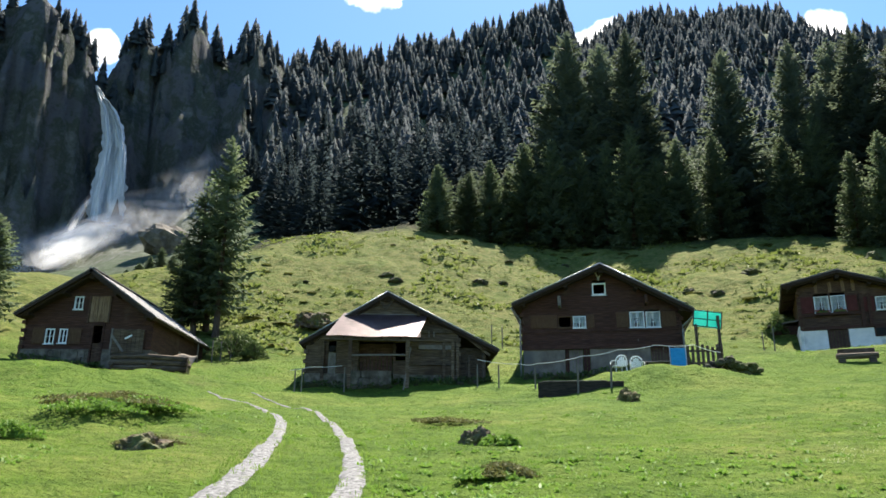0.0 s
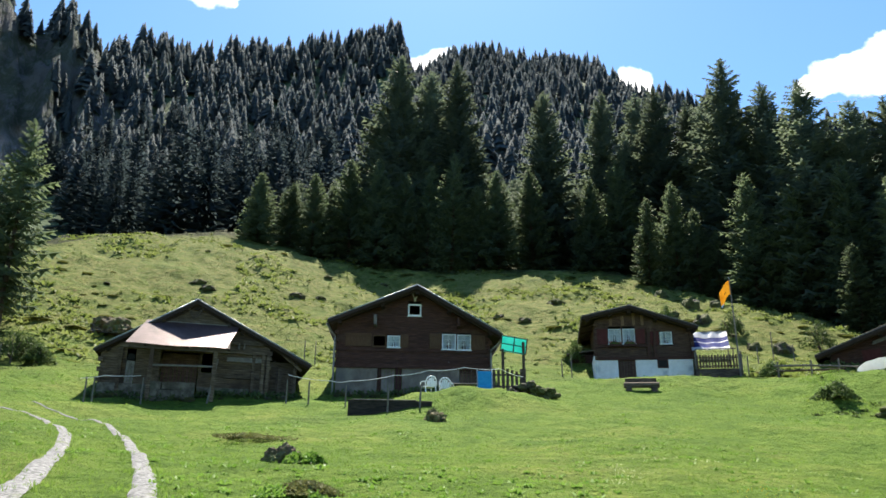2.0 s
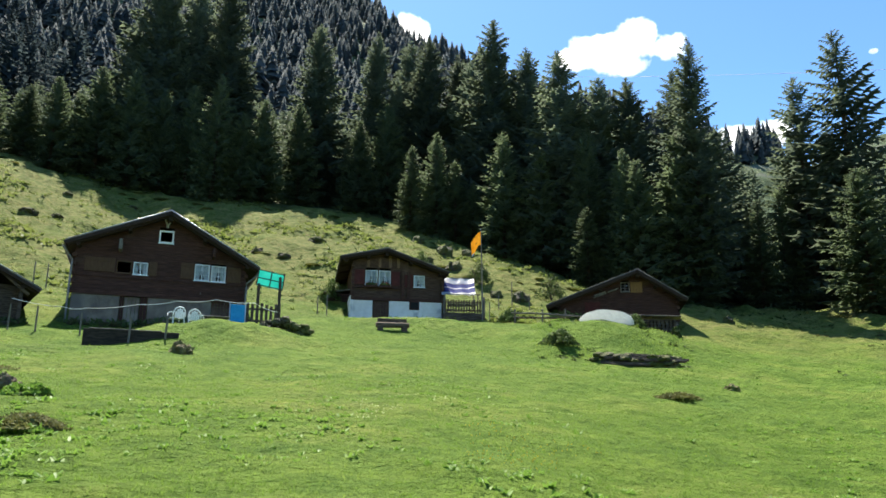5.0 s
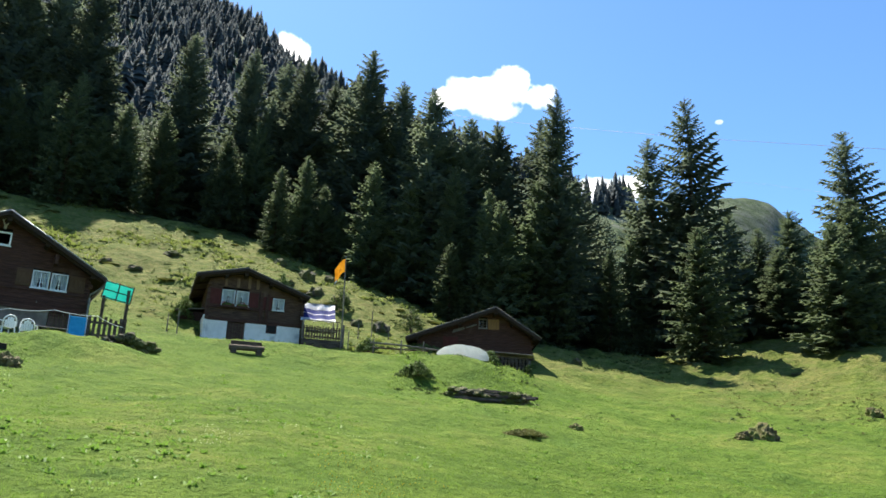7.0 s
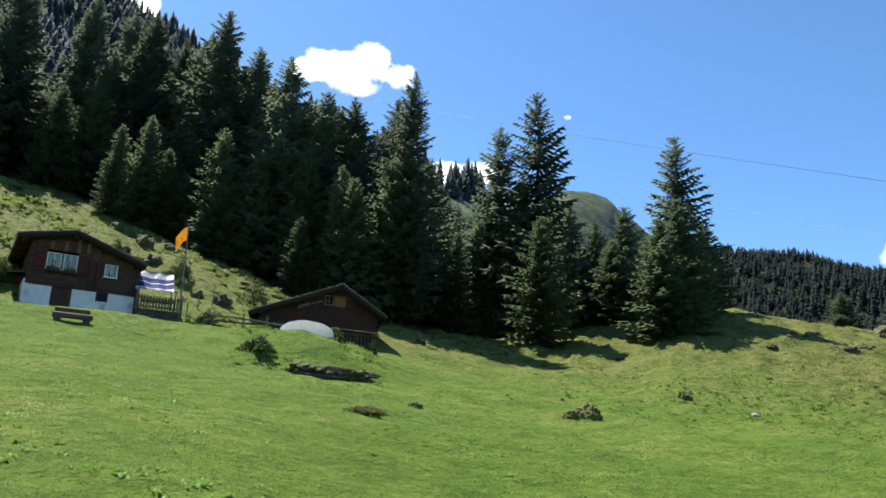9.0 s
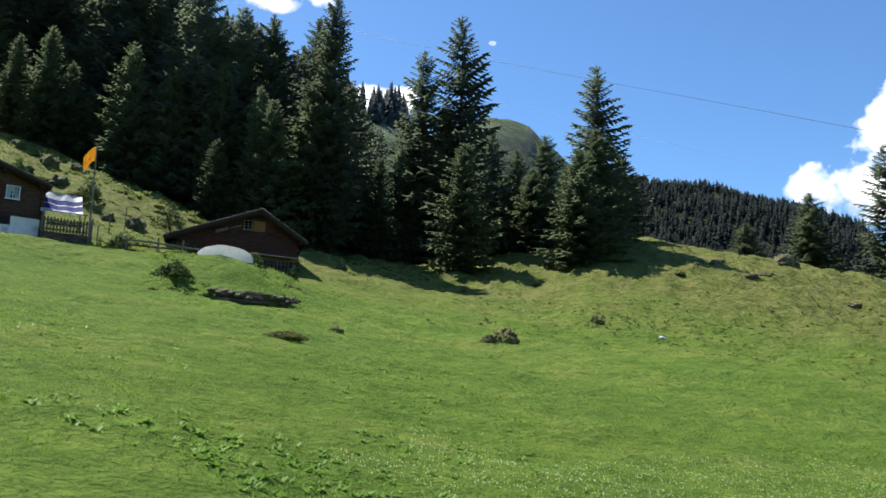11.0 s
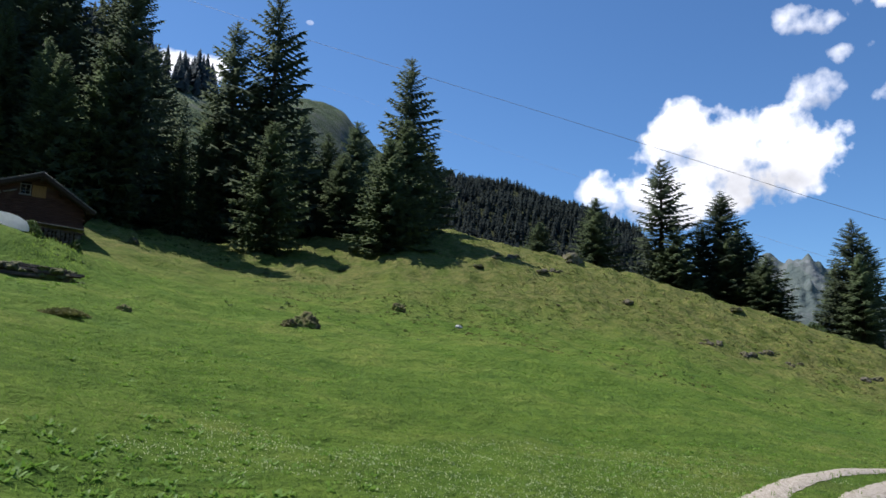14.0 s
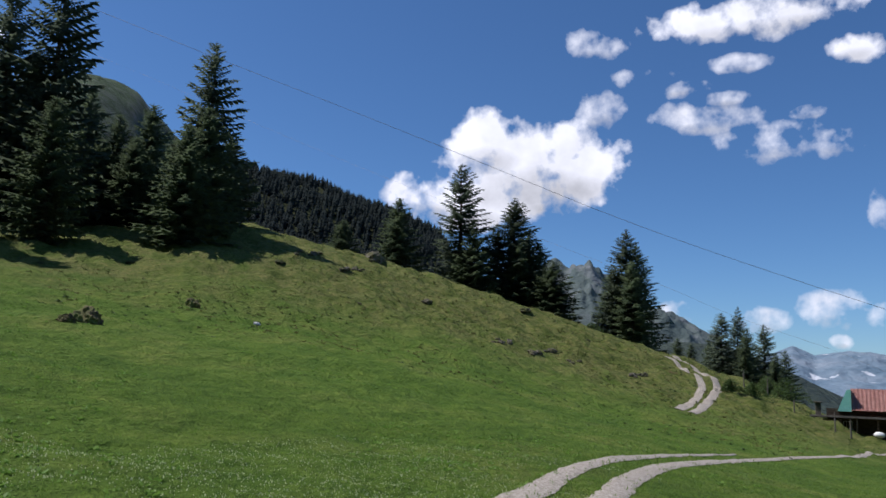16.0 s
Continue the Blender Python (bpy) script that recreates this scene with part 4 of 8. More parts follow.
def wheel_track(name, sights, width, label, fade=0.0, lift=0.055, cover="gravel"):
    """A strip of gravel on the ground; its course is given as azimuth and distance."""
    pts = [Vector((*polar(a, d), 0)) for a, d in sights]
    line = spline(pts, 0.12)
    TRACK_LINES.append(np.array([(q.x, q.y) for q in line[::3]]))
    cols = 6
    X, Y = [], []
    for i, p in enumerate(line):
        q = line[min(i + 1, len(line) - 1)] - line[max(i - 1, 0)]
        side = Vector((q.y, -q.x, 0)).normalized()
        s = i / len(line)
        w = width * (1 - fade * s)
        for c in range(cols + 1):
            u = c / cols * 2 - 1
            jag = 1 + (0.14 * noise.noise(Vector((p.x * 1.6, p.y * 1.6, u * 4))) + 0.12 * noise.noise(Vector((p.x * 7, p.y * 7, u * 9)))) * (abs(u) > 0.9)
            v = p + side * (u * w / 2 * jag)
            X.append(v.x)
            Y.append(v.y)
    X, Y = np.array(X), np.array(Y)
    U = np.tile(np.linspace(-1, 1, cols + 1), len(line))
    Zt = sheet_z(X, Y) + lift * (0.45 - 0.45 * np.abs(U) ** 4) + 0.012 + 0.012 * vnoise(X * 7, Y * 7, 2.0)
    me = grid_mesh(name, X, Y, Zt, len(line), cols + 1, M[cover], False)
    if me.polygons[0].normal.z < 0:
        me.flip_normals()
    return tagged(new(name, me), label, "track", kind="structure")


wheel_track("road_track_left", [(-30, 6.0), (-21, 8.2), (-16.3, 10.0), (-14.1, 11.9), (-12.4, 15.6), (-11.8, 19.5), (-12.0, 22.2), (-13.2, 25.8), (-14.2, 27.9), (-15.8, 29.8), (-17.0, 32.0)], 0.46, "pale pebbly wheel track curving through the pasture", 0.78, 0.04, "pebbles")
wheel_track("road_track_right", [(-10, 7.0), (-6.9, 10.0), (-6.5, 12.4), (-6.9, 15.6), (-7.6, 19.4), (-8.9, 23.6), (-10.1, 26.6), (-12.2, 29.4), (-14.0, 31.8)], 0.42, "pale pebbly wheel track curving through the pasture", 0.85, 0.04, "pebbles")
wheel_track("road_lane_near", [(88, 8.6), (93, 10.0), (97.5, 12.6), (99.3, 15.0), (101.1, 17.3), (103.2, 19.9), (105.6, 23.4), (107.8, 27.6), (109.7, 31.7), (111.2, 35.0)], 0.62, "gravel lane leading to the farm", 0.75)
wheel_track("road_lane_inner", [(96, 8.6), (100.6, 11.2), (103.0, 13.5), (103.9, 15.6), (105.2, 18.3), (106.4, 20.8), (108.2, 24.3), (110.4, 29.4), (112.2, 34.0), (114.7, 39.2), (116.7, 43.2), (118.7, 49.0), (120.2, 55.0), (126, 76)], 0.56, "gravel lane leading to the farm", 0.6)
wheel_track("road_bend_left", [(107.5, 50.4), (107.9, 52.1), (108.4, 54.2), (108.9, 58.4), (109.15, 62.4), (108.9, 66.2), (108.0, 70.0), (106.6, 74)], 0.6, "pale gravel track bending over the brow", 0.1, 0.07)
wheel_track("road_bend_right", [(108.4, 50.2), (108.85, 51.9), (109.3, 54.4), (109.9, 59.6), (110.15, 64.0), (109.9, 67.6), (108.8, 72.0), (107.2, 76)], 0.6, "pale gravel track bending over the brow", 0.0, 0.09)

# ---- spruces ----
def spruce_crown(rng, h, spread, low, gap, twigs, thin=0.0, broad=1.0, taper=0.8):
    """Drooping boughs in whorls, each a spine with hanging side twigs, as verts and triangles."""
    verts, faces = [], []

    def tri(a, b, c):
        k = len(verts)
        verts.extend((a, b, c))
        faces.append((k, k + 1, k + 2))

    z = low
    turn = rng.random() * 6
    lop = [rng.uniform(0.82, 1.12) for _ in range(8)]
    while z < h - 0.25:
        f = (z - low) / (h - low)
        reach = spread * min((1 - f) ** taper, (1 - f) * 2.3) * (0.8 + 0.2 * min(1, f * 6)) + 0.14
        count = 5 if f > 0.9 else (6 if f > 0.55 else 7)
        turn += 0.9 + rng.random() * 0.5
        for k in range(count):
            if rng.random() < thin:
                continue
            th = turn + 2 * pi * k / count + rng.uniform(-0.25, 0.25)
            L = reach * rng.uniform(0.7, 1.16) * lop[int(th / (2 * pi) * 8) % 8]
            rise = 0.55 * f - 0.28 * (1 - f) + rng.uniform(-0.1, 0.1)
            out = Vector((cos(th), sin(th), 0))
            side = Vector((-sin(th), cos(th), 0))
            base = Vector((0, 0, z + rng.uniform(-0.5, 0.5) * gap))
            spine = []
            for i in range(twigs + 1):
                s = i / twigs
                spine.append(base + out * (L * s) + Vector((0, 0, L * (rise * s - 0.34 * s * (1 - s) * (1 - f)))))
            for i in range(1, twigs + 1):
                s = i / twigs
                p, q = spine[i - 1], spine[i]
                w = L * 0.46 * broad * (1 - 0.72 * s) * rng.uniform(0.75, 1.2) + 0.07
                for sg in (-1, 1):
                    tip = q + side * (sg * w) + out * (w * 0.35) - Vector((0, 0, w * rng.uniform(0.25, 0.6)))
                    tri(p, q, tip)
                drop = L * 0.16 * rng.uniform(0.6, 1.3) * (1 - f * 0.6)
                tri(p, q, (p + q) / 2 - Vector((0, 0, drop)) + side * rng.uniform(-0.1, 0.1))
            e = spine[-1]
            tri(spine[-2] + side * 0.1 * L, spine[-2] - side * 0.1 * L, e + out * 0.14 * L + Vector((0, 0, 0.03 * L)))
        z += gap * (0.75 + 0.5 * (1 - f)) * rng.uniform(0.85, 1.15)
    for k in range(5):
        th = k * 1.257
        tri(Vector((0.05 * cos(th), 0.05 * sin(th), h - 0.75)), Vector((0.05 * cos(th + 2), 0.05 * sin(th + 2), h - 0.75)), Vector((0, 0, h + 0.15)))
    return verts, faces


def make_spruce(seed, h, spread, low, gap, twigs, m, label, group, thin=0.0, needles="needles", taper=0.8):
    rng = random.Random(seed)
    ob = thing("spruce", m, label, "tree", group)
    bm = bmesh.new()
    n = 7
    pts = [(0.012 * h * (rng.random() - 0.5) * (i / n), 0.012 * h * (rng.random() - 0.5) * (i / n), -0.6 + (h + 0.4) * i / n) for i in range(n + 1)]
    add_tube(bm, pts, [0.016 * h * (1.25 if i == 0 else 1 - i / n) + 0.012 for i in range(n + 1)], 8)
    part("trunk", bm, M["bark"], ob, smooth=True)
    v, f = spruce_crown(rng, h, spread, low, gap, twigs, thin, 1.0, taper)
    mesh_part("crown", mesh_from("crown", v, f, M[needles]), ob)
    return ob


GROUP = "spruces of the wood"
HIDE = pose(0, 0, -500)
LABELS = {
    "tall": "tall dark green spruce with drooping boughs",
    "open": "old spruce with sparse ragged boughs",
    "young": "young bushy green spruce at the edge of the wood",
    "ragged": "slender spruce with gaps between its ragged boughs",
    "full": "dense dark spruce with boughs down to the ground",
}
KINDS = {}
SPRUCE_SPECS = [("tall", 1, 26, 4.4, 1.6, 0.44, 6, 0.08, "needles", 0.62), ("tall", 2, 26, 3.9, 2.6, 0.44, 6, 0.12, "needles", 0.58),
                ("tall", 9, 26, 4.8, 2.0, 0.46, 6, 0.1, "needles", 0.66),
                ("open", 3, 24, 4.6, 2.4, 0.6, 6, 0.16, "needles", 0.62), ("open", 4, 24, 4.1, 1.2, 0.58, 6, 0.18, "needles", 0.58),
                ("young", 5, 12, 2.9, 0.4, 0.3, 5, 0.05, "young_needles", 0.74), ("young", 6, 12, 2.5, 0.3, 0.3, 5, 0.08, "young_needles", 0.7),
                ("full", 7, 17, 3.8, 0.5, 0.37, 5, 0.05, "young_needles", 0.72), ("ragged", 12, 14, 2.6, 2.4, 0.42, 5, 0.14, "young_needles", 0.55), ("ragged", 13, 14, 2.3, 2.0, 0.44, 5, 0.18, "young_needles", 0.6),
                ("full", 8, 17, 3.3, 0.6, 0.37, 5, 0.07, "young_needles", 0.68)]


def spruce(kind, az, d, height, pick=None):
    """A spruce of one of the grown kinds, scaled to its height, with its foot in the ground."""
    if kind not in KINDS:
        KINDS[kind] = [list(s) + [None] for s in SPRUCE_SPECS if s[0] == kind]
    forms = KINDS[kind]
    rng = random.Random(int(az * 97 + d * 13))
    s = forms[(pick if pick is not None else rng.randrange(len(forms))) % len(forms)]
    p = spot(az, d, -0.1)
    turn = pose(p.x, p.y, p.z, rng.uniform(-1.5, 1.5), rng.uniform(-1.5, 1.5), rng.uniform(0, 360))
    k = height / s[2]
    if s[-1] is None:
        s[-1] = make_spruce(s[1], s[2], s[3], s[4], s[5], s[6], turn, LABELS[kind], GROUP, s[7], s[8], s[9])
        ob = s[-1]
    else:
        ob = copy_thing(s[-1], turn)
    wide = k ** 0.5 * rng.uniform(0.92, 1.1) if k < 1 else k ** 0.8
    ob.scale = (wide, wide, k)
    return ob


def spruce_to(kind, az, tip, d, pick=None, stout=1.0):
    """A spruce at azimuth and distance whose top stands at the elevation tip; stout widens its crown."""
    p = spot(az, d)
    ob = spruce(kind, az, d, EYE + d * tan(radians(tip)) - p.z, pick)
    ob.scale = (ob.scale[0] * stout, ob.scale[1] * stout, ob.scale[2])
    return ob


# the edge of the wood, from the brow to the small barn: azimuth, elevation of the top, metres behind the edge
EDGE = [(-0.6, 23.4, 1), (1.8, 22.9, 2), (3.6, 23.8, 1.5), (6.5, 25.0, 3), (8.6, 25.2, 2), (10.8, 24.2, 3), (12.6, 24.8, 5), (14.6, 25.8, 2), (18.3, 24.4, 4),
        (21.0, 24.5, 5), (25.6, 23.5, 3), (28.0, 24.7, 6), (37.1, 22.8, 2), (40.1, 21.5, 5), (43.6, 22.5, 6), (46.3, 21.2, 5), (47.6, 20.2, 4), (49.9, 21.6, 5), (5.1, 23.0, 4), (16.6, 23.4, 3)]
YOUNG = [(29.7, 21.7, -5), (31.8, 22.7, -1), (33.3, 20.7, 0), (43.4, 16.9, 1), (51.4, 17.2, 3), (55.5, 16.6, 2), (57.0, 17.4, 4), (34.6, 19.0, 2)]
TALL = [(9.8, 32.8, 14), (8.3, 28.4, 16), (12.5, 31.7, 18), (11.2, 29.4, 15), (15.1, 32.3, 13), (14.0, 29.6, 18), (16.3, 27.6, 16), (22.0, 30.0, 14), (26.8, 29.7, 14), (29.6, 29.3, 17), (31.3, 29.4, 12), (30.4, 27.0, 13),
        (33.6, 28.2, 15), (36.0, 30.6, 11), (34.8, 28.0, 14), (38.9, 28.8, 13), (41.7, 28.3, 9), (43.0, 25.6, 12), (44.6, 26.3, 12), (47.1, 26.1, 13), (50.6, 26.0, 12), (53.2, 22.0, 14), (28.3, 26.6, 12), (37.5, 27.0, 15), (40.2, 26.2, 14)]


def edge_d(az):
    return float(round_about(np.array([az]), LAND_AZ, BROW_D)[0])


for a, tip, b in EDGE:
    spruce_to("full", a, tip, edge_d(a) + b)
for a, tip, b in YOUNG:
    spruce_to("young", a, tip, edge_d(a) + b)
for a, tip, b in TALL:
    spruce_to("tall", a, tip, edge_d(a) + b, None, 1.18)
spruce_to("tall", 51.7, 28.0, 68, 1)
# the group on the open slope beyond the small barn
for kind, a, tip, d in [("open", 62.0, 26.8, 76), ("open", 59.0, 24.4, 78), ("full", 62.2, 17.9, 64), ("open", 72.4, 23.2, 72), ("full", 72.3, 18.9, 68),
                        ("full", 68.4, 18.5, 82), ("full", 66.3, 17.4, 84), ("full", 64.4, 18.6, 86), ("full", 57.9, 19.4, 80), ("tall", 60.6, 21.2, 84),
                        ("full", 74.0, 17.0, 78), ("full", 70.0, 16.2, 92), ("full", 71.2, 17.4, 64.5), ("full", 65.2, 15.6, 82), ("full", 67.4, 16.0, 79)]:
    spruce_to(kind, a, tip, d, None, 1.3 if kind == "full" else 1.12)
# behind the brow on the far side
for kind, a, tip, d in [("full", 86.8, 13.3, 104), ("full", 82.7, 11.5, 112), ("open", 91.6, 16.0, 104), ("young", 92.8, 11.1, 100), ("full", 94.3, 11.6, 106),
                        ("tall", 95.6, 13.6, 104), ("full", 96.6, 11.4, 108), ("full", 97.6, 10.3, 104), ("full", 98.7, 8.9, 100), ("tall", 104.0, 11.3, 104), ("full", 105.0, 10.2, 107), ("full", 103.0, 8.4, 106),
                        ("young", 107.6, 3.4, 150), ("tall", 110.5, 5.2, 150), ("tall", 111.4, 5.6, 155), ("full", 112.3, 4.2, 148), ("tall", 113.2, 4.4, 152), ("full", 114.6, 2.7, 160), ("full", 109.6, 3.2, 160), ("full", 113.9, 2.4, 145), ("full", 96.0, 10.2, 102), ("full", 104.5, 9.0, 101), ("full", 92.2, 9.6, 101), ("young", 108.4, 3.0, 140), ("young", 112.0, 3.6, 142)]:
    spruce_to(kind, a, tip, d, None, 1.5 if d < 115 else 1.25)
# beside the left-hand barn
spruce_to("ragged", -16.9, 24.4, 49, 0)
spruce_to("ragged", -18.5, 20.8, 50, 1)
spruce_to("ragged", -17.6, 21.6, 51, 1)
spruce_to("ragged", -19.3, 17.2, 50.5, 0)
spruce_to("ragged", -31.6, 16.8, 50, 0)
for a, tip, d in [(-22.6, 14.6, 118), (-21.9, 15.2, 122), (-21.2, 15.9, 120), (-20.4, 15.4, 124), (-23.4, 14.1, 125)]:
    spruce_to("young", a, tip, d)

# ---- the wood on the mountain, past counting ----
def far_tree(rng, boughs, broad=1.0):
    """A slender spruce of single drooping boughs wound up its stem, one unit high: verts and quads."""
    v, f = [], []
    lop = [rng.uniform(0.75, 1.2) for _ in range(7)]
    th = rng.random() * 6
    for k in range(boughs):
        q = (k + rng.uniform(-0.4, 0.4)) / boughs
        q = min(max(q, 0.0), 0.97)
        th += 2.399 + rng.uniform(-0.35, 0.35)
        z = 0.06 + 0.92 * q
        r = (0.2 * (1 - q) ** 0.75 + 0.014) * rng.uniform(0.75, 1.25) * lop[int(th * 1.11) % 7]
        w = broad * r * rng.uniform(0.45, 0.75) * (26 / boughs) ** 0.35
        c, s = cos(th), sin(th)
        drop = r * rng.uniform(0.25, 0.75)
        i = len(v)
        v += [(0, 0, min(z + 0.5 * r + 0.05, 1.03)), (0.55 * r * c + w * s, 0.55 * r * s - w * c, z - 0.5 * drop), (r * c, r * s, z - drop), (0.55 * r * c - w * s, 0.55 * r * s + w * c, z - 0.5 * drop)]
        f.append((i, i + 1, i + 2, i + 3))
    return np.array(v), np.array(f)


def scatter_wood(name, places, heights, forms, seed, label, material="hazed_far_needles", round_off=True):
    """Crowns past counting in one mesh; round_off shades each as one soft cone."""
    rng = np.random.default_rng(seed)
    allv, allf, alln, base = [], [], [], 0
    pick = rng.integers(0, len(forms), len(places))
    for k, (v, f) in enumerate(forms):
        sel = np.where(pick == k)[0]
        if not len(sel):
            continue
        th = rng.uniform(0, 2 * pi, len(sel))
        h = heights[sel]
        w = h * rng.uniform(0.8, 1.25, len(sel))
        c, s = np.cos(th), np.sin(th)
        X = v[None, :, 0] * c[:, None] - v[None, :, 1] * s[:, None]
        Y = v[None, :, 0] * s[:, None] + v[None, :, 1] * c[:, None]
        P = np.stack([X * w[:, None] + places[sel, 0:1], Y * w[:, None] + places[sel, 1:2], v[None, :, 2] * h[:, None] + places[sel, 2:3] - 0.4], -1)
        F = f[None] + (np.arange(len(sel)) * len(v))[:, None, None] + base
        allv.append(P.reshape(-1, 3))
        allf.append(F.reshape(-1, f.shape[1]))
        base += P.shape[0] * P.shape[1]
        if round_off:
            up = np.full(X.shape, 0.05)
            nrm = np.stack([X, Y, up], -1)
            alln.append((nrm / np.linalg.norm(nrm, axis=-1, keepdims=True)).reshape(-1, 3))
    V, F = np.concatenate(allv), np.concatenate(allf)
    me = bpy.data.meshes.new(name)
    me.vertices.add(len(V))
    me.vertices.foreach_set("co", V.reshape(-1).astype(np.float32))
    me.loops.add(F.size)
    me.loops.foreach_set("vertex_index", F.reshape(-1).astype(np.int32))
    me.polygons.add(len(F))
    me.polygons.foreach_set("loop_start", (np.arange(len(F)) * F.shape[1]).astype(np.int32))
    me.update(calc_edges=True)
    if round_off:
        me.polygons.foreach_set("use_smooth", np.ones(len(F), bool))
        me.normals_split_custom_set_from_vertices(np.concatenate(alln).tolist())
    me.materials.append(M[material])
    return tagged(new(name, me), label, "forest", kind="stuff")


# the blue haze of distance is put into the base colour of these needles
M["hazed_far_needles"] = shader("hazed_far_spruce", [(0.07, 0.09, 0.1), (0.092, 0.114, 0.122), (0.112, 0.134, 0.136)], 0.09, detail=8, rough=0.8, bump=0, translucent=0.5)
M["hazed_gully_needles"] = shader("hazed_gully_spruce", [(0.0427, 0.0604, 0.0669), (0.0577, 0.0802, 0.0836), (0.0714, 0.096, 0.095)], 0.3, detail=6, rough=0.75, bump=0, translucent=0.5)
wood_rng = np.random.default_rng(11)
TINY = [far_tree(random.Random(70 + s), 22, 1.3) for s in range(5)]


def middle_tree(seed, taper):
    """A lighter spruce with whole boughs, one unit high."""
    v, f = spruce_crown(random.Random(seed), 20.0, 4.0, 1.0, 0.8, 3, 0.06, 1.2, taper)
    return np.array([tuple(q) for q in v]) / 20.0, np.array(f)


def slope_tree(seed, taper):
    """A spruce with fewer boughs, one unit high."""
    v, f = spruce_crown(random.Random(seed), 20.0, 3.9, 1.0, 0.95, 2, 0.06, 1.2, taper)
    return np.array([tuple(q) for q in v]) / 20.0, np.array(f)


MIDDLE = [middle_tree(90 + s, 0.6 + 0.05 * s) for s in range(5)]
SLOPE = [slope_tree(170 + s, 0.62 + 0.05 * (s % 4)) for s in range(6)]
FORMS = [far_tree(random.Random(190 + s), 64, 1.25) for s in range(8)]


def grow(n, az0, az1, d0, d1, h0, h1, forms, seed, keep, name, label, material="hazed_far_needles", cap=None):
    """Trees strewn over a sector; cap bounds the elevation of their tops."""
    a = wood_rng.uniform(az0, az1, n)
    d = np.sqrt(wood_rng.uniform(d0 * d0, d1 * d1, n))
    x, y = d * np.sin(np.radians(a)), d * np.cos(np.radians(a))
    ok = keep(a, d, x, y)
    x, y, a, d = x[ok], y[ok], a[ok], d[ok]
    z = ground(x, y)
    h = wood_rng.uniform(h0, h1, len(x)) * (0.75 + 0.5 * wood_rng.random(len(x)))
    if cap is not None:
        h = np.minimum(h, EYE + d * np.tan(np.radians(cap(a))) - z)
        ok = h > 6
        x, y, z, h = x[ok], y[ok], z[ok], h[ok]
    return scatter_wood(name, np.stack([x, y, z], -1), h, forms, seed, label, material, forms is not MIDDLE)


def brow_at(a):
    return round_about(a, LAND_AZ, BROW_D)


# how high the closed canopy of the lower wood stands, by direction
CANOPY_AZ = [-3, -1, 1.4, 5.6, 7.6, 10, 13, 15, 16.5, 17.8, 19.6, 21.9, 23.8, 25, 26.7, 28.5, 31, 36, 39, 41.7, 43.3, 44.8, 47.2, 48.8, 52, 56, 70]
CANOPY_EL = [21, 22, 23, 24, 25.5, 29, 29, 29, 26, 24, 24, 25.5, 24, 24, 26.5, 25.5, 26.5, 28, 27, 26.5, 24.5, 25, 24.5, 21, 22, 20, 15]
grow(400, -1.5, 56, 80, 150, 15, 24, MIDDLE, 1, lambda a, d, x, y: (d > brow_at(a) + 11) & (d < brow_at(a) + 48), "wood_lower", "dark spruce wood behind the edge of the pasture", "needles",
     lambda a: np.interp(a, CANOPY_AZ, CANOPY_EL) - 1.2 * wood_rng.random(len(a)))
grow(340, -17, 5, 105, 310, 13, 21, SLOPE, 4, lambda a, d, x, y: (d > brow_at(a) + 24) & ((a > -12.5) | (d > 160)) & (a > -16 + 0.02 * (310 - d)), "wood_gully", "spruces on the slope beside the gully", "hazed_gully_needles")
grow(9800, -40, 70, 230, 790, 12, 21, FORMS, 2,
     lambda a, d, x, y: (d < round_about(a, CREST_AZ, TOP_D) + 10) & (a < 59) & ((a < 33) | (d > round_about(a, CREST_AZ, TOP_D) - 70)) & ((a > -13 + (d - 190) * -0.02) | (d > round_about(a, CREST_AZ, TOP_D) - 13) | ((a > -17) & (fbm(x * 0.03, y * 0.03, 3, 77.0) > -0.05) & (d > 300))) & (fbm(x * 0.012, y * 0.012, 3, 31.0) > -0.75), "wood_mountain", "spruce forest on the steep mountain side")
# a little blue haze is mixed into the ridge trees' base colour too
M["hazed_ridge_needles"] = shader("hazed_ridge_spruce", [(0.0275, 0.0367, 0.0379), (0.0379, 0.049, 0.0459), (0.049, 0.0612, 0.0539)], 0.05, detail=8, rough=0.9, bump=0, translucent=0.5)
grow(4300, 71, 97, 560, 1160, 11, 17, TINY, 3, lambda a, d, x, y: d < round_about(a, CREST_AZ, TOP_D) + 30, "wood_far_ridge", "dark spruce forest on the far ridge", "hazed_ridge_needles")

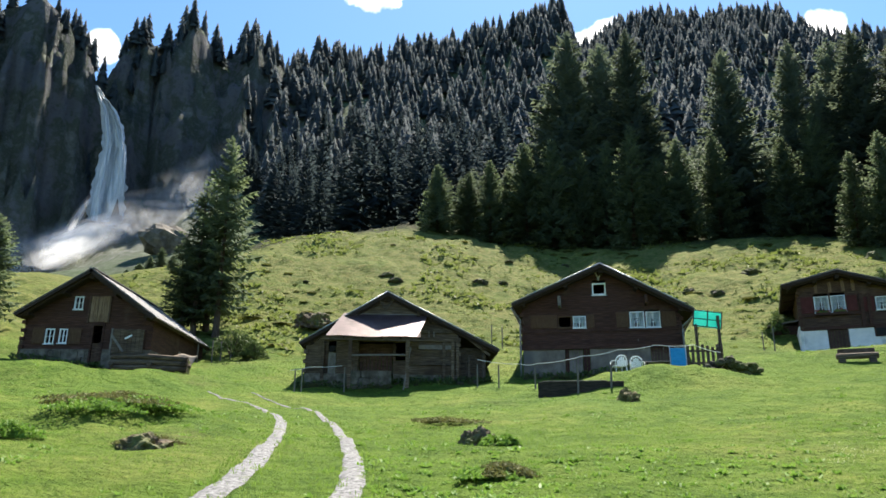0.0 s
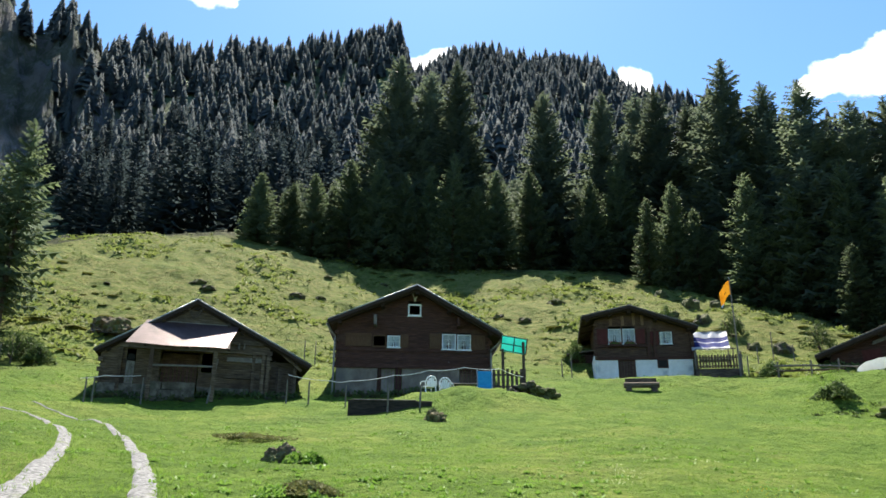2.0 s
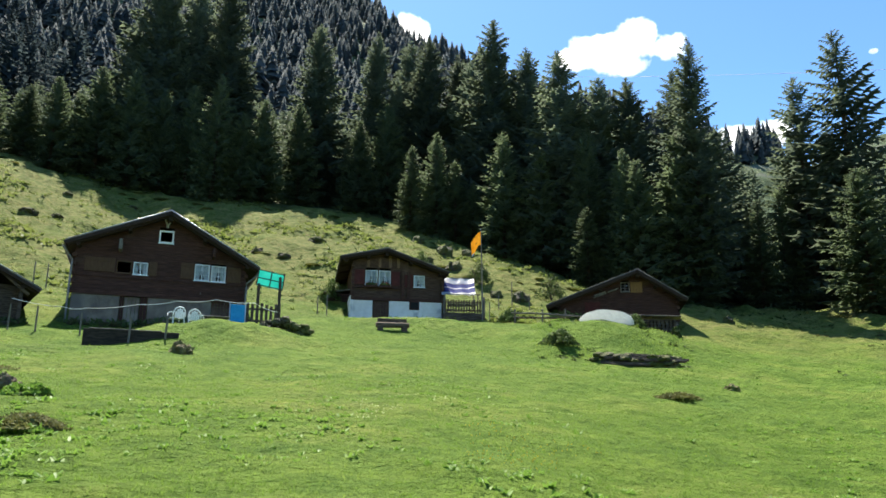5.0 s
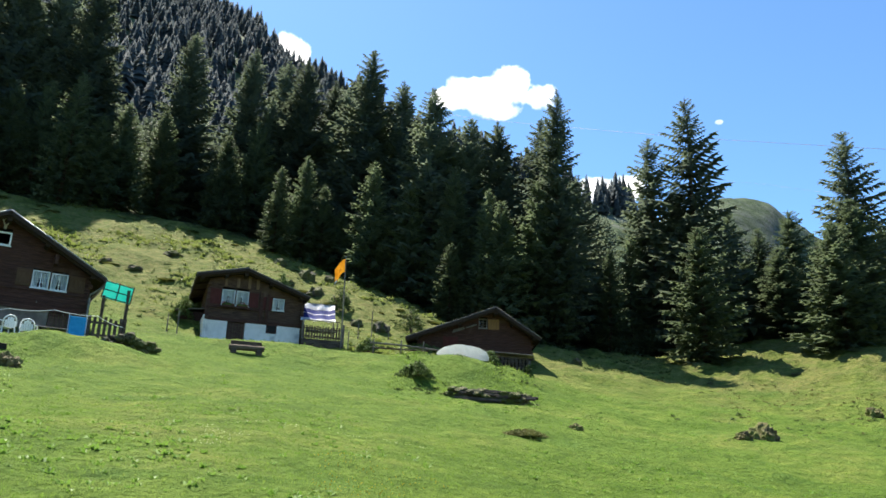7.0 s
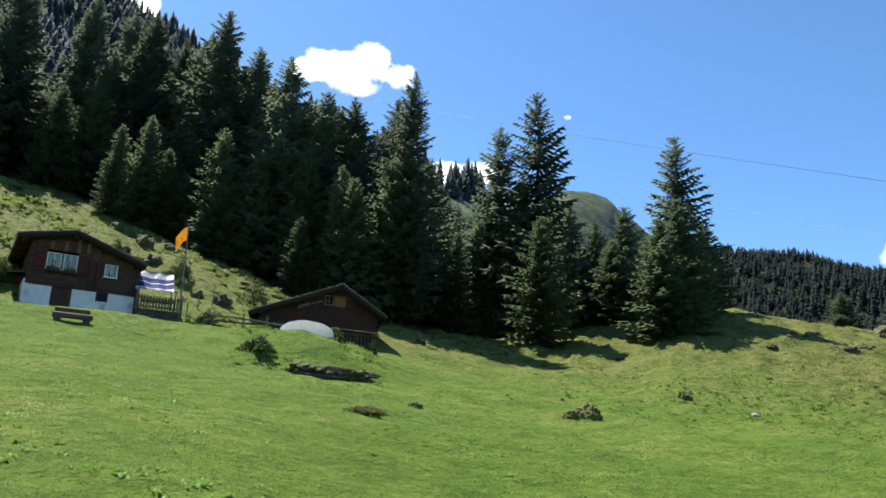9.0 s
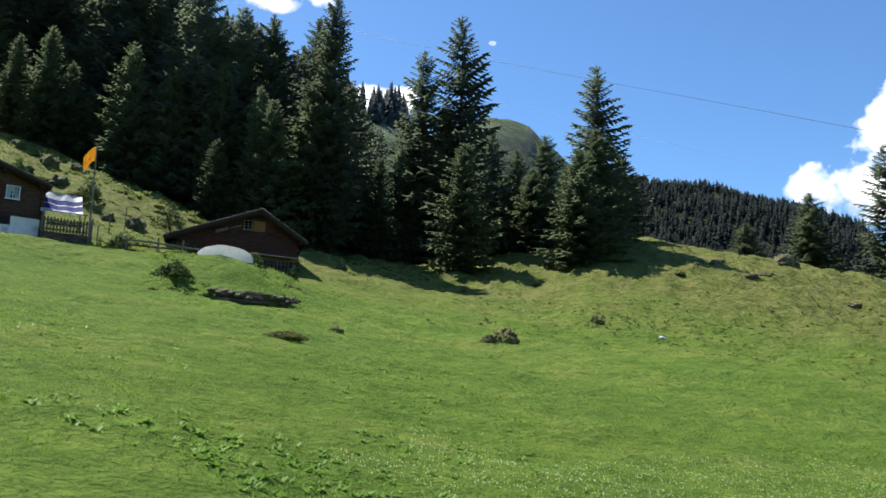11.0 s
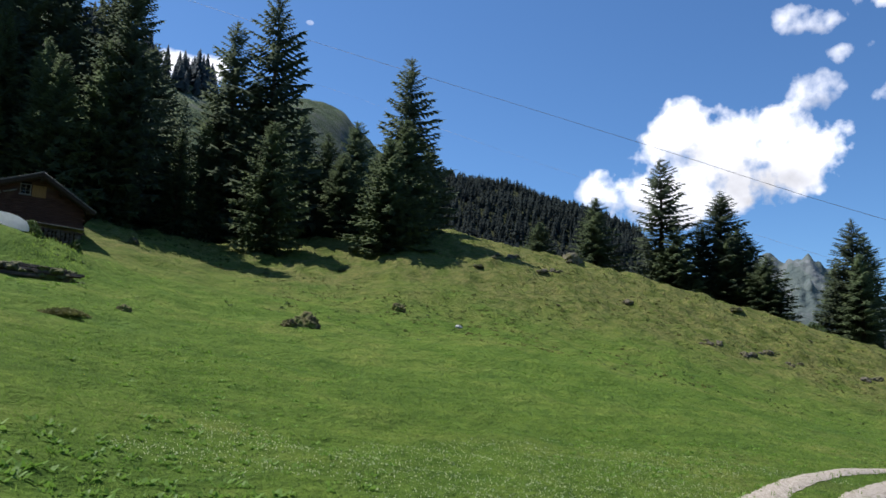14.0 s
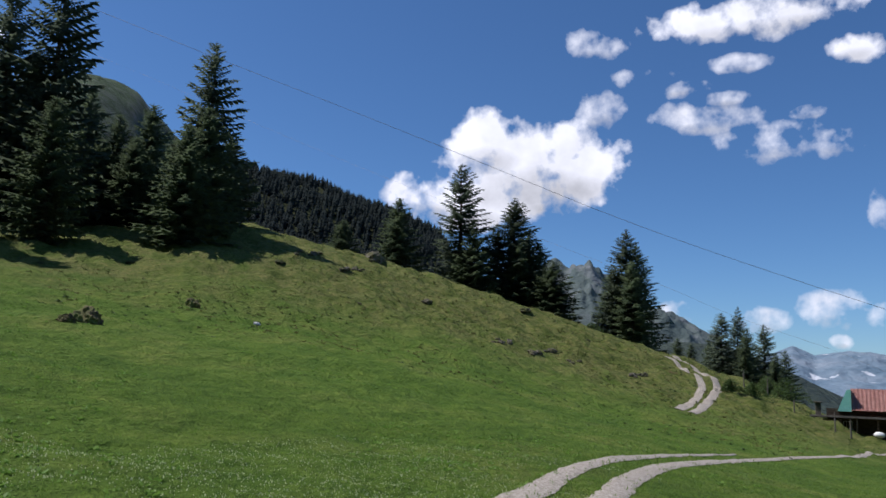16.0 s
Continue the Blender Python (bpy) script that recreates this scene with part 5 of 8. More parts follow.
# ---- chalets and barns ----
def add_planks(bm, x0, x1, z0, z1, y0, y1, course, openings=(), top=None, seed=0, proud=0.012, gap=0.007):
    """Horizontal boards from x0 to x1, clipped under top(x) (two straight slopes) and left out at the openings."""
    rng = random.Random(seed)
    z = z0
    while z < z1 - 0.02:
        zb = min(z + course, z1)
        cuts = sorted((max(a, x0), min(b, x1)) for a, b, c, e in openings if c < zb - 0.03 and e > z + 0.03 and b > x0 and a < x1)
        spans, cur = [], x0
        for a, b in cuts:
            if a > cur + 0.02:
                spans.append((cur, a))
            cur = max(cur, b)
        if x1 > cur + 0.02:
            spans.append((cur, x1))
        for a, b in spans:
            la, lb, ua, ub = a, b, a, b
            if top:
                def clip(h):
                    p, q = a, b
                    (xl, zl), (xm, zm), (xr, zr) = top
                    if h > zl and h <= zm:
                        p = max(p, xl + (xm - xl) * (h - zl) / (zm - zl))
                    if h > zr and h <= zm:
                        q = min(q, xr - (xr - xm) * (h - zr) / (zm - zr))
                    if h > zm:
                        p = q = xm
                    return p, q
                la, lb = clip(z)
                ua, ub = clip(zb - gap)
                if la >= lb:
                    continue
                ua, ub = (ua, ub) if ua < ub else ((ua + ub) / 2, (ua + ub) / 2 + 0.01)
            j = rng.uniform(0, proud)
            v = [bm.verts.new(p) for p in ((la, y0 - j, z), (lb, y0 - j, z), (ub, y0 - j, zb - gap), (ua, y0 - j, zb - gap),
                                            (la, y1, z), (lb, y1, z), (ub, y1, zb - gap), (ua, y1, zb - gap))]
            for f in ((0, 1, 2, 3), (5, 4, 7, 6), (3, 2, 6, 7), (1, 0, 4, 5), (0, 3, 7, 4), (2, 1, 5, 6)):
                bm.faces.new([v[i] for i in f])
        z = zb


def add_side_planks(bm, x, thick, y0, y1, z0, z1, course, seed=0, gap=0.007):
    add_box(bm, x - thick / 2, x + thick / 2, y0, y1, z0, z1 - gap)


def add_stones(bm, x0, x1, z0, z1, y, depth, size, seed):
    """Rough courses of field stones, each block with its own face."""
    rng = random.Random(seed)
    z = z0
    while z < z1 - 0.03:
        hgt = min(size * rng.uniform(0.55, 0.9), z1 - z)
        x = x0
        while x < x1 - 0.05:
            w = min(size * rng.uniform(0.7, 1.7), x1 - x)
            j = rng.uniform(0, 0.05)
            v = add_box(bm, x + 0.012, x + w - 0.012, y - j, y + depth, z + 0.01, z + hgt - 0.01)
            for q in v:
                q.co += Vector((rng.uniform(-1, 1), 0, rng.uniform(-1, 1))) * 0.02
            x += w
        z += hgt


def pieces(bm, name, mat, parent):
    """Each eight-cornered block of the mesh becomes a part of its own."""
    bm.verts.index_update()
    for i in range(len(bm.verts) // 8):
        one, twin = bmesh.new(), {}
        for f in bm.faces:
            if f.verts[0].index // 8 == i:
                for v in f.verts:
                    if v.index not in twin:
                        twin[v.index] = one.verts.new(v.co)
                one.faces.new([twin[v.index] for v in f.verts])
        part(name, one, M[mat], parent)
    bm.free()


def window(parent, x0, x1, z0, z1, cols=2, rows=3, y=-0.03, frame_mat="white_paint", curtain=True, bar=0.05, open_leaf=False):
    w = part("window", bmesh.new(), M[frame_mat], parent)
    bm = bmesh.new()
    add_box(bm, x0, x1, y, y + 0.1, z0, z0 + bar)
    add_box(bm, x0, x1, y, y + 0.1, z1 - bar, z1)
    add_box(bm, x0, x0 + bar, y, y + 0.1, z0 + bar, z1 - bar)
    add_box(bm, x1 - bar, x1, y, y + 0.1, z0 + bar, z1 - bar)
    part("window_frame", bm, M[frame_mat], w)
    bm = bmesh.new()
    add_box(bm, x0 - 0.04, x1 + 0.04, y - 0.05, y + 0.1, z0 - 0.04, z0)
    part("window_sill", bm, M[frame_mat], w)
    if open_leaf:
        return w
    iw, ih = (x1 - x0 - 2 * bar) / cols, (z1 - z0 - 2 * bar) / rows
    for c in range(1, cols):
        part("mullion", box(x0 + bar + c * iw - 0.022, x0 + bar + c * iw + 0.022, y + 0.02, y + 0.07, z0 + bar, z1 - bar), M[frame_mat], w)
    for r in range(1, rows):
        part("glazing_bar", box(x0 + bar, x1 - bar, y + 0.03, y + 0.06, z0 + bar + r * ih - 0.012, z0 + bar + r * ih + 0.012), M[frame_mat], w)
    pane = part("pane", box(x0 + bar, x1 - bar, y + 0.042, y + 0.05, z0 + bar, z1 - bar), M["glass"], w)
    pane.visible_shadow = False
    if curtain:
        for sg, a, b in ((1, x0 + bar, (x0 + x1) / 2), (-1, (x0 + x1) / 2, x1 - bar)):
            bm = bmesh.new()
            n = 9
            top, bot = [], []
            for i in range(n + 1):
                s = i / n
                xt = a + (b - a) * s
                inner = (b if sg > 0 else a)
                xb = a + (b - a) * (s * 0.62 if sg > 0 else 0.38 + s * 0.62)
                fold = 0.02 * sin(s * 19)
                top.append(bm.verts.new((xt, y + 0.13 + fold, z1 - bar)))
                bot.append(bm.verts.new((xb, y + 0.13 + fold, z0 + bar)))
            for i in range(n):
                bm.faces.new([bot[i], bot[i + 1], top[i + 1], top[i]])
            bmesh.ops.solidify(bm, geom=bm.faces[:], thickness=0.006)
            part("curtain", bm, M["curtain"], w, "gathered white curtain")
    return w


def shutter(parent, x0, x1, z0, z1, mat="shutter", y=-0.07):
    s = part("shutter", box(x0, x1, y, y + 0.04, z0, z1, 0.008), M[mat], parent)
    for f in (0.2, 0.8):
        z = z0 + (z1 - z0) * f
        part("batten", box(x0 + 0.03, x1 - 0.03, y - 0.02, y + 0.002, z - 0.04, z + 0.04), M[mat], s)
    return s


def roof(parent, pts, y0, y1, thick=0.16, mat="shingle", seed=0, rows=14, strip="edge_wood"):
    """Two slopes through the points left eave, ridge and right eave, with boards, laid rows, rafters and verge boards."""
    (xl, zl), (xm, zm), (xr, zr) = pts
    rng = random.Random(seed)
    r = part("roof", bmesh.new(), M["roof_under"], parent)
    for side, (xe, ze) in (("left", pts[0]), ("right", pts[2])):
        u = Vector((xe - xm, 0, ze - zm))
        L = u.length
        u /= L
        nrm = Vector((-u.z, 0, u.x)) if u.x > 0 else Vector((u.z, 0, -u.x))
        bm = bmesh.new()
        m = Matrix(((u.x, 0, nrm.x, xm), (0, 1, 0, 0), (u.z, 0, nrm.z, zm), (0, 0, 0, 1)))
        add_box(bm, 0, L, y0, y1, -thick, -0.05, m)
        part("roof_deck", bm, M["roof_under"], r)
        bm = bmesh.new()
        step = L / rows
        for k in range(rows):
            a = k * step
            y = y0 - 0.03
            while y < y1:
                w = rng.uniform(0.5, 1.1)
                e = min(y + w, y1 + 0.02)
                lift = rng.uniform(0, 0.015)
                mm = m @ Matrix.Translation((a, 0, 0.006 + lift)) @ Matrix.Rotation(radians(2.2), 4, "Y")
                add_box(bm, -0.02, step * 1.25, y + 0.006, e - 0.006, -0.05, -0.012, mm)
                y = e
        part("roof_covering", bm, M[mat], r)
        part("verge_board", box(0, L + 0.02, y0 - 0.07, y0 - 0.035, -thick - 0.03, -0.055, 0.0, m), M["roof_under"], r)
        part("eaves_board", box(L, L + 0.03, y0, y1, -thick - 0.02, 0.01, 0.0, m), M["roof_under"], r)
        for f in (0.42, 0.9):
            part("purlin", box(L * f - 0.09, L * f + 0.09, y0 + 0.12, 0.2, -thick - 0.2, -thick, 0.0, m), M["roof_under"], r)
        n = 5
        for k in range(n):
            y = y0 + 0.15 + (y1 - y0 - 0.3) * k / (n - 1)
            part("rafter", box(0.05, L - 0.05, y, y + 0.1, -thick - 0.1, -thick, 0, m), M["roof_under"], r)
    part("ridge_beam", box(xm - 0.1, xm + 0.1, y0 + 0.1, y1 - 0.1, zm - thick - 0.3, zm - thick - 0.03), M["roof_under"], r)
    for xe, ze in (pts[0], pts[2]):
        part("verge_strip", tube([(xm, y0 - 0.03, zm + 0.012), (xe, y0 - 0.03, ze + 0.012)], 0.02, 8), M[strip], r, smooth=True)
    part("ridge_cap", box(xm - 0.14, xm + 0.14, y0 - 0.04, y1 + 0.04, zm - 0.015, zm + 0.03), M[mat], r)
    return r


def shell(parent, x0, x1, z0, zp, pts, depth, mat, openings=(), course=0.2, seed=0, thick=0.14):
    """The four timber walls above a plinth top zp, the gables reaching up under the roof points."""
    (xl, zl), (xm, zm), (xr, zr) = pts
    low = 0.2
    top = ((xl, zl - low), (xm, zm - low), (xr, zr - low))
    front = part("front_wall", bmesh.new(), M[mat], parent)
    z, k = zp, 0
    while z < zm - low - 0.02:
        zb = min(z + course, zm - low)
        bm = bmesh.new()
        add_planks(bm, x0, x1, z, zb, 0, thick, course, openings, top, seed + 50 * k)
        pieces(bm, "plank", mat, front)
        z, k = zb, k + 1
    bm = bmesh.new()
    add_planks(bm, x0, x1, z0, zm - low, depth - thick, depth, course * 2, (), top, seed + 1)
    part("back_wall", bm, M[mat], parent)

    def at(x):
        return zl + (zm - zl) * (x - xl) / (xm - xl) if x < xm else zm + (zr - zm) * (x - xm) / (xr - xm)
    for x, s in ((x0 + thick / 2, 2), (x1 - thick / 2, 3)):
        bm = bmesh.new()
        add_side_planks(bm, x, thick, thick, depth - thick, zp if s == 2 else z0, at(x) - low - 0.02, course, seed + s)
        part("side_wall", bm, M[mat], parent)
    for x in (x0, x1):
        z = zp
        while z < at(x) - low - 0.3:
            part("log_end", box(x - 0.09, x + 0.09, -0.16, -0.02, z + 0.02, z + course * 0.9), M[mat], parent)
            z += course * 2


def plinth(parent, x0, x1, z0, z1, depth, mat, openings=(), thick=0.3, y=-0.02):
    spans, cur = [], x0
    for a, b in sorted(openings):
        spans.append((cur, a))
        cur = b
    spans.append((cur, x1))
    for a, b in spans:
        bm = box(a, b, y, y + thick, z0, z1, 0.015)
        part("plinth_front", bm, M[mat], parent)
    part("plinth_side", box(x0, x0 + thick, y + thick, depth, z0, z1, 0.015), M[mat], parent)
    part("plinth_side", box(x1 - thick, x1, y + thick, depth, z0, z1, 0.015), M[mat], parent)
    part("plinth_back", box(x0 + thick, x1 - thick, depth - thick, depth, z0, z1), M[mat], parent)


def boarded(parent, name, x0, x1, z0, z1, y, mat, n, label="", seed=0):
    """Upright boards side by side, as a door or a boarded-up hatch."""
    rng = random.Random(seed)
    g = part(name, bmesh.new(), M[mat], parent, label)
    w = (x1 - x0) / n
    for k in range(n):
        part("board", box(x0 + k * w + 0.006, x0 + (k + 1) * w - 0.006, y - rng.uniform(0, 0.015), y + 0.04, z0 + rng.uniform(-0.03, 0.01), z1 + rng.uniform(-0.01, 0.03)), M[mat], g)
    return g


def lowered(m, z):
    return m @ Matrix.Translation((0, 0, z))


def house(name, az, d, heading, z0, label, category):
    return thing(name, lowered(facing(az, d, heading), z0), label, category)


def rel(pts, z0):
    return [(x, z - z0) for x, z in pts]


# the long low barn beside the waterfall track
Z = 6.3
barn = house("barn", -24, 38, 0, Z, "dark brown timber barn with a grey shingle roof and white windows", "barn")
P = rel([(-4.12, 8.8), (-0.87, 10.92), (2.33, 8.68)], Z)
holes = [(-1.79, -1.38, 2.82, 3.44), (-2.92, -2.5, 1.2, 1.91), (-2.28, -1.9, 1.23, 1.91), (-0.72, -0.3, 0.6, 2.03), (-0.99, -0.11, 2.26, 3.42)]
shell(barn, -3.92, 1.98, -1.0, 0.95, P, 7.6, "dark_boards", holes, 0.19, 11)
plinth(barn, -3.94, 2.0, -1.6, 0.97, 7.6, "stone", [(-0.76, -0.28)])
bm = bmesh.new()
add_stones(bm, -3.9, -0.94, -0.9, 0.95, -0.08, 0.08, 0.34, 4)
pieces(bm, "stone", "stone", part("stone_facing", bmesh.new(), M["stone"], barn, "rough grey stone footing"))
roof(barn, P, -0.75, 8.1, 0.16, "shingle", 1, 14)
window(barn, *holes[0], cols=2, rows=2, curtain=False, bar=0.045)
window(barn, *holes[1], cols=2, rows=2, curtain=False, bar=0.045)
window(barn, *holes[2], cols=2, rows=2, curtain=False, bar=0.045)
shutter(barn, -3.5, -2.95, 1.2, 1.95)
shutter(barn, -1.86, -1.25, 1.2, 1.93)
boarded(barn, "hatch", -0.99, -0.11, 2.24, 3.44, -0.05, "tan_boards", 5, "sun-bleached tan boarded hatch", 3)
for x in (-1.03, -0.07):
    part("hatch_post", box(x - 0.05, x + 0.03, -0.09, 0.0, 2.2, 3.46), M["brown_boards"], barn)
boarded(barn, "half_door", -0.72, -0.3, 0.4, 1.25, 0.02, "brown_boards", 3, "closed lower half of a stable door", 4)
for x in (-0.8, -0.3):
    part("door_post", box(x, x + 0.08, -0.06, 0.1, 0.3, 2.06), M["dark_boards"], barn)
part("lintel", box(-0.84, -0.2, -0.07, 0.1, 2.06, 2.18), M["dark_boards"], barn)
p = boarded(barn, "shed_door", 0.23, 1.68, 0.8, 1.87, -0.12, "grey_boards", 8, "weathered grey plank door with a slanting brace", 5)
part("brace", box(-0.05, 0.05, -0.19, -0.13, 0, 1.0, 0, Matrix.Translation((0.8, 0, 0.85)) @ Matrix.Rotation(radians(-38), 4, "Y")), M["edge_wood"], p)
part("door_edge", box(0.16, 0.24, -0.16, -0.05, 0.7, 1.92), M["edge_wood"], p)
part("door_plate", box(0, 0.36, -0.18, -0.165, 0, 0.08, 0, Matrix.Translation((0.85, 0, 1.4)) @ Matrix.Rotation(radians(-28), 4, "Y")), M["white_paint"], p, "white strip of board")
lean = part("lean_to", box(-4.42, -3.95, 0.6, 3.6, -1.2, 1.5), M["grey_boards"], barn, "pale lean-to with a mossy roof")
part("lean_to_roof", box(-4.75, -3.95, 0.3, 3.9, 0, 0.1, 0, Matrix.Translation((0, 0, 0.95)) @ Matrix.Rotation(radians(-14), 4, "Y")), M["leaves"], lean)

crib = thing("log_crib", lowered(facing(-21.2, 36.6, 0), 6.25), "low weathered log crib filled with stones and weeds", "log wall")
for k in range(3):
    part("log", tube([(-1.7, 0.02 * k, 0.12 + 0.24 * k), (0, 0, 0.13 + 0.24 * k), (1.75, 0, 0.05 + 0.22 * k)], [0.13, 0.125, 0.12], 8), M["grey_boards"], crib)
for x in (-1.6, 0.1, 1.6):
    part("cross_log", tube([(x, -0.25, 0.25), (x, 0.7, 0.28)], 0.11, 8), M["grey_boards"], crib)
part("fill", box(-1.6, 1.65, 0.1, 0.8, -0.5, 0.6, 0.1), M["earth"], crib, "earth and rubble fill")

tarp = thing("tarpaulin", lowered(facing(-19.0, 38.0, -6), 6.1), "crumpled pale sheet leaning under the eaves", "tarpaulin")
bm = bmesh.new()
bmesh.ops.create_grid(bm, x_segments=10, y_segments=8, size=0.5)
for v in bm.verts:
    x, y = v.co.x, v.co.y
    v.co = Vector((x * 1.1 + 0.25 * y, -0.2 + 0.5 * y + 0.05 * sin(9 * x), 0.75 + y * 0.8 + 0.05 * sin(7 * x + 5 * y)))
bmesh.ops.solidify(bm, geom=bm.faces[:], thickness=0.015)
part("sheet", bm, M["plaster"], tarp, smooth=True)
part("prop", tube([(-0.3, 0.1, -0.3), (-0.2, 0.2, 1.3)], 0.04, 6), M["post"], tarp)

# the cow barn with the tin canopy
Z = 6.05
cow = house("barn", -4, 36, -3, Z, "old cow barn of grey planks with a maroon tin canopy", "barn")
P = rel([(-4.29, 7.83), (-0.24, 10.33), (5.1, 7.65)], Z)
holes = [(0.22, 0.68, 1.18, 1.86), (-2.95, -2.58, 0.35, 1.72), (-1.5, 0.1, 0.3, 1.8)]
shell(cow, -4.0, 3.2, -1.0, 0.35, P, 9.0, "grey_boards", holes, 0.22, 21)
plinth(cow, -4.02, 3.22, -1.6, 0.35, 9.0, "stone", [(-1.55, 0.1)])
roof(cow, P, -0.26, 9.4, 0.16, "shingle", 2, 20, "tin")
bm = bmesh.new()
add_stones(bm, -1.95, 0.05, -0.7, 0.45, -0.5, 0.46, 0.5, 9)
pieces(bm, "stone", "stone", part("stone_step", bmesh.new(), M["stone"], cow, "worn stone step before the stalls"))
boarded(cow, "stall_door", -1.48, 0.08, 0.3, 1.78, 0.09, "brown_boards", 9, "dull brown plank stall door", 8)
boarded(cow, "white_door", -2.94, -2.59, 0.35, 1.35, 0.02, "edge_wood", 3, "pale narrow door with a dark peephole", 7)
# a near-black block painted in for the shade of the hole
part("peephole", box(-2.9, -2.63, -0.02, 0.05, 1.4, 1.66), M["opening_shade"], cow)
can = part("canopy", bmesh.new(), M["canopy_tin"], cow, "sloping maroon tin canopy glaring in the sun")
slope = Matrix.Translation((0, 0.0, 3.25)) @ Matrix.Rotation(radians(35), 4, "X")
bm = bmesh.new()
n = 60
lo, hi = [], []
for i in range(n + 1):
    x = -2.9 + 4.5 * i / n
    zz = 0.0006 * sin(i * 1.57)
    lo.append(bm.verts.new(slope @ Vector((-2.9 + 4.1 * i / n, -2.6 + 0.05 * sin(x * 2), zz))))
    hi.append(bm.verts.new(slope @ Vector((-2.3 + 4.05 * i / n, 0.0, zz))))
for i in range(n):
    bm.faces.new([lo[i], lo[i + 1], hi[i + 1], hi[i]])
bmesh.ops.solidify(bm, geom=bm.faces[:], thickness=0.012)
part("tin_sheet", bm, M["canopy_tin"], can)
for k in range(5):
    x = -2.15 + k * 0.85
    part("canopy_rafter", box(x, x + 0.1, -2.55, 0.0, -0.14, -0.03, 0, slope), M["roof_under"], can)
part("canopy_beam", box(-2.75, 1.5, -1.95, -1.82, 1.6, 1.76), M["old_timber"], can)
for x in (-1.8, 0.78):
    part("canopy_post", box(x - 0.08, x + 0.08, -1.96, -1.82, -0.5, 1.62), M["grey_boards"], can)
part("front_beam", box(-3.3, 3.3, -0.12, 0.0, 1.93, 2.12), M["grey_boards"], cow)
for x in (2.5, 2.92, 3.15, -3.2, -1.62):
    part("wall_post", box(x - 0.07, x + 0.07, -0.14, 0.0, -0.3, 1.95), M["grey_boards"], cow)
for z, w in ((1.55, 1.6), (2.35, 1.9), (0.8, 1.7)):
    part("weatherboard", box(2.9 - w, 2.9, -0.1, 0.0, z, z + 0.2), M["edge_wood"] if z == 1.55 else M["old_timber"], cow)
part("rail", tube([(-1.75, -1.9, 0.92), (-0.5, -1.92, 0.95), (0.8, -1.9, 0.98)], 0.045, 6), M["post"], cow)
part("leaning_pole", tube([(0.62, -2.0, -0.6), (0.9, -1.78, 1.35)], 0.045, 6), M["post"], cow)
part("gable_beam", box(-1.7, 1.3, -0.1, 0.0, 3.1, 3.22), M["edge_wood"], cow)
for x in (-1.6, 1.25):
    part("gable_post", box(x - 0.06, x + 0.06, -0.2, -0.1, 2.9, 3.5), M["old_timber"], cow)
for sg in (-1, 1):
    part("gable_strut", box(-0.05, 0.05, -0.12, -0.03, 0, 0.75, 0, Matrix.Translation((-0.3, 0, 3.4)) @ Matrix.Rotation(radians(sg * 32), 4, "Y")), M["old_timber"], cow)
for x in (1.75, 1.98):
    part("wall_bracket", box(x, x + 0.07, -0.12, 0.0, 2.15, 2.4), M["edge_wood"], cow)
bm = bmesh.new()
add_planks(bm, 3.25, 4.55, -0.4, 1.75, 0.5, 0.6, 0.24, (), ((3.2, 2.3), (3.21, 2.3), (4.9, 1.6)), 33)
pieces(bm, "plank", "old_timber", part("side_bay_wall", bmesh.new(), M["old_timber"], cow))
part("side_bay_strut", box(-0.06, 0.06, -0.1, 0.02, 0, 1.7, 0, Matrix.Translation((3.35, 0, 2.35)) @ Matrix.Rotation(radians(128), 4, "Y")), M["grey_boards"], cow)
for x, h in ((3.7, 1.3), (4.4, 1.6)):
    part("side_bay_post", box(x - 0.06, x + 0.06, 0.0, 0.14, -0.6, h), M["old_timber"], cow)

# the big chalet
Z = 6.75
big = house("chalet", 12, 38, 11, Z, "dark brown plank chalet with white windows on a grey stone base", "house")
P = rel([(-4.45, 10.2), (-0.05, 12.06), (4.24, 9.65)], Z)
holes = [(-0.49, 0.18, 3.87, 4.49), (-2.24, -1.56, 2.25, 2.85), (-1.5, -0.86, 2.23, 2.83), (1.26, 1.96, 2.17, 2.97), (2.03, 2.72, 2.16, 2.95)]
shell(big, -4.05, 3.7, -1.0, 1.25, P, 8.0, "dark_boards", holes, 0.2, 31)
plinth(big, -4.0, 3.65, -1.6, 1.2, 8.0, "plaster", [(-1.95, -0.72), (2.15, 3.35)])
roof(big, P, -0.8, 8.5, 0.17, "shingle", 3, 18, "tin")
part("sill_beam", box(-4.1, 3.75, -0.1, 0.0, 1.17, 1.36), M["dark_boards"], big)
part("mid_beam", box(-4.1, 3.75, -0.07, 0.0, 2.02, 2.13), M["dark_boards"], big)
w = window(big, *holes[0], open_leaf=True, bar=0.07)
w = window(big, *holes[1], open_leaf=True, frame_mat="shutter")
window(big, *holes[2], cols=2, rows=2)
window(big, *holes[3], cols=2, rows=3)
window(big, *holes[4], cols=2, rows=3)
shutter(big, -3.6, -2.3, 2.25, 2.92)
shutter(big, -0.84, -0.45, 2.22, 2.9)
shutter(big, 0.62, 1.22, 2.2, 2.97)
shutter(big, 2.78, 3.45, 2.18, 2.92)
boarded(big, "cellar_door", -1.75, -1.08, -0.5, 1.15, 0.1, "plaster", 4, "dull grey plank cellar door", 2)
for x in (-1.95, -1.08):
    boarded(big, "dark_door_leaf", x + 0.02, x + 0.2 + (0.15 if x > -1.5 else 0), -0.5, 1.17, 0.02, "dark_boards", 2, "dark door post boards", 6)
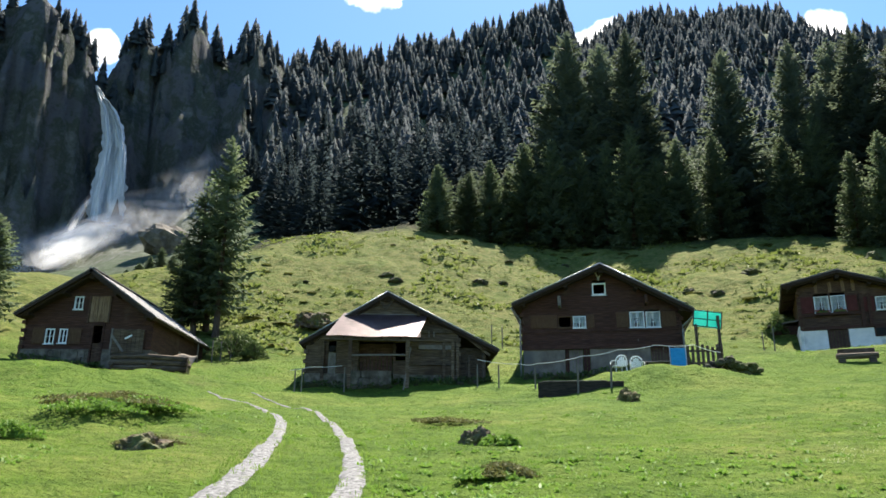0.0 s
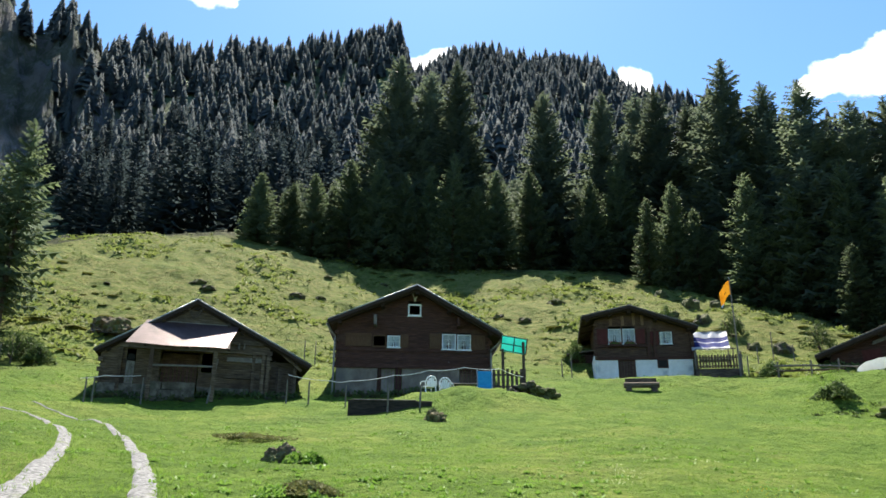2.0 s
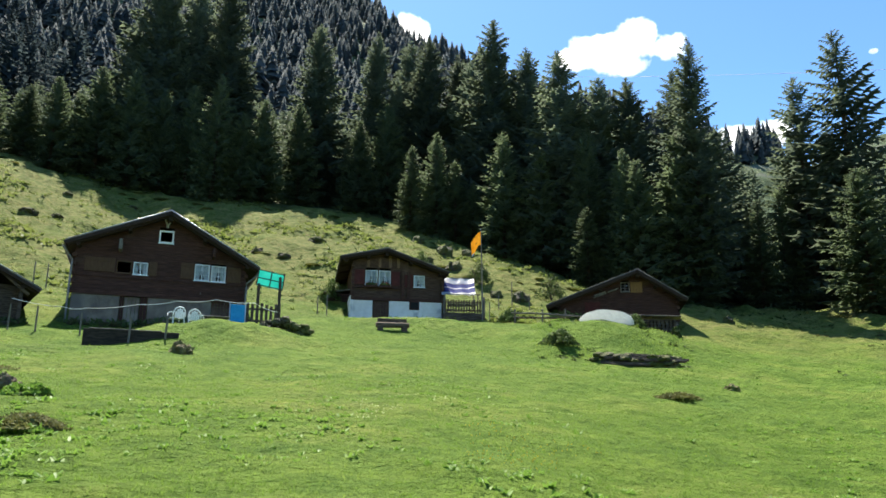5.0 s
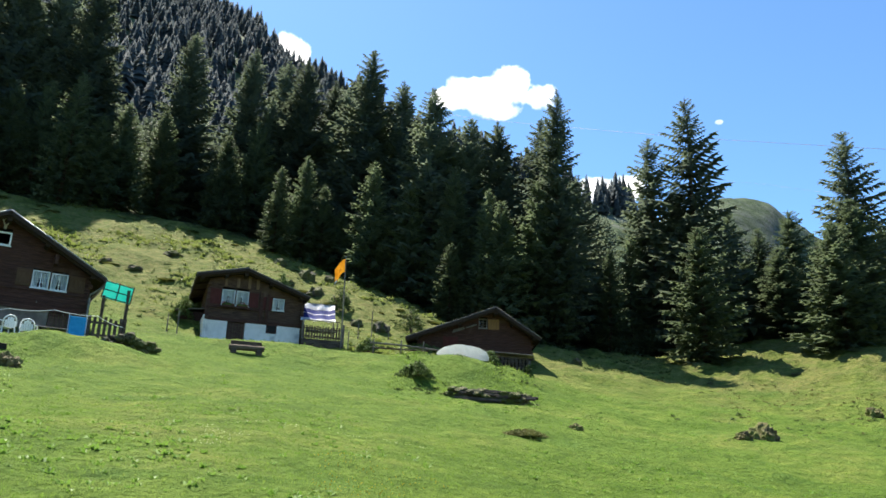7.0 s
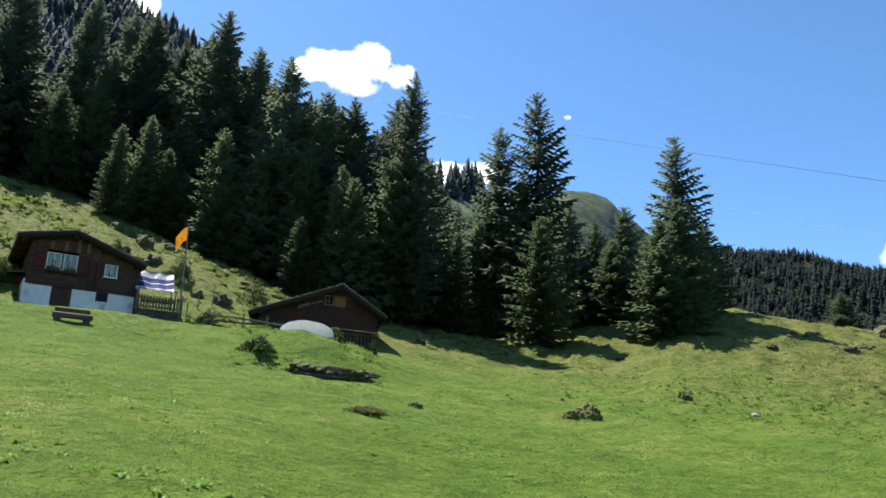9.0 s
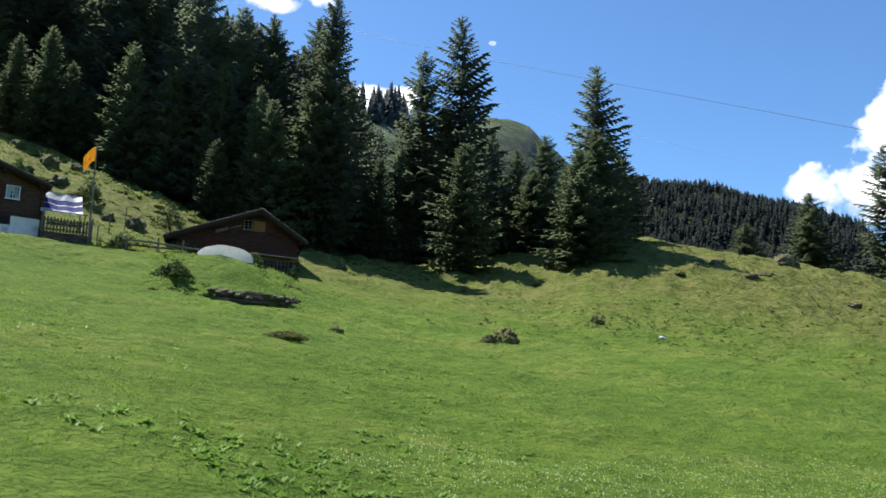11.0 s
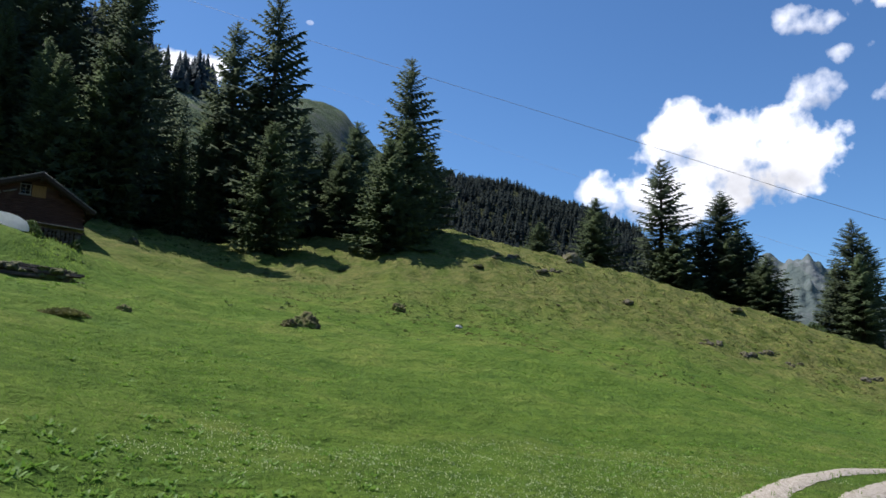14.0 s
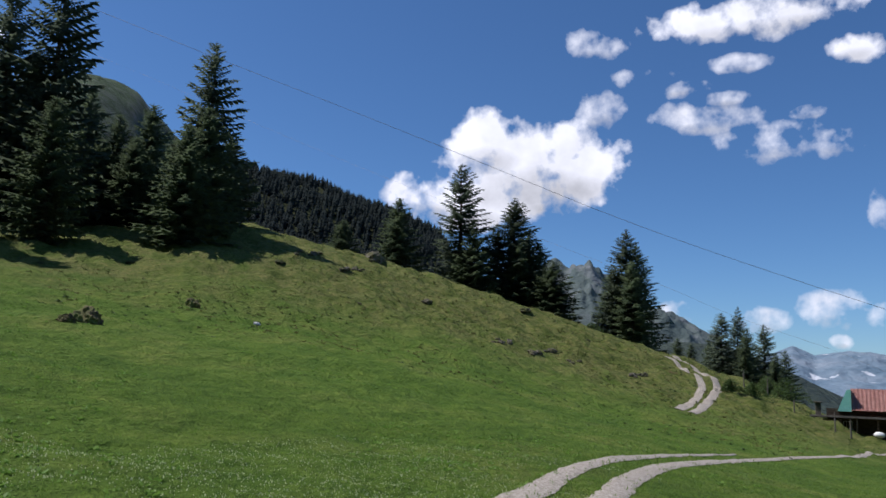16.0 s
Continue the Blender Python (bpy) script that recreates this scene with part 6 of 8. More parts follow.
boarded(big, "store_door", 2.17, 3.33, -0.5, 1.17, 0.06, "brown_boards", 8, "dark brown plank store door", 9)
part("bracket", box(-2.2, -2.05, -0.7, -0.02, 3.25, 3.75, 0.02), M["edge_wood"], big, "carved grey roof bracket")
part("bracket", box(2.0, 2.14, -0.7, -0.02, 3.25, 3.7, 0.02), M["dark_boards"], big)
skull = part("antlers", tube([(-0.16, -0.2, 4.58), (-0.15, -0.24, 4.78)], [0.05, 0.07], 7), M["bone"], big, "pair of bleached antlers on a skull")
for sg in (-1, 1):
    pts = [(-0.15 + sg * 0.04, -0.22, 4.75), (-0.15 + sg * 0.12, -0.3, 4.9), (-0.15 + sg * 0.2, -0.3, 5.05), (-0.15 + sg * 0.3, -0.24, 5.14)]
    part("antler", tube(pts, [0.03, 0.028, 0.022, 0.008], 6), M["bone"], skull)
    part("tine", tube([pts[1], (-0.15 + sg * 0.02, -0.32, 5.08)], [0.022, 0.006], 5), M["bone"], skull)
for xs, eave in ((-4.12, -4.5), (3.72, 4.3)):
    ze = P[0][1] if xs < 0 else P[2][1]
    g = part("downpipe", tube([(eave, -0.75, ze - 0.28), (xs, -0.2, ze - 0.75), (xs, -0.18, ze - 0.95), (xs, -0.18, -0.6)], 0.045, 8), M["zinc"], big, "grey zinc downpipe")
    bm = bmesh.new()
    a, b = [], []
    for k in range(9):
        th = pi + pi * k / 8
        a.append(bm.verts.new((eave + 0.07 * cos(th), -0.82, ze - 0.15 + 0.07 * sin(th))))
        b.append(bm.verts.new((eave + 0.07 * cos(th), 8.5, ze - 0.15 + 0.07 * sin(th))))
    for k in range(8):
        bm.faces.new([a[k], a[k + 1], b[k + 1], b[k]])
    bmesh.ops.solidify(bm, geom=bm.faces[:], thickness=0.008)
    part("gutter", bm, M["zinc"], big)
for x, z in ((1.6, 1.52), (1.45, 1.1), (2.75, 1.1), (3.4, 1.15)):
    part("wall_hook", tube([(x, -0.02, z), (x, -0.16, z + 0.04), (x, -0.2, z - 0.05)], 0.015, 5), M["edge_wood"], big)

# the small chalet with the white base
Z = 8.65
small = house("chalet", 28.5, 46, 22, Z, "small brown log chalet on a white rendered base with red shutters", "house")
P = rel([(-3.25, 12.2), (-0.45, 12.82), (3.38, 11.5)], Z)
holes = [(-1.69, -0.95, 2.0, 2.9), (-0.86, -0.14, 2.0, 2.9), (1.29, 1.98, 1.95, 2.68)]
shell(small, -2.45, 3.1, -1.0, 1.05, P, 7.0, "brown_boards", holes, 0.2, 41)
plinth(small, -2.42, 3.05, -1.5, 1.05, 7.0, "white_wall", [(-1.22, -0.2)], 0.3, -0.06)
part("buttress", box(-2.62, -2.4, -0.1, 5.5, -1.5, 1.3, 0.05), M["white_wall"], small, "flared white corner")
roof(small, P, -0.8, 7.4, 0.17, "shingle", 4, 16)
for h in holes:
    window(small, *h, cols=2, rows=3)
shutter(small, -2.4, -1.75, 1.98, 2.9, "red_shutter")
shutter(small, -0.1, 0.42, 1.98, 2.85, "red_shutter")
shutter(small, 0.72, 1.22, 1.9, 2.7, "red_shutter")
shutter(small, 2.05, 2.5, 1.95, 2.6, "brown_boards")
boarded(small, "cellar_door", -1.2, -0.22, -0.4, 1.08, 0.02, "brown_boards", 6, "dark brown plank cellar door", 12)
part("vent_frame", box(1.03, 1.65, -0.1, -0.05, 0.52, 1.04), M["dark_boards"], small)
# no hole is cut: a near-black block stands in for the vent's shade
part("vent_opening", box(1.1, 1.58, -0.11, -0.06, 0.58, 0.98), M["opening_shade"], small)
part("balcony_beam", box(-2.5, 0.75, -0.12, -0.02, 1.78, 1.92), M["dark_boards"], small)
for x in (-2.45, 0.62, 0.98, 3.1):
    part("corner_post", box(x - 0.09, x + 0.09, -0.13, 0.0, 1.05, 2.9 if x < 1 else 2.5), M["dark_boards"], small)
part("floor_beam", box(-2.5, 3.15, -0.1, 0.0, 1.02, 1.2), M["dark_boards"], small)
for x in (-1.6, -0.9, -0.25, 0.25):
    part("gable_board", box(x, x + 0.16, -0.05, 0.0, 3.1, 3.65 if abs(x) > 0.5 else 3.85), M["tan_boards"], small, "light wooden gable board")
for a, b in ((-1.68, -0.96), (-0.85, -0.15)):
    bx = part("flower_box", box(a, b, -0.28, -0.08, 1.8, 1.95, 0.01), M["dark_boards"], small, "window box of small flowers")
    rng = random.Random(int(a * 100))
    bm = bmesh.new()
    bmesh.ops.create_icosphere(bm, subdivisions=3, radius=1.0)
    for v in bm.verts:
        v.co *= 1 + 0.5 * noise.noise(v.co * 3 + Vector((a * 9, 0, 0)))
        v.co = Vector(((a + b) / 2 + v.co.x * (b - a) * 0.45, -0.18 + v.co.y * 0.1, 2.0 + v.co.z * 0.1))
    part("plants", bm, M["leaves"], bx)
    for k in range(12):
        c = Vector((rng.uniform(a, b), rng.uniform(-0.3, -0.2), rng.uniform(1.98, 2.12)))
        bm = bmesh.new()
        bmesh.ops.create_icosphere(bm, subdivisions=1, radius=0.03, matrix=Matrix.Translation(c))
        part("bloom", bm, M["lantern"], bx)
shed = thing("lean_to_shed", lowered(facing(24.6, 48.0, 18), 9.3), "small dark lean-to shed with a flat roof", "shed")
bm = bmesh.new()
add_planks(bm, -0.9, 0.7, -0.8, 1.15, 0, 0.1, 0.2, (), None, 51)
add_side_planks(bm, -0.85, 0.1, 0.1, 2.0, -0.8, 1.15, 0.2, 52)
add_side_planks(bm, 0.65, 0.1, 0.1, 2.0, -0.8, 1.3, 0.2, 53)
part("wall", bm, M["dark_boards"], shed)
part("roof", box(-1.1, 0.9, -0.2, 2.2, 0, 0.07, 0, Matrix.Translation((0, 0, 1.28)) @ Matrix.Rotation(radians(-8), 4, "Y")), M["edge_wood"], shed)

# the little barn below the spruces
Z = 8.5
hut = house("barn", 46, 50, 43, Z, "low dark timber barn with a wide grey shingle roof", "barn")
P = rel([(-5.01, 10.0), (0.8, 12.16), (3.81, 10.2)], Z)
holes = [(-0.27, 0.3, 2.35, 2.98)]
shell(hut, -4.25, 3.25, -0.8, 0.3, P, 6.5, "dark_boards", holes, 0.2, 61)
plinth(hut, -4.23, 3.23, -1.5, 0.32, 6.5, "stone")
roof(hut, P, -0.8, 7.0, 0.2, "shingle", 5, 18)
window(hut, *holes[0], cols=2, rows=3, curtain=False, frame_mat="edge_wood")
boarded(hut, "hatch", 0.36, 1.1, 2.28, 2.95, -0.05, "ochre_boards", 4, "closed ochre hatch", 14)
for x0, x1, z in ((-2.0, -1.2, 2.0), (-1.1, -0.4, 2.33), (-1.95, -1.25, 2.12)):
    part("stored_pole", tube([(x0, -0.12, z), (x1, -0.12, z + (x1 - x0) * 0.34)], 0.045, 6), M["edge_wood"], hut, "pole hung under the eaves")
boarded(hut, "red_door", -2.6, -1.6, 0.3, 1.7, -0.03, "red_shutter", 6, "dull red plank door", 15)

# ---- yard things ----
def upright(az, d, heading, lift=0.0):
    p = spot(az, d, lift)
    return pose(p.x, p.y, p.z, 0, 0, -heading)


# the water trough, a hollowed dark timber box with a pale rim
trough = thing("water_trough", upright(10.1, 30.2, 10, -0.17), "long dark timber water trough with a pale rim", "trough")
part("base_timber", box(-1.62, 1.62, -0.32, 0.36, -0.3, 0.12, 0.02), M["trough_timber"], trough)
part("front_board", box(-1.62, 1.62, -0.4, -0.32, -0.25, 0.5, 0.015), M["trough_timber"], trough)
part("back_board", box(-1.62, 1.62, 0.32, 0.4, -0.25, 0.52, 0.015), M["trough_timber"], trough)
for x in (-1.62, 1.54):
    part("end_board", box(x, x + 0.08, -0.32, 0.32, 0.1, 0.5, 0.01), M["trough_timber"], trough)
part("rim", box(-1.45, 1.0, -0.42, -0.3, 0.5, 0.535, 0.01), M["edge_wood"], trough)
part("water", box(-1.54, 1.54, -0.32, 0.32, 0.3, 0.4), M["black_metal"], trough, "dark still water")
for x, h, lean in ((-0.1, 0.95, 0.02), (1.12, 1.1, 0.05)):
    part("post", tube([(x, -0.52, -0.3), (x + lean, -0.5, h)], 0.04, 7), M["post"], trough)


def plastic_chair(m):
    c = thing("garden_chair", m, "white moulded plastic garden chair on the grass", "chair", "white garden chairs")
    bm = bmesh.new()
    bmesh.ops.create_grid(bm, x_segments=6, y_segments=6, size=0.24)
    for v in bm.verts:
        v.co.z = 0.44 - 0.03 * (1 - (v.co.x / 0.24) ** 2) + 0.02 * v.co.y
    bmesh.ops.solidify(bm, geom=bm.faces[:], thickness=0.025)
    part("seat", bm, M["plastic"], c, smooth=True)
    back = part("backrest", bmesh.new(), M["plastic"], c)
    arc = []
    for k in range(13):
        t = pi * k / 12
        arc.append((-0.26 * cos(t), 0.27 + 0.09 * sin(t), 0.46 + 0.4 * sin(t) ** 0.6))
    part("back_rim", tube(arc, 0.028, 6), M["plastic"], back, smooth=True)
    for k in range(5):
        x = -0.17 + k * 0.085
        part("back_slat", box(x - 0.037, x + 0.037, 0.27, 0.295, 0.43, 0.84 - 5 * x * x, 0.004, Matrix.Translation((0, -0.02, 0)) @ Matrix.Rotation(radians(-6), 4, "X")), M["plastic"], back)
    for sx in (-1, 1):
        part("armrest", tube([(sx * 0.26, 0.3, 0.62), (sx * 0.29, 0.05, 0.66), (sx * 0.28, -0.2, 0.64), (sx * 0.26, -0.24, 0.45)], 0.026, 6), M["plastic"], c, smooth=True)
        part("leg", tube([(sx * 0.24, -0.22, 0.45), (sx * 0.28, -0.27, -0.05)], [0.03, 0.022], 6), M["plastic"], c)
        part("leg", tube([(sx * 0.23, 0.24, 0.45), (sx * 0.27, 0.33, -0.05)], [0.03, 0.022], 6), M["plastic"], c)
    return c


chair = plastic_chair(upright(12.9, 33.6, 168, 0.08))
copy_thing(chair, upright(14.25, 33.7, 205, 0.06))

table = thing("garden_table", upright(15.75, 34.8, 12, -0.1), "small grey garden table with thin legs", "table")
part("tabletop", box(-0.62, 0.62, -0.35, 0.35, 0.68, 0.72, 0.01), M["edge_wood"], table)
for x, y in ((-0.5, -0.27), (0.5, -0.27), (-0.5, 0.27), (0.5, 0.27)):
    part("leg", tube([(x, y, -0.1), (x, y, 0.68)], 0.022, 6), M["black_metal"], table)

lounger = thing("folding_lounger", upright(17.15, 33.6, 10, 0.15), "blue fabric folding lounger standing upright", "lounger")
part("fabric", box(-0.3, 0.3, -0.02, 0.02, 0.08, 1.12, 0.01, Matrix.Rotation(radians(-9), 4, "X")), M["blue_cloth"], lounger)
for sx in (-1, 1):
    part("frame_side", tube([(sx * 0.33, 0.02, -0.05), (sx * 0.33, 0.19, 1.2)], 0.018, 6), M["tin"], lounger)
    part("leg", tube([(sx * 0.33, 0.1, 0.6), (sx * 0.35, 0.55, -0.05)], 0.018, 6), M["tin"], lounger)
    part("foot_tube", tube([(sx * 0.33, -0.35, -0.03), (sx * 0.33, 0.05, 0.35)], 0.018, 6), M["tin"], lounger)
part("seat_flap", box(-0.3, 0.3, -0.4, 0.0, 0.28, 0.31, 0.01, Matrix.Rotation(radians(18), 4, "X")), M["blue_cloth"], lounger)

# the turquoise wind screen on its posts, beside the picket fence
screen = thing("wind_screen", upright(19.4, 35.6, 12, 0.0), "turquoise plastic sheet on a dark wooden frame", "wind screen")
tilt = Matrix.Translation((-0.08, 0.0, 2.22)) @ Matrix.Rotation(radians(9), 4, "Y") @ Matrix.Rotation(radians(-18), 4, "X")
part("sheet", box(-0.62, 0.62, -0.01, 0.01, 0, 0.86, 0.0, tilt), M["turquoise"], screen)
for x in (-0.6, 0.0, 0.6):
    part("upright_bar", box(x - 0.025, x + 0.025, -0.05, -0.015, -0.02, 0.88, 0, tilt), M["dark_boards"], screen)
for z in (0.02, 0.4, 0.82):
    part("cross_bar", box(-0.62, 0.62, -0.04, -0.016, z - 0.018, z + 0.018, 0, tilt), M["dark_boards"], screen)
for x in (-0.55, 0.42):
    part("post", tube([(x, 0.06, -0.5), (x, 0.06, 2.4 if x < 0 else 2.75)], 0.07, 7), M["old_timber"], screen)

picket = thing("picket_fence", upright(18.6, 35.2, 12, 0.0), "dark brown picket fence on a low log", "fence")
for k in range(8):
    x = -0.75 + k * 0.21
    part("picket", box(x, x + 0.12, -0.02, 0.02, 0.45 + 0.02 * (k % 3), 1.35 + 0.06 * ((k * 5) % 3), 0.008), M["old_timber"], picket)
for z in (0.62, 1.15):
    part("rail", box(-0.8, 0.95, 0.02, 0.07, z, z + 0.08), M["old_timber"], picket)
for x in (-0.78, 0.88):
    part("post", box(x, x + 0.12, 0.02, 0.14, -0.4, 1.5), M["old_timber"], picket)

wall = thing("dry_stone_wall", upright(20.6, 34.8, 8, 0.12), "low wall of dark rough stones beside the chalet", "stone wall")
rng = random.Random(77)
for k in range(46):
    bm = bmesh.new()
    bmesh.ops.create_icosphere(bm, subdivisions=2, radius=rng.uniform(0.13, 0.25))
    sd = rng.random() * 50
    for v in bm.verts:
        v.co *= 1 + 0.6 * noise.noise(v.co * 5 + Vector((sd, 0, 0)))
        v.co.z *= 0.75
    x = rng.uniform(-1.15, 1.15)
    bmesh.ops.translate(bm, vec=(x, rng.uniform(-0.3, 0.3), rng.uniform(0.0, 0.8) * (1 - abs(x) / 1.7)), verts=bm.verts[:])
    part("stone", bm, M["rock"], wall)

# the bench, a half log on stone feet
bench = thing("bench", upright(28.55, 38.2, 22, -0.12), "dark timber bench with a plank back in the grass", "bench")
part("seat", tube([(-0.84, 0, 0.36), (0.84, 0, 0.36)], 0.14, 9), M["grey_boards"], bench)
part("backrest", box(-0.74, 0.76, 0.3, 0.35, 0.5, 0.74, 0.01), M["old_timber"], bench)
for x in (-0.62, 0.6):
    part("foot", box(x - 0.14, x + 0.14, -0.16, 0.2, -0.2, 0.3, 0.03), M["old_timber"], bench)
    part("back_post", box(x - 0.05, x + 0.05, 0.35, 0.43, -0.2, 0.72), M["old_timber"], bench)

# flag pole
pole_at = spot(35.35, 46.0)
flag = thing("flag_pole", pose(pole_at.x, pole_at.y, pole_at.z, 0, 0, -35), "tall white pole with an orange flag hanging slack", "flag pole")
top = EYE + 46.0 * tan(radians(15.35)) - pole_at.z
part("pole", tube([(0, 0, -0.4), (-0.02, 0, top * 0.5), (-0.06, 0, top)], [0.05, 0.042, 0.03], 8), M["edge_wood"], flag)
part("finial", tube([(-0.06, 0, top), (-0.06, 0, top + 0.07)], [0.045, 0.02], 8), M["tin"], flag)


def flag_grid(x0, x1, z0, z1, lift):
    bm = bmesh.new()
    n = 14
    rows = []
    for j in range(n + 1):
        v = j / n
        row = []
        for i in range(n + 1):
            u = i / n
            x = -0.06 - u * 0.66 * (0.95 - 0.1 * v)
            z = top - 0.12 - 0.82 * v - u * (0.6 + 0.1 * v) + 0.1 * sin(u * 5)
            y = 0.13 * sin(u * 7 + v * 2.2) * u + lift
            row.append(bm.verts.new((x, y, z)))
        rows.append(row)
    for j in range(n):
        for i in range(n):
            if x0 <= i < x1 and z0 <= j < z1:
                bm.faces.new([rows[j][i], rows[j][i + 1], rows[j + 1][i + 1], rows[j + 1][i]])
    loose = [v for v in bm.verts if not v.link_faces]
    bmesh.ops.delete(bm, geom=loose, context="VERTS")
    return bm


cloth = part("flag", flag_grid(0, 14, 0, 14, 0.0), M["flag"], flag, smooth=True)
part("flag_mark", flag_grid(6, 8, 8, 9, -0.012), M["flag_black"], cloth, "dark printed mark", smooth=True)
part("flag_tip", flag_grid(11, 14, 12, 14, -0.012), M["white_paint"], cloth, "white corner", smooth=True)

# the terrace with the blue awning
deck = thing("terrace", upright(33.9, 46.6, 24, 0.0), "small raised terrace with a grey picket railing", "terrace")
part("deck", box(-1.35, 1.25, -0.6, 1.6, -0.3, 0.3, 0.02), M["old_timber"], deck)
for k in range(15):
    x = -1.25 + k * 0.165
    part("picket", box(x, x + 0.09, -0.62, -0.59, 0.32, 1.08 + 0.03 * (k % 2), 0.006), M["grey_boards"], deck)
for z in (0.42, 0.9):
    part("rail", box(-1.35, 1.25, -0.585, -0.53, z, z + 0.07), M["grey_boards"], deck)
for x in (-1.33, 1.15):
    part("post", box(x, x + 0.1, -0.6, -0.5, -0.4, 1.3), M["post"], deck)
part("table", box(-0.9, 0.9, 0.2, 1.0, 0.95, 1.0), M["edge_wood"], deck)
awning = thing("awning", upright(33.75, 46.6, 24, 0.0), "blue tarpaulin awning with a white border on poles", "awning")
tilt = Matrix.Translation((0, -0.5, 1.42)) @ Matrix.Rotation(radians(36), 4, "X")
bm = bmesh.new()
bmesh.ops.create_grid(bm, x_segments=16, y_segments=10, size=0.5)
for v in bm.verts:
    x, y = v.co.x, v.co.y
    v.co = tilt @ Vector((x * 2.1 - 0.25 * (0.5 - y), (y + 0.5) * 2.4, -0.14 * cos(x * pi) * cos(y * pi) + 0.03 * sin(x * 16)))
sheet = part("tarpaulin", bm, M["blue_tarp"], awning, smooth=True)
for y0, y1 in ((-0.06, 0.4), (1.1, 1.22), (1.75, 2.42)):
    bm = bmesh.new()
    bmesh.ops.create_grid(bm, x_segments=16, y_segments=2, size=0.5)
    for v in bm.verts:
        x, y = v.co.x, y0 + (v.co.y + 0.5) * (y1 - y0)
        yy = y / 2.4 - 0.5
        v.co = tilt @ Vector((x * 2.12 - 0.25 * (0.5 - yy), y, 0.012 - 0.14 * cos(x * pi) * cos(yy * pi) + 0.03 * sin(x * 16)))
    part("white_band", bm, M["white_tarp"], awning, smooth=True)
for x, y, z in ((-1.1, -0.5, 1.45), (0.95, -0.5, 1.45), (-0.95, 1.45, 2.85), (1.05, 1.45, 2.85)):
    part("pole", tube([(x, y, -0.2), (x, y, z)], 0.035, 6), M["edge_wood"], awning)
for y in (-0.5, 1.45):
    z = 1.44 if y < 0 else 2.85
    part("ridge_pole", tube([(-1.15, y, z), (1.1, y, z + 0.02)], 0.03, 6), M["edge_wood"], awning)

# the white sheeted hoop frame and the wood pile before the little barn
hoop = thing("covered_heap", upright(44.5, 42.8, 44, 0.05), "rounded heap under white plastic sheeting", "covered heap")
bm = bmesh.new()
nu, nv = 22, 12
rows = []
for i in range(nu + 1):
    th = pi * i / nu
    row = []
    for j in range(nv + 1):
        s = j / nv
        r = 0.74 + 0.12 * s
        x = -1.5 * cos(th) * (1.0 - 0.12 * s)
        z = r * 1.2 * sin(th) ** 0.75 * (1.0 if cos(th) > 0 else 0.96) + 0.05 * noise.noise(Vector((i * 0.6, j * 0.7, 3)))
        row.append(bm.verts.new((x + 0.05 * noise.noise(Vector((i, j * 0.5, 1))), s * 2.2 - 0.4, z - 0.12)))
    rows.append(row)
for i in range(nu):
    for j in range(nv):
        bm.faces.new([rows[i][j], rows[i + 1][j], rows[i + 1][j + 1], rows[i][j + 1]])
bm.faces.new([r[0] for r in rows][::-1])
part("sheeting", bm, M["white_tarp"], hoop)

pile = thing("wood_pile", upright(48.2, 44.0, 44, 0.22), "stacked firewood under a long pale plank", "wood pile")
rng = random.Random(31)
for k in range(40):
    x, z = -1.0 + (k % 10) * 0.21, 0.06 + 0.17 * (k // 10)
    part("log", tube([(x + rng.uniform(-0.04, 0.04), -0.3 + rng.uniform(-0.08, 0.08), z), (x, 0.6, z)], rng.uniform(0.075, 0.1), 7), M["old_timber"], pile)
part("cover_plank", box(-1.5, 1.25, -0.5, 0.7, 0, 0.05, 0.01, Matrix.Translation((0, 0, 0.8)) @ Matrix.Rotation(radians(3), 4, "Y")), M["edge_wood"], pile, "pale weathered cover planks")

rails = thing("log_rail", upright(39.6, 44.0, 38, 0.0), "long grey poles lying across short posts", "pole rail")
part("pole", tube([(-1.6, 0, 0.62), (0, 0.02, 0.58), (2.6, 0, 0.36)], [0.06, 0.055, 0.045], 7), M["post"], rails)
part("pole", tube([(-1.5, 0.1, 0.36), (1.8, 0.08, 0.3)], 0.055, 7), M["grey_boards"], rails)
for x in (-1.4, 0.2, 1.5):
    part("post", tube([(x, 0.05, -0.3), (x + 0.02, 0.05, 0.85)], 0.05, 6), M["post"], rails)

# the tumbled timber-and-stone ruin in the pasture
ruin = thing("ruined_wall", upright(46.6, 33.2, 43, -0.05), "tumbled low wall of grey stones and rotten timber", "ruin")
rng = random.Random(12)
for k in range(44):
    bm = bmesh.new()
    bmesh.ops.create_icosphere(bm, subdivisions=2, radius=rng.uniform(0.14, 0.27))
    sd = rng.random() * 90
    for v in bm.verts:
        v.co *= 1 + 0.45 * noise.noise(v.co * 5 + Vector((sd, sd, 0)))
        v.co.z *= 0.55
    x = rng.uniform(-1.85, 1.75)
    bmesh.ops.translate(bm, vec=(x, rng.uniform(-0.3, 0.35), rng.uniform(0.1, 0.46) - 0.05 * x), verts=bm.verts[:])
    part("stone", bm, M["rock"], ruin)
for k in range(7):
    x = rng.uniform(-1.6, 0.4)
    part("timber", tube([(x, -0.36 + 0.05 * k, 0.06 + 0.07 * k), (x + rng.uniform(1.2, 2.0), -0.34 + 0.04 * k, 0.02 + 0.06 * k)], rng.uniform(0.05, 0.09), 6), M["old_timber"], ruin)
part("earth_core", box(-1.75, 1.7, -0.2, 0.5, -0.4, 0.28, 0.12), M["earth"], ruin)


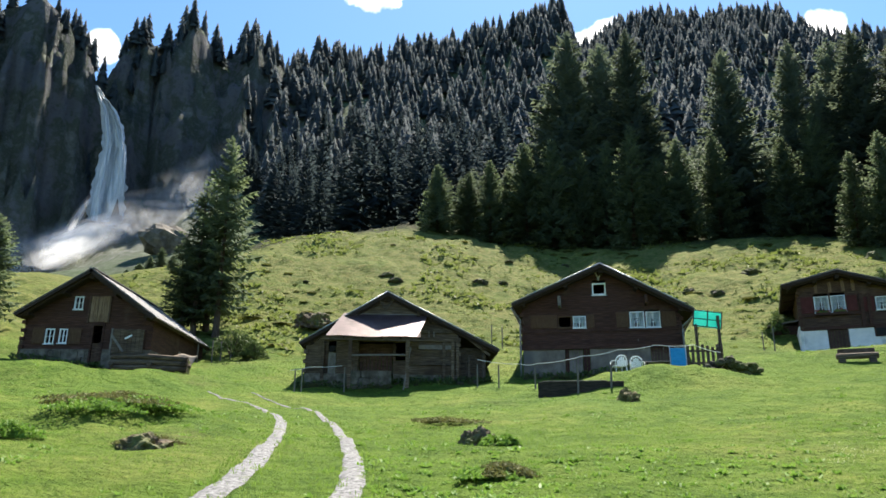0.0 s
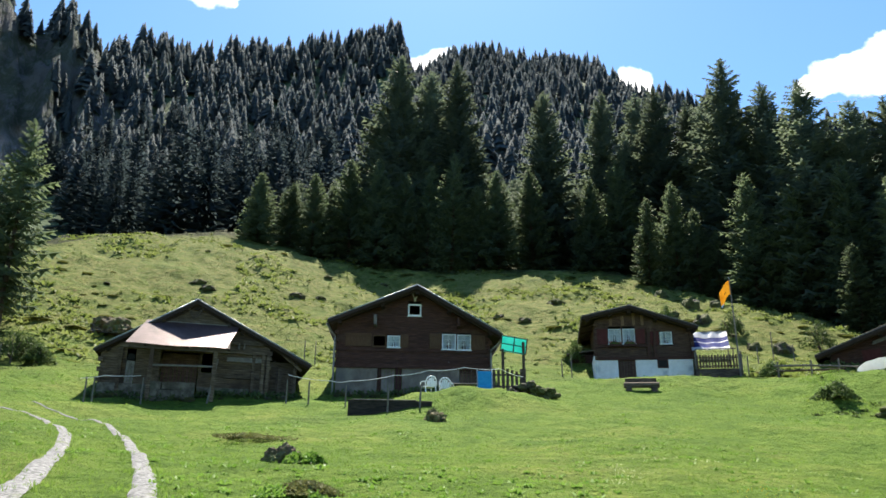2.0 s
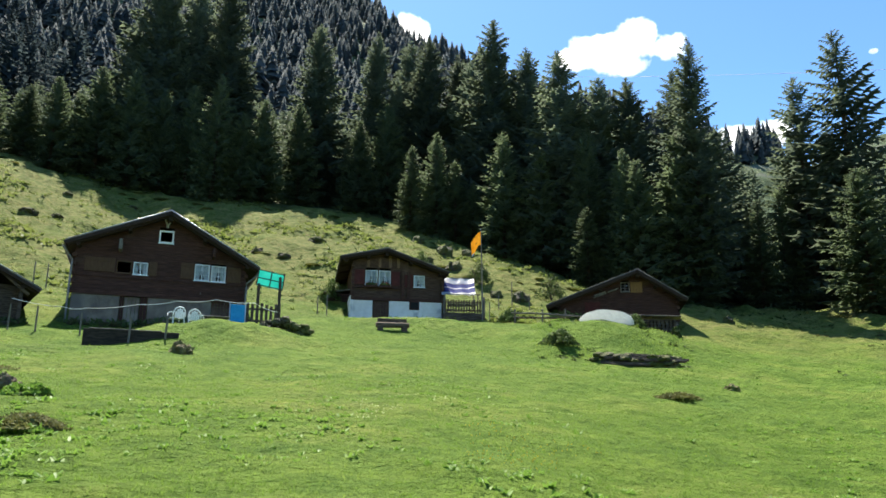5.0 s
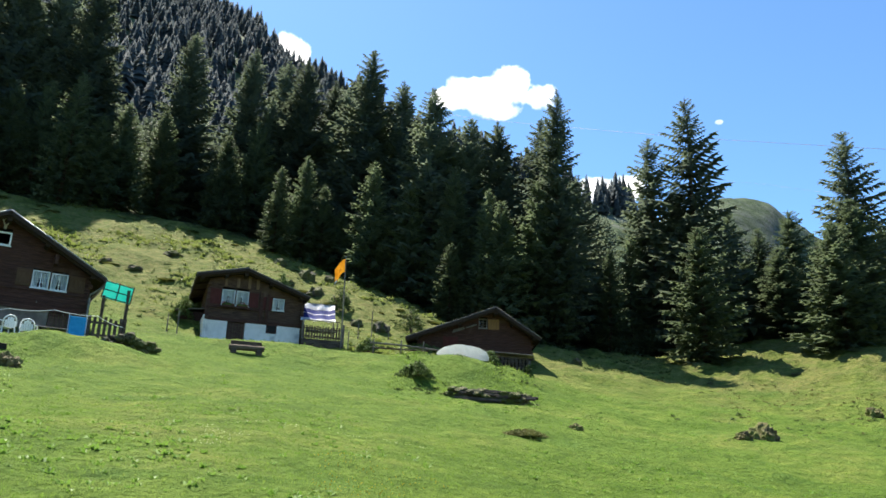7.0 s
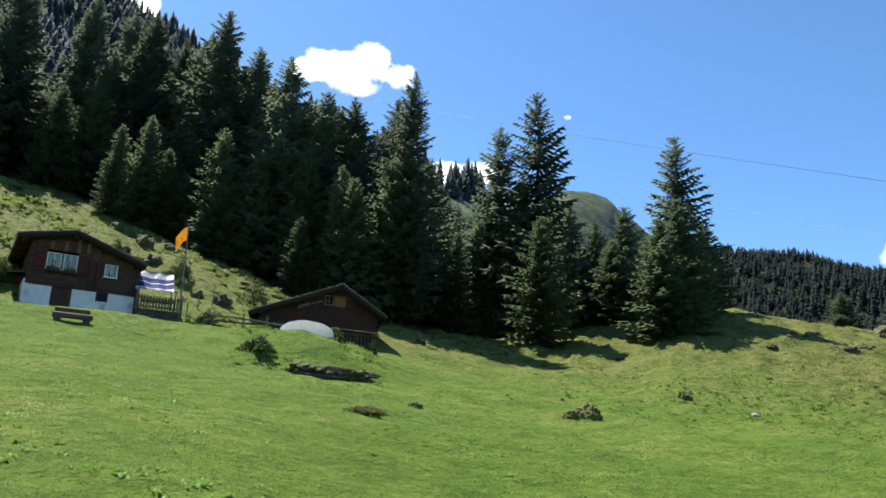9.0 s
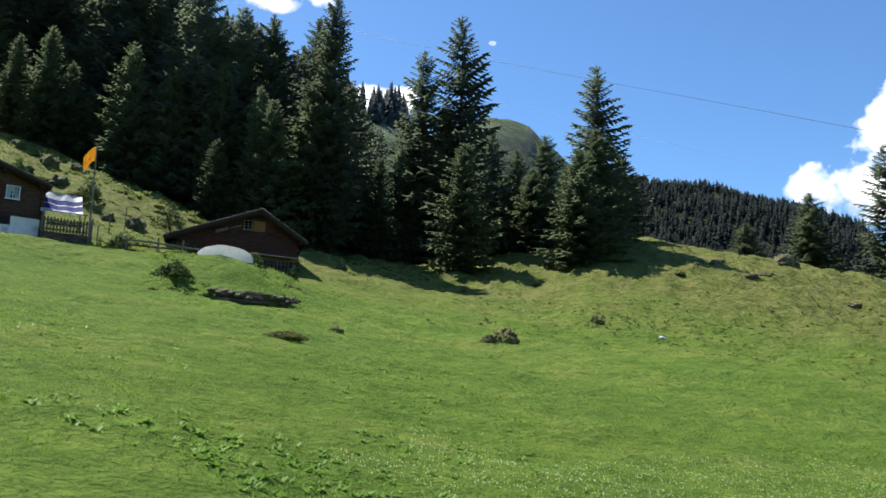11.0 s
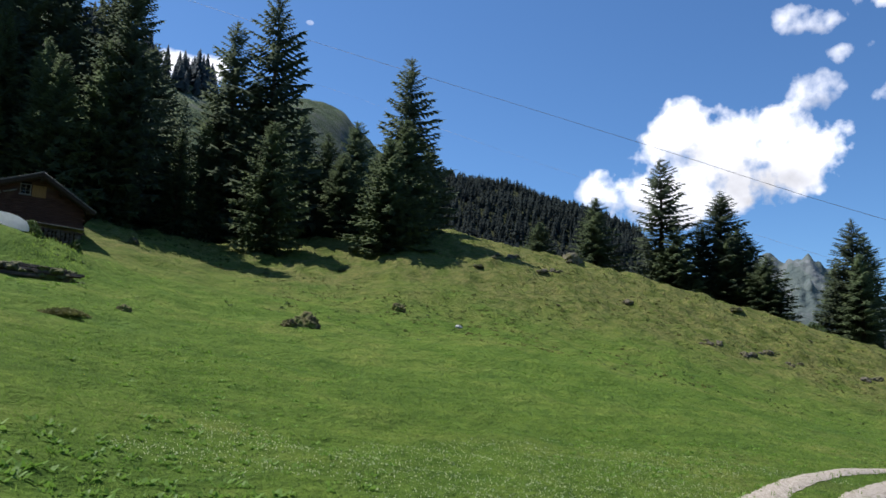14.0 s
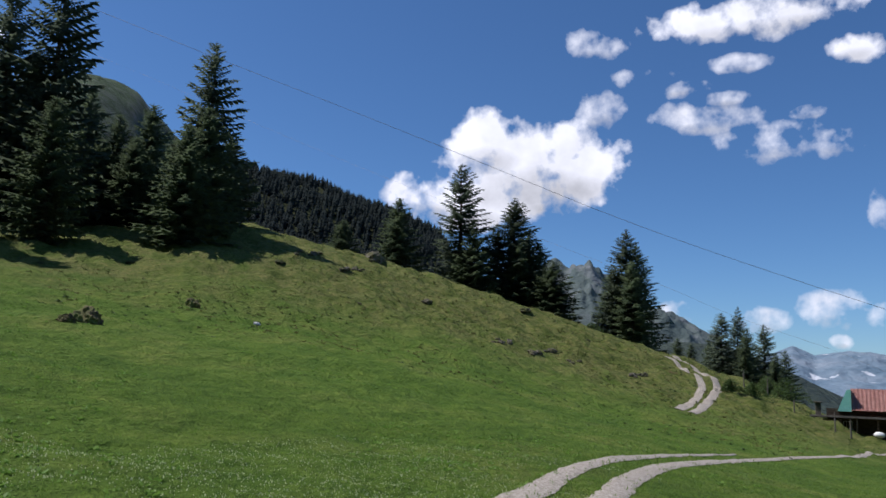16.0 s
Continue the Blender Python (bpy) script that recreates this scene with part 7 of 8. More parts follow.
# ---- fence tape and posts ----
def fence_post(az, d, h, r=0.035, lean=0.0, label="thin weathered fence post in the grass"):
    p = spot(az, d)
    ob = tagged(new("fence_post"), label, "fence post", "pasture fence posts")
    me = bpy.data.meshes.new("fence_post")
    bm = tube([(0, 0, -0.3), (lean * 0.5, 0.01, h * 0.5), (lean, 0, h)], [r, r, r * 0.85], 7)
    bm.to_mesh(me)
    bm.free()
    me.materials.append(M["post"])
    bpy.data.objects.remove(ob)
    ob = tagged(new("fence_post", me), label, "fence post", "pasture fence posts")
    ob.matrix_world = Matrix.Translation(p)
    return ob


def fence_tape(points, sag, label):
    """A slack tape from post to post; points are azimuth, elevation and distance."""
    pts = []
    knots = []
    for a, e, d in points:
        x, y = polar(a, d)
        knots.append(Vector((x, y, EYE + d * tan(radians(e)))))
    for a, b in zip(knots, knots[1:]):
        for k in range(8):
            t = k / 8
            p = a.lerp(b, t)
            p.z -= sag * 4 * t * (1 - t)
            pts.append(p)
    pts.append(knots[-1])
    bm = tube(pts, 0.011, 5)
    me = bpy.data.meshes.new("fence_tape")
    bm.to_mesh(me)
    bm.free()
    me.materials.append(M["rope"])
    return tagged(new("fence_tape", me), label, "fence")


fence_tape([(2.5, 8.75, 34), (5.7, 8.42, 33), (7.0, 8.45, 32.5), (10.35, 8.95, 30.2), (12.9, 9.35, 29.8), (15.6, 9.6, 31), (18.3, 9.5, 33), (20.0, 8.9, 34)], 0.06, "white electric fence tape strung slack before the chalet")
fence_tape([(-11.4, 7.7, 34.2), (-9.9, 8.0, 34.0), (-7.6, 8.15, 34.0)], 0.03, "white electric fence tape before the cow barn")
for a, d, h in ((2.5, 34, 1.0), (4.1, 33.4, 1.0), (6.8, 32.5, 0.9), (-11.0, 34.2, 1.0), (-7.4, 34.0, 1.1), (-17.0, 43, 1.2), (-16.4, 43.5, 1.1), (-15.7, 44, 1.0), (-18.0, 42.6, 1.3),
                (4.4, 47, 1.4), (3.6, 47, 1.4), (23.6, 43, 1.3), (22.9, 44, 1.0), (37.6, 49.5, 1.7), (36.6, 49, 1.0), (35.9, 45.6, 1.2), (38.9, 50.0, 1.0), (-10.5, 33.8, 1.1)):
    fence_post(a, d, h)
for a, d, h in ((111.9, 70, 1.5), (113.4, 72, 1.6), (117.4, 62, 1.4), (118.3, 60, 1.4), (115.0, 66, 1.2)):
    fence_post(a, d, h, 0.05)

# ---- ropeway cables ----
def ropeway(sights, far, near, radius, label):
    """A cable hung along directions (azimuth, elevation), over a straight line in plan from the far to the near end."""
    a0, a1 = sights[0][0], sights[-1][0]
    p0, p1 = Vector(polar(a0, far)), Vector(polar(a1, near))
    pts = []
    for k in range(81):
        q = p0.lerp(p1, k / 80)
        az = math.degrees(atan2(q.x, q.y))
        rise = float(hermite(np.array([c[0] for c in sights], float), np.array([tan(radians(c[1])) for c in sights]), np.array([az]))[0])
        pts.append(Vector((q.x, q.y, EYE + q.length * rise)))
    bm = tube(pts, radius, 6)
    me = bpy.data.meshes.new("ropeway_cable")
    bm.to_mesh(me)
    bm.free()
    me.materials.append(M["zinc"])
    return tagged(new("ropeway_cable", me), label, "cable", "ropeway cables")


ropeway([(19.5, 31.3), (25.6, 28.7), (29.8, 27.7), (53.5, 25.3), (66.1, 23.35), (78.2, 20.7), (90.2, 17.1), (106, 11.0), (124, 4.0)], 560, 120, 0.03, "thin steel ropeway cable spanning high over the pasture")
ropeway([(60.0, 21.6), (64.9, 20.7), (69.0, 19.75), (106.5, 7.1), (111.4, 4.9), (118.3, 2.3), (130, -4.0)], 420, 150, 0.02, "fainter second ropeway cable below the first")

# ---- the farm with the red roof down the lane ----
farm = thing("farm_shed", lowered(facing(119, 68, 119), -2.1), "low farm shed with a red sheet roof and mint gable", "shed")
m = Matrix.Translation((0, 0.6, 2.25)) @ Matrix.Rotation(radians(34), 4, "X")
rf = part("roof", bmesh.new(), M["red_tin"], farm)
bm = bmesh.new()
lo, hi = [], []
for i in range(121):
    x = -0.75 + 8.6 * i / 120
    z = 0.03 * (1 if (i // 2) % 2 else 0)
    lo.append(bm.verts.new(m @ Vector((x, -0.1, z))))
    hi.append(bm.verts.new(m @ Vector((x, 2.9, z))))
for i in range(120):
    bm.faces.new([lo[i], lo[i + 1], hi[i + 1], hi[i]])
bmesh.ops.solidify(bm, geom=bm.faces[:], thickness=0.02)
part("red_sheet", bm, M["red_tin"], rf)
bm = bmesh.new()
add_prism(bm, [(-1.7, 2.1), (-0.72, 2.1), (-0.72, 3.8), (-1.0, 3.75)], 0.55, 2.8)
part("gable_cladding", bm, M["green_paint"], farm, "mint green gable cladding")
part("lower_roof", box(-3.5, 7.9, -0.9, 1.2, 1.6, 1.74, 0.02), M["roof_under"], farm, "dark flat porch roof")
part("lower_roof_edge", box(-3.6, 7.9, -0.95, -0.9, 1.66, 1.8), M["edge_wood"], farm)
part("back_wall", box(-2.5, 7.8, 1.2, 1.4, -0.8, 2.3), M["old_timber"], farm)
bm = bmesh.new()
add_stones(bm, -2.75, -1.6, -0.9, 1.5, -0.2, 1.3, 0.4, 3)
part("stone_corner", bm, M["stone"], farm, "grey stone corner of the shed")
for x in (-1.5, -0.4, 1.0, 2.4, 3.8, 5.2):
    part("porch_post", tube([(x, -0.7, -0.8), (x, -0.7, 1.62)], 0.07, 7), M["grey_boards"], farm)
window(farm, -1.35, -0.7, 0.75, 1.35, cols=3, rows=1, y=1.1, curtain=False)
part("chimney", box(-3.25, -2.85, 0.2, 0.6, 1.7, 2.7, 0.03), M["stone"], farm)
part("chimney_cap", box(-3.35, -2.75, 0.1, 0.7, 2.7, 2.8, 0.02), M["stone"], farm)
tank = thing("milk_tank", lowered(facing(119.9, 67.2, 119), -2.5), "small white round tank under the porch roof", "tank")
bm = bmesh.new()
bmesh.ops.create_uvsphere(bm, u_segments=16, v_segments=10, radius=0.3)
for v in bm.verts:
    v.co.x *= 1.3
    v.co.z = v.co.z * 0.8 + 0.9
part("body", bm, M["white_paint"], tank, smooth=True)
for x in (-0.4, 0.4):
    part("leg", tube([(x, 0, -0.4), (x, 0, 0.7)], 0.05, 6), M["black_metal"], tank)

# ---- boulders, heaps and bushes ----
def boulder_mesh(seed, flat, material):
    bm = bmesh.new()
    bmesh.ops.create_icosphere(bm, subdivisions=3, radius=1.0)
    o = Vector((seed * 3.7, seed * 1.3, 0))
    for v in bm.verts:
        n = v.co.normalized()
        r = 1 + 0.38 * noise.noise(n * 1.6 + o) + 0.2 * noise.noise(n * 4 + o) + 0.08 * noise.noise(n * 11 + o)
        v.co = n * r
        v.co.z = v.co.z * flat
    me = bpy.data.meshes.new("boulder")
    bm.to_mesh(me)
    bm.free()
    me.materials.append(material)
    return me


ROCKS = [boulder_mesh(s, 0.62, M["rock"]) for s in range(5)]
PALE = [boulder_mesh(20 + s, 0.6, M["pale_rock"]) for s in range(2)]
LIGHT_STONE = [boulder_mesh(30 + s, 0.65, M["light_stone"]) for s in range(3)]
rock_rng = random.Random(8)


def boulder(az, el, wide, forms=ROCKS, label="weathered grey boulder half sunk in the turf", tall=1.0):
    """A stone on the sight line, as wide as the given angle."""
    p = on_ray(az, el)
    d = Vector((p.x, p.y)).length
    r = d * radians(wide) / 2 * (1.1 if tall > 1.2 else 0.8)
    ob = tagged(new("boulder", rock_rng.choice(forms)), label, "boulder", "boulders on the slope")
    ob.matrix_world = pose(p.x, p.y, p.z - r * 0.1, 0, 0, rock_rng.uniform(0, 360)) @ Matrix.Diagonal((r, r * 0.9, r * tall, 1))
    return ob


for a, e, w in [(-4.5, 14.9, 1.5), (-3.8, 14.5, 1.5), (2.8, 14.5, 1.6), (4.5, 14.4, 1.0), (-10.7, 14.2, 0.6), (-4.1, 17.2, 0.55), (-7.8, 16.8, 0.4), (18.3, 13.3, 1.3), (20.2, 12.9, 1.5),
                (22.6, 14.2, 1.7), (19.2, 15.1, 0.7), (-14.9, 9.0, 1.0), (5.0, 16.0, 1.0), (9.3, 15.6, 0.8), (-12.8, 11.5, 0.45), (-9.2, 11.3, 0.8)]:
    boulder(a, e, w, tall=0.75)
for a, e, w in [(32.4, 13.6, 1.2), (34.2, 13.4, 1.0), (33.2, 12.4, 1.2), (36.4, 10.3, 1.0), (38.2, 10.1, 1.3), (39.6, 12.8, 0.8), (53.0, 8.0, 0.8), (30.4, 14.4, 0.9), (35.4, 12.0, 0.8), (31.2, 13.0, 0.7)]:
    boulder(a, e, w, label="mossy dark boulder among the young spruces", tall=1.5)
for a, e, w in [(84.1, 5.2, 0.6), (96.6, 5.0, 1.2), (72.1, 4.3, 0.6), (62.3, 6.6, 0.7), (78.1, 7.9, 1.0), (101.2, 3.0, 0.6), (67.9, 7.1, 0.9)]:
    boulder(a, e, w, tall=0.7)
# low piles of field stones on the brow: azimuth, elevation, width of the pile in degrees, stones
for k, (a, e, w, n) in enumerate([(95.0, 2.7, 1.6, 6), (98.3, 2.15, 1.6, 7), (100.1, 1.4, 1.4, 6), (104.98, 0.5, 1.2, 5), (83.2, 7.7, 2.2, 9), (80.2, 8.7, 1.8, 7), (85.0, 8.4, 1.4, 5), (97.2, 1.9, 1.0, 4), (89.2, 5.5, 0.8, 3)]):
    prng = random.Random(500 + k)
    for j in range(n):
        boulder(a + prng.uniform(-0.5, 0.5) * w, e + prng.uniform(-0.12, 0.12), prng.uniform(0.4, 0.85), LIGHT_STONE, "small pale grey stone in a low pile on the brow", 1.0)
boulder(76.8, 3.3, 0.75, PALE, "white limestone boulder lying in the grass")
boulder(85.1, 8.6, 1.3, LIGHT_STONE, "grey-brown boulder beside a spruce", 1.3)
boulder(105.2, 0.6, 0.7, LIGHT_STONE, "pale limestone boulder on the brow")
crag = tagged(new("rock_outcrop", boulder_mesh(33, 0.55, M["stone"])), "dark rounded rock outcrop above the pasture", "rock")
p = spot(-21.0, 205)
crag.matrix_world = pose(p.x, p.y, p.z + 2.5, 0, 14, 20) @ Matrix.Diagonal((6.5, 6, 8.5, 1))


def leaf_cloud(rng, n, radius, height, size, flatten=1.0):
    """Many small leaves round a low, uneven dome: verts and triangles."""
    v, f = [], []
    for _ in range(n):
        th, u = rng.uniform(0, 2 * pi), rng.random() ** 0.6
        r = radius * u * (0.75 + 0.35 * sin(th * 3 + 1.3))
        z = height * (1 - u * u) * rng.uniform(0.35, 1.1)
        c = Vector((r * cos(th), r * sin(th), max(0.02, z)))
        d1 = Vector((rng.uniform(-1, 1), rng.uniform(-1, 1), rng.uniform(-0.6, 1) * flatten)).normalized() * size * rng.uniform(0.6, 1.4)
        d2 = Vector((rng.uniform(-1, 1), rng.uniform(-1, 1), rng.uniform(-0.4, 0.6) * flatten)).normalized() * size * 0.5
        k = len(v)
        v += [c - d1 * 0.5, c + d2 * 0.5, c + d1 * 0.6, c - d2 * 0.5]
        f.append((k, k + 1, k + 2, k + 3))
    return v, f


def shrub(az, d, radius, height, seed, label, n=2000, material="leaves", size=0.15):
    rng = random.Random(seed)
    p = spot(az, d)
    ob = thing("shrub", Matrix.Translation(p), label, "shrub", "shrubs")
    for k in range(6 if height > 0.45 else 0):
        th = rng.uniform(0, 2 * pi)
        bm = bmesh.new()
        add_tube(bm, [(0, 0, -0.1), (0.3 * radius * cos(th), 0.3 * radius * sin(th), height * 0.4), (0.6 * radius * cos(th), 0.6 * radius * sin(th), height * 0.75)], [0.03, 0.02, 0.008], 5)
        part("stem", bm, M["bark"], ob)
    v, f = leaf_cloud(rng, n, radius, height, size)
    mesh_part("foliage", mesh_from("foliage", v, f, M[material]), ob)
    return ob


for k, (a, d, r, h) in enumerate([(-15.6, 44.5, 1.6, 1.5), (-14.8, 45.5, 1.1, 1.0), (-14.2, 44.0, 0.9, 0.9), (40.6, 55, 1.4, 1.8), (41.2, 35.4, 1.0, 0.65), (37.4, 45.2, 0.8, 0.8), (46.6, 43.2, 0.9, 0.8),
                                  (30.7, 58, 0.8, 1.5), (23.9, 48.0, 0.9, 1.3), (49.4, 43.2, 0.5, 0.7), (76.2, 92, 0.8, 1.6), (94.0, 96, 2.0, 2.0), (101.5, 90, 1.4, 1.2), (114.5, 75, 2.2, 2.0), (113.3, 78, 1.6, 1.6), (112.4, 66, 1.2, 1.0), (35.2, 56.0, 1.2, 1.6), (48.7, 34.2, 0.8, 0.5), (111.0, 64, 1.0, 0.9)]):
    shrub(a, d, r, h, k, "low leafy green shrub in rough grass")
for k, (a, d, r, h) in enumerate([(-23.9, 19.4, 1.5, 0.22), (-22.6, 19.8, 1.2, 0.24), (-25.2, 19.6, 0.9, 0.18), (3.9, 11.9, 0.6, 0.2), (4.6, 12.2, 0.4, 0.16), (-20.6, 15.4, 0.7, 0.2), (0.4, 22.0, 1.6, 0.16), (49.3, 24, 0.9, 0.2)]):
    shrub(a, d, r, h, 60 + k, "brownish tangle of dead weeds and grass", 2400, "dry_weeds", 0.09)
for k, (a, d, r, h) in enumerate([(-24.4, 18.7, 1.1, 0.3), (-21.4, 19.4, 1.0, 0.3), (-19.6, 19.8, 0.8, 0.22), (-29.0, 16.5, 0.6, 0.3), (3.4, 15.9, 0.35, 0.2), (4.6, 15.9, 0.3, 0.2), (2.6, 11.7, 0.6, 0.16)]):
    shrub(a, d, r, h, 80 + k, "low clump of broad green weeds in the pasture", 1300, "weed_leaves", 0.1)


def earth_heap(az, d, r, h, seed, label):
    rng = random.Random(seed)
    p = spot(az, d, -0.05)
    ob = thing("earth_heap", Matrix.Translation(p) @ pose(0, 0, 0, 0, 0, rng.uniform(0, 360)), label, "earth heap", "bare earth heaps")
    bm = bmesh.new()
    bmesh.ops.create_icosphere(bm, subdivisions=4, radius=1.0)
    o = Vector((seed * 2.1, 5, 0))
    for v in bm.verts:
        n = v.co.normalized()
        k = 1 + 0.4 * noise.noise(n * 1.9 + o) + 0.25 * noise.noise(n * 5 + o) + 0.12 * noise.noise(n * 14 + o)
        v.co = Vector((n.x * r * k, n.y * r * 0.8 * k, max(n.z, -0.25) * h * k))
    part("soil", bm, M["brown_earth" if az < 12 else "earth"], ob)
    v, f = leaf_cloud(rng, 110, r * 1.1, h * 0.7, 0.07)
    mesh_part("weeds", mesh_from("weeds", v, f, M["dry_weeds"]), ob)
    return ob


for k, (a, d, r, h) in enumerate([(2.3, 16.4, 0.36, 0.32), (2.9, 16.3, 0.3, 0.36), (-20.8, 14.9, 0.5, 0.26), (13.4, 26.9, 0.45, 0.45), (65.4, 34.2, 0.6, 0.6), (72.2, 46.0, 0.55, 0.45), (52.9, 28.6, 0.28, 0.22), (-9.9, 51.5, 1.5, 1.0), (64.2, 33.2, 0.35, 0.25)]):
    earth_heap(a, d, r, h, k, "heap of bare brown earth with weeds")


# ---- turf ----
def tuft_form(rng, blades, h, spread, width):
    """A tuft of leaning blades, quads in a unit metre."""
    v, f = [], []
    for _ in range(blades):
        th = rng.uniform(0, 2 * pi)
        lean = rng.uniform(0.2, 1.0) * spread
        hh = h * rng.uniform(0.55, 1.1)
        b = Vector((rng.uniform(-1, 1), rng.uniform(-1, 1), 0)) * spread * 0.5
        s = Vector((-sin(th), cos(th), 0)) * width
        o = Vector((cos(th), sin(th), 0)) * lean
        k = len(v)
        v += [b - s, b + s, b + o + s * 0.35 + Vector((0, 0, hh)), b + o * 1.02 - s * 0.35 + Vector((0, 0, hh))]
        f.append((k, k + 1, k + 2, k + 3))
    return np.array([tuple(q) for q in v]), np.array(f)


turf_rng = np.random.default_rng(5)


def turf(name, n, az0, az1, d0, d1, power, forms, s0, s1, material, label, keep=None, patch=None):
    """Tufts strewn over a sector of the ground, thinning with distance; patch keeps them to blotches of a noise."""
    a = turf_rng.uniform(az0, az1, n)
    d = (turf_rng.random(n) * (d1 ** power - d0 ** power) + d0 ** power) ** (1 / power)
    x, y = d * np.sin(np.radians(a)), d * np.cos(np.radians(a))
    ok = np.ones(n, bool)
    if patch:
        ok &= fbm(x * patch[0], y * patch[0], 4, patch[1]) > patch[2]
    if keep is not None:
        ok &= keep(a, d, x, y)
    x, y = x[ok], y[ok]
    z = ground(x, y)
    size = turf_rng.uniform(s0, s1, len(x))
    allv, allf, base = [], [], 0
    pick = turf_rng.integers(0, len(forms), len(x))
    for k, (v, f) in enumerate(forms):
        sel = np.where(pick == k)[0]
        th = turf_rng.uniform(0, 2 * pi, len(sel))
        c, s = np.cos(th), np.sin(th)
        w = size[sel][:, None]
        P = np.stack([(v[None, :, 0] * c[:, None] - v[None, :, 1] * s[:, None]) * w + x[sel, None],
                      (v[None, :, 0] * s[:, None] + v[None, :, 1] * c[:, None]) * w + y[sel, None], v[None, :, 2] * w + z[sel, None] - 0.01], -1)
        allv.append(P.reshape(-1, 3))
        allf.append((f[None] + (np.arange(len(sel)) * len(v))[:, None, None] + base).reshape(-1, f.shape[1]))
        base += P.shape[0] * P.shape[1]
    V, F = np.concatenate(allv), np.concatenate(allf)
    me = bpy.data.meshes.new(name)
    me.vertices.add(len(V))
    me.vertices.foreach_set("co", V.reshape(-1).astype(np.float32))
    me.loops.add(F.size)
    me.loops.foreach_set("vertex_index", F.reshape(-1).astype(np.int32))
    me.polygons.add(len(F))
    me.polygons.foreach_set("loop_start", (np.arange(len(F)) * F.shape[1]).astype(np.int32))
    me.update(calc_edges=True)
    me.materials.append(M[material])
    return tagged(new(name, me), label, "grass", kind="stuff")


r5 = random.Random(3)
TUFTS = [tuft_form(r5, 4, 1.0, 0.75, 0.085) for _ in range(8)]
THIN = [tuft_form(r5, 4, 1.0, 0.6, 0.11) for _ in range(8)]
BROAD = [tuft_form(r5, 8, 0.5, 1.0, 0.22) for _ in range(6)]
HEADS = [tuft_form(r5, 2, 0.5, 0.15, 0.16) for _ in range(4)]
track_xy = np.concatenate(TRACK_LINES)


def clear(a, d, x, y):
    ok = np.ones(len(x), bool)
    for k in range(0, len(x), 4000):
        q = np.stack([x[k:k + 4000], y[k:k + 4000]], -1)
        near = np.min((q[:, None, 0] - track_xy[None, :, 0]) ** 2 + (q[:, None, 1] - track_xy[None, :, 1]) ** 2, axis=1)
        ok[k:k + 4000] = near > 0.19 ** 2
    return ok


turf("grass_near", 46000, -33, 126, 7.0, 21, 1.3, TUFTS, 0.022, 0.06, "blade", "short lush pasture grass", clear)


def verge(a, d, x, y):
    """Only the strips beside the wheel tracks."""
    ok = np.zeros(len(x), bool)
    for k in range(0, len(x), 4000):
        q = np.stack([x[k:k + 4000], y[k:k + 4000]], -1)
        near = np.min((q[:, None, 0] - track_xy[None, :, 0]) ** 2 + (q[:, None, 1] - track_xy[None, :, 1]) ** 2, axis=1)
        ok[k:k + 4000] = (near > 0.11 ** 2) & (near < 0.42 ** 2)
    return ok


turf("grass_verge", 26000, -33, 122, 8, 34, 1.2, TUFTS, 0.04, 0.11, "blade", "longer grass beside the wheel tracks", verge)
turf("grass_middle", 15000, -33, 126, 18, 46, 1.4, THIN, 0.035, 0.08, "blade", "pasture grass in uneven tufts", clear)
turf("rosettes_near", 3600, -33, 122, 6, 17, 1.2, BROAD, 0.06, 0.15, "weed_leaves", "pale broad-leaved rosettes in patches in the grass", clear, (0.3, 45.0, 0.16))
turf("weeds_meadow", 8000, -33, 126, 7, 46, 1.2, BROAD, 0.05, 0.13, "weed_leaves", "broad-leaved weeds among the grass", clear, (0.2, 41.0, 0.12))
turf("dock_hill", 9000, -27, 48, 44, 90, 1.6, BROAD, 0.16, 0.5, "dock", "yellow-green dock growing in patches on the slope", None, (0.17, 51.0, 0.16))
turf("tussocks_hill", 5000, -27, 48, 44, 90, 1.6, BROAD, 0.1, 0.3, "dock", "yellow-green tussocks on the dry slope", None, (0.09, 51.0, 0.0))
turf("tussocks_dark", 2600, -27, 66, 42, 92, 1.6, BROAD, 0.1, 0.32, "leaves", "dark tussocks on the rough slope", None, (0.13, 61.0, 0.14))


def lump_form(rng):
    """A low uneven mound, its rim sunk in the ground: verts and quads in a unit metre."""
    rings, n = 5, 11
    o = Vector((rng.uniform(0, 90), rng.uniform(0, 90), 0))
    v, f = [], []
    for j in range(rings):
        s = j / (rings - 1)
        for i in range(n):
            th = 2 * pi * i / n
            k = 1 + 0.5 * noise.noise(Vector((cos(th) * 1.2, sin(th) * 1.2, s)) + o)
            r = (1 - s ** 1.5 * 0.94) * k
            v.append((r * cos(th), r * 0.75 * sin(th), -0.08 + 0.17 * sin(s * pi / 2) * (1 + 0.7 * noise.noise(Vector((cos(th), sin(th), s * 2)) + o))))
    for j in range(rings - 1):
        for i in range(n):
            f.append((j * n + i, j * n + (i + 1) % n, (j + 1) * n + (i + 1) % n, (j + 1) * n + i))
    return np.array(v), np.array(f)


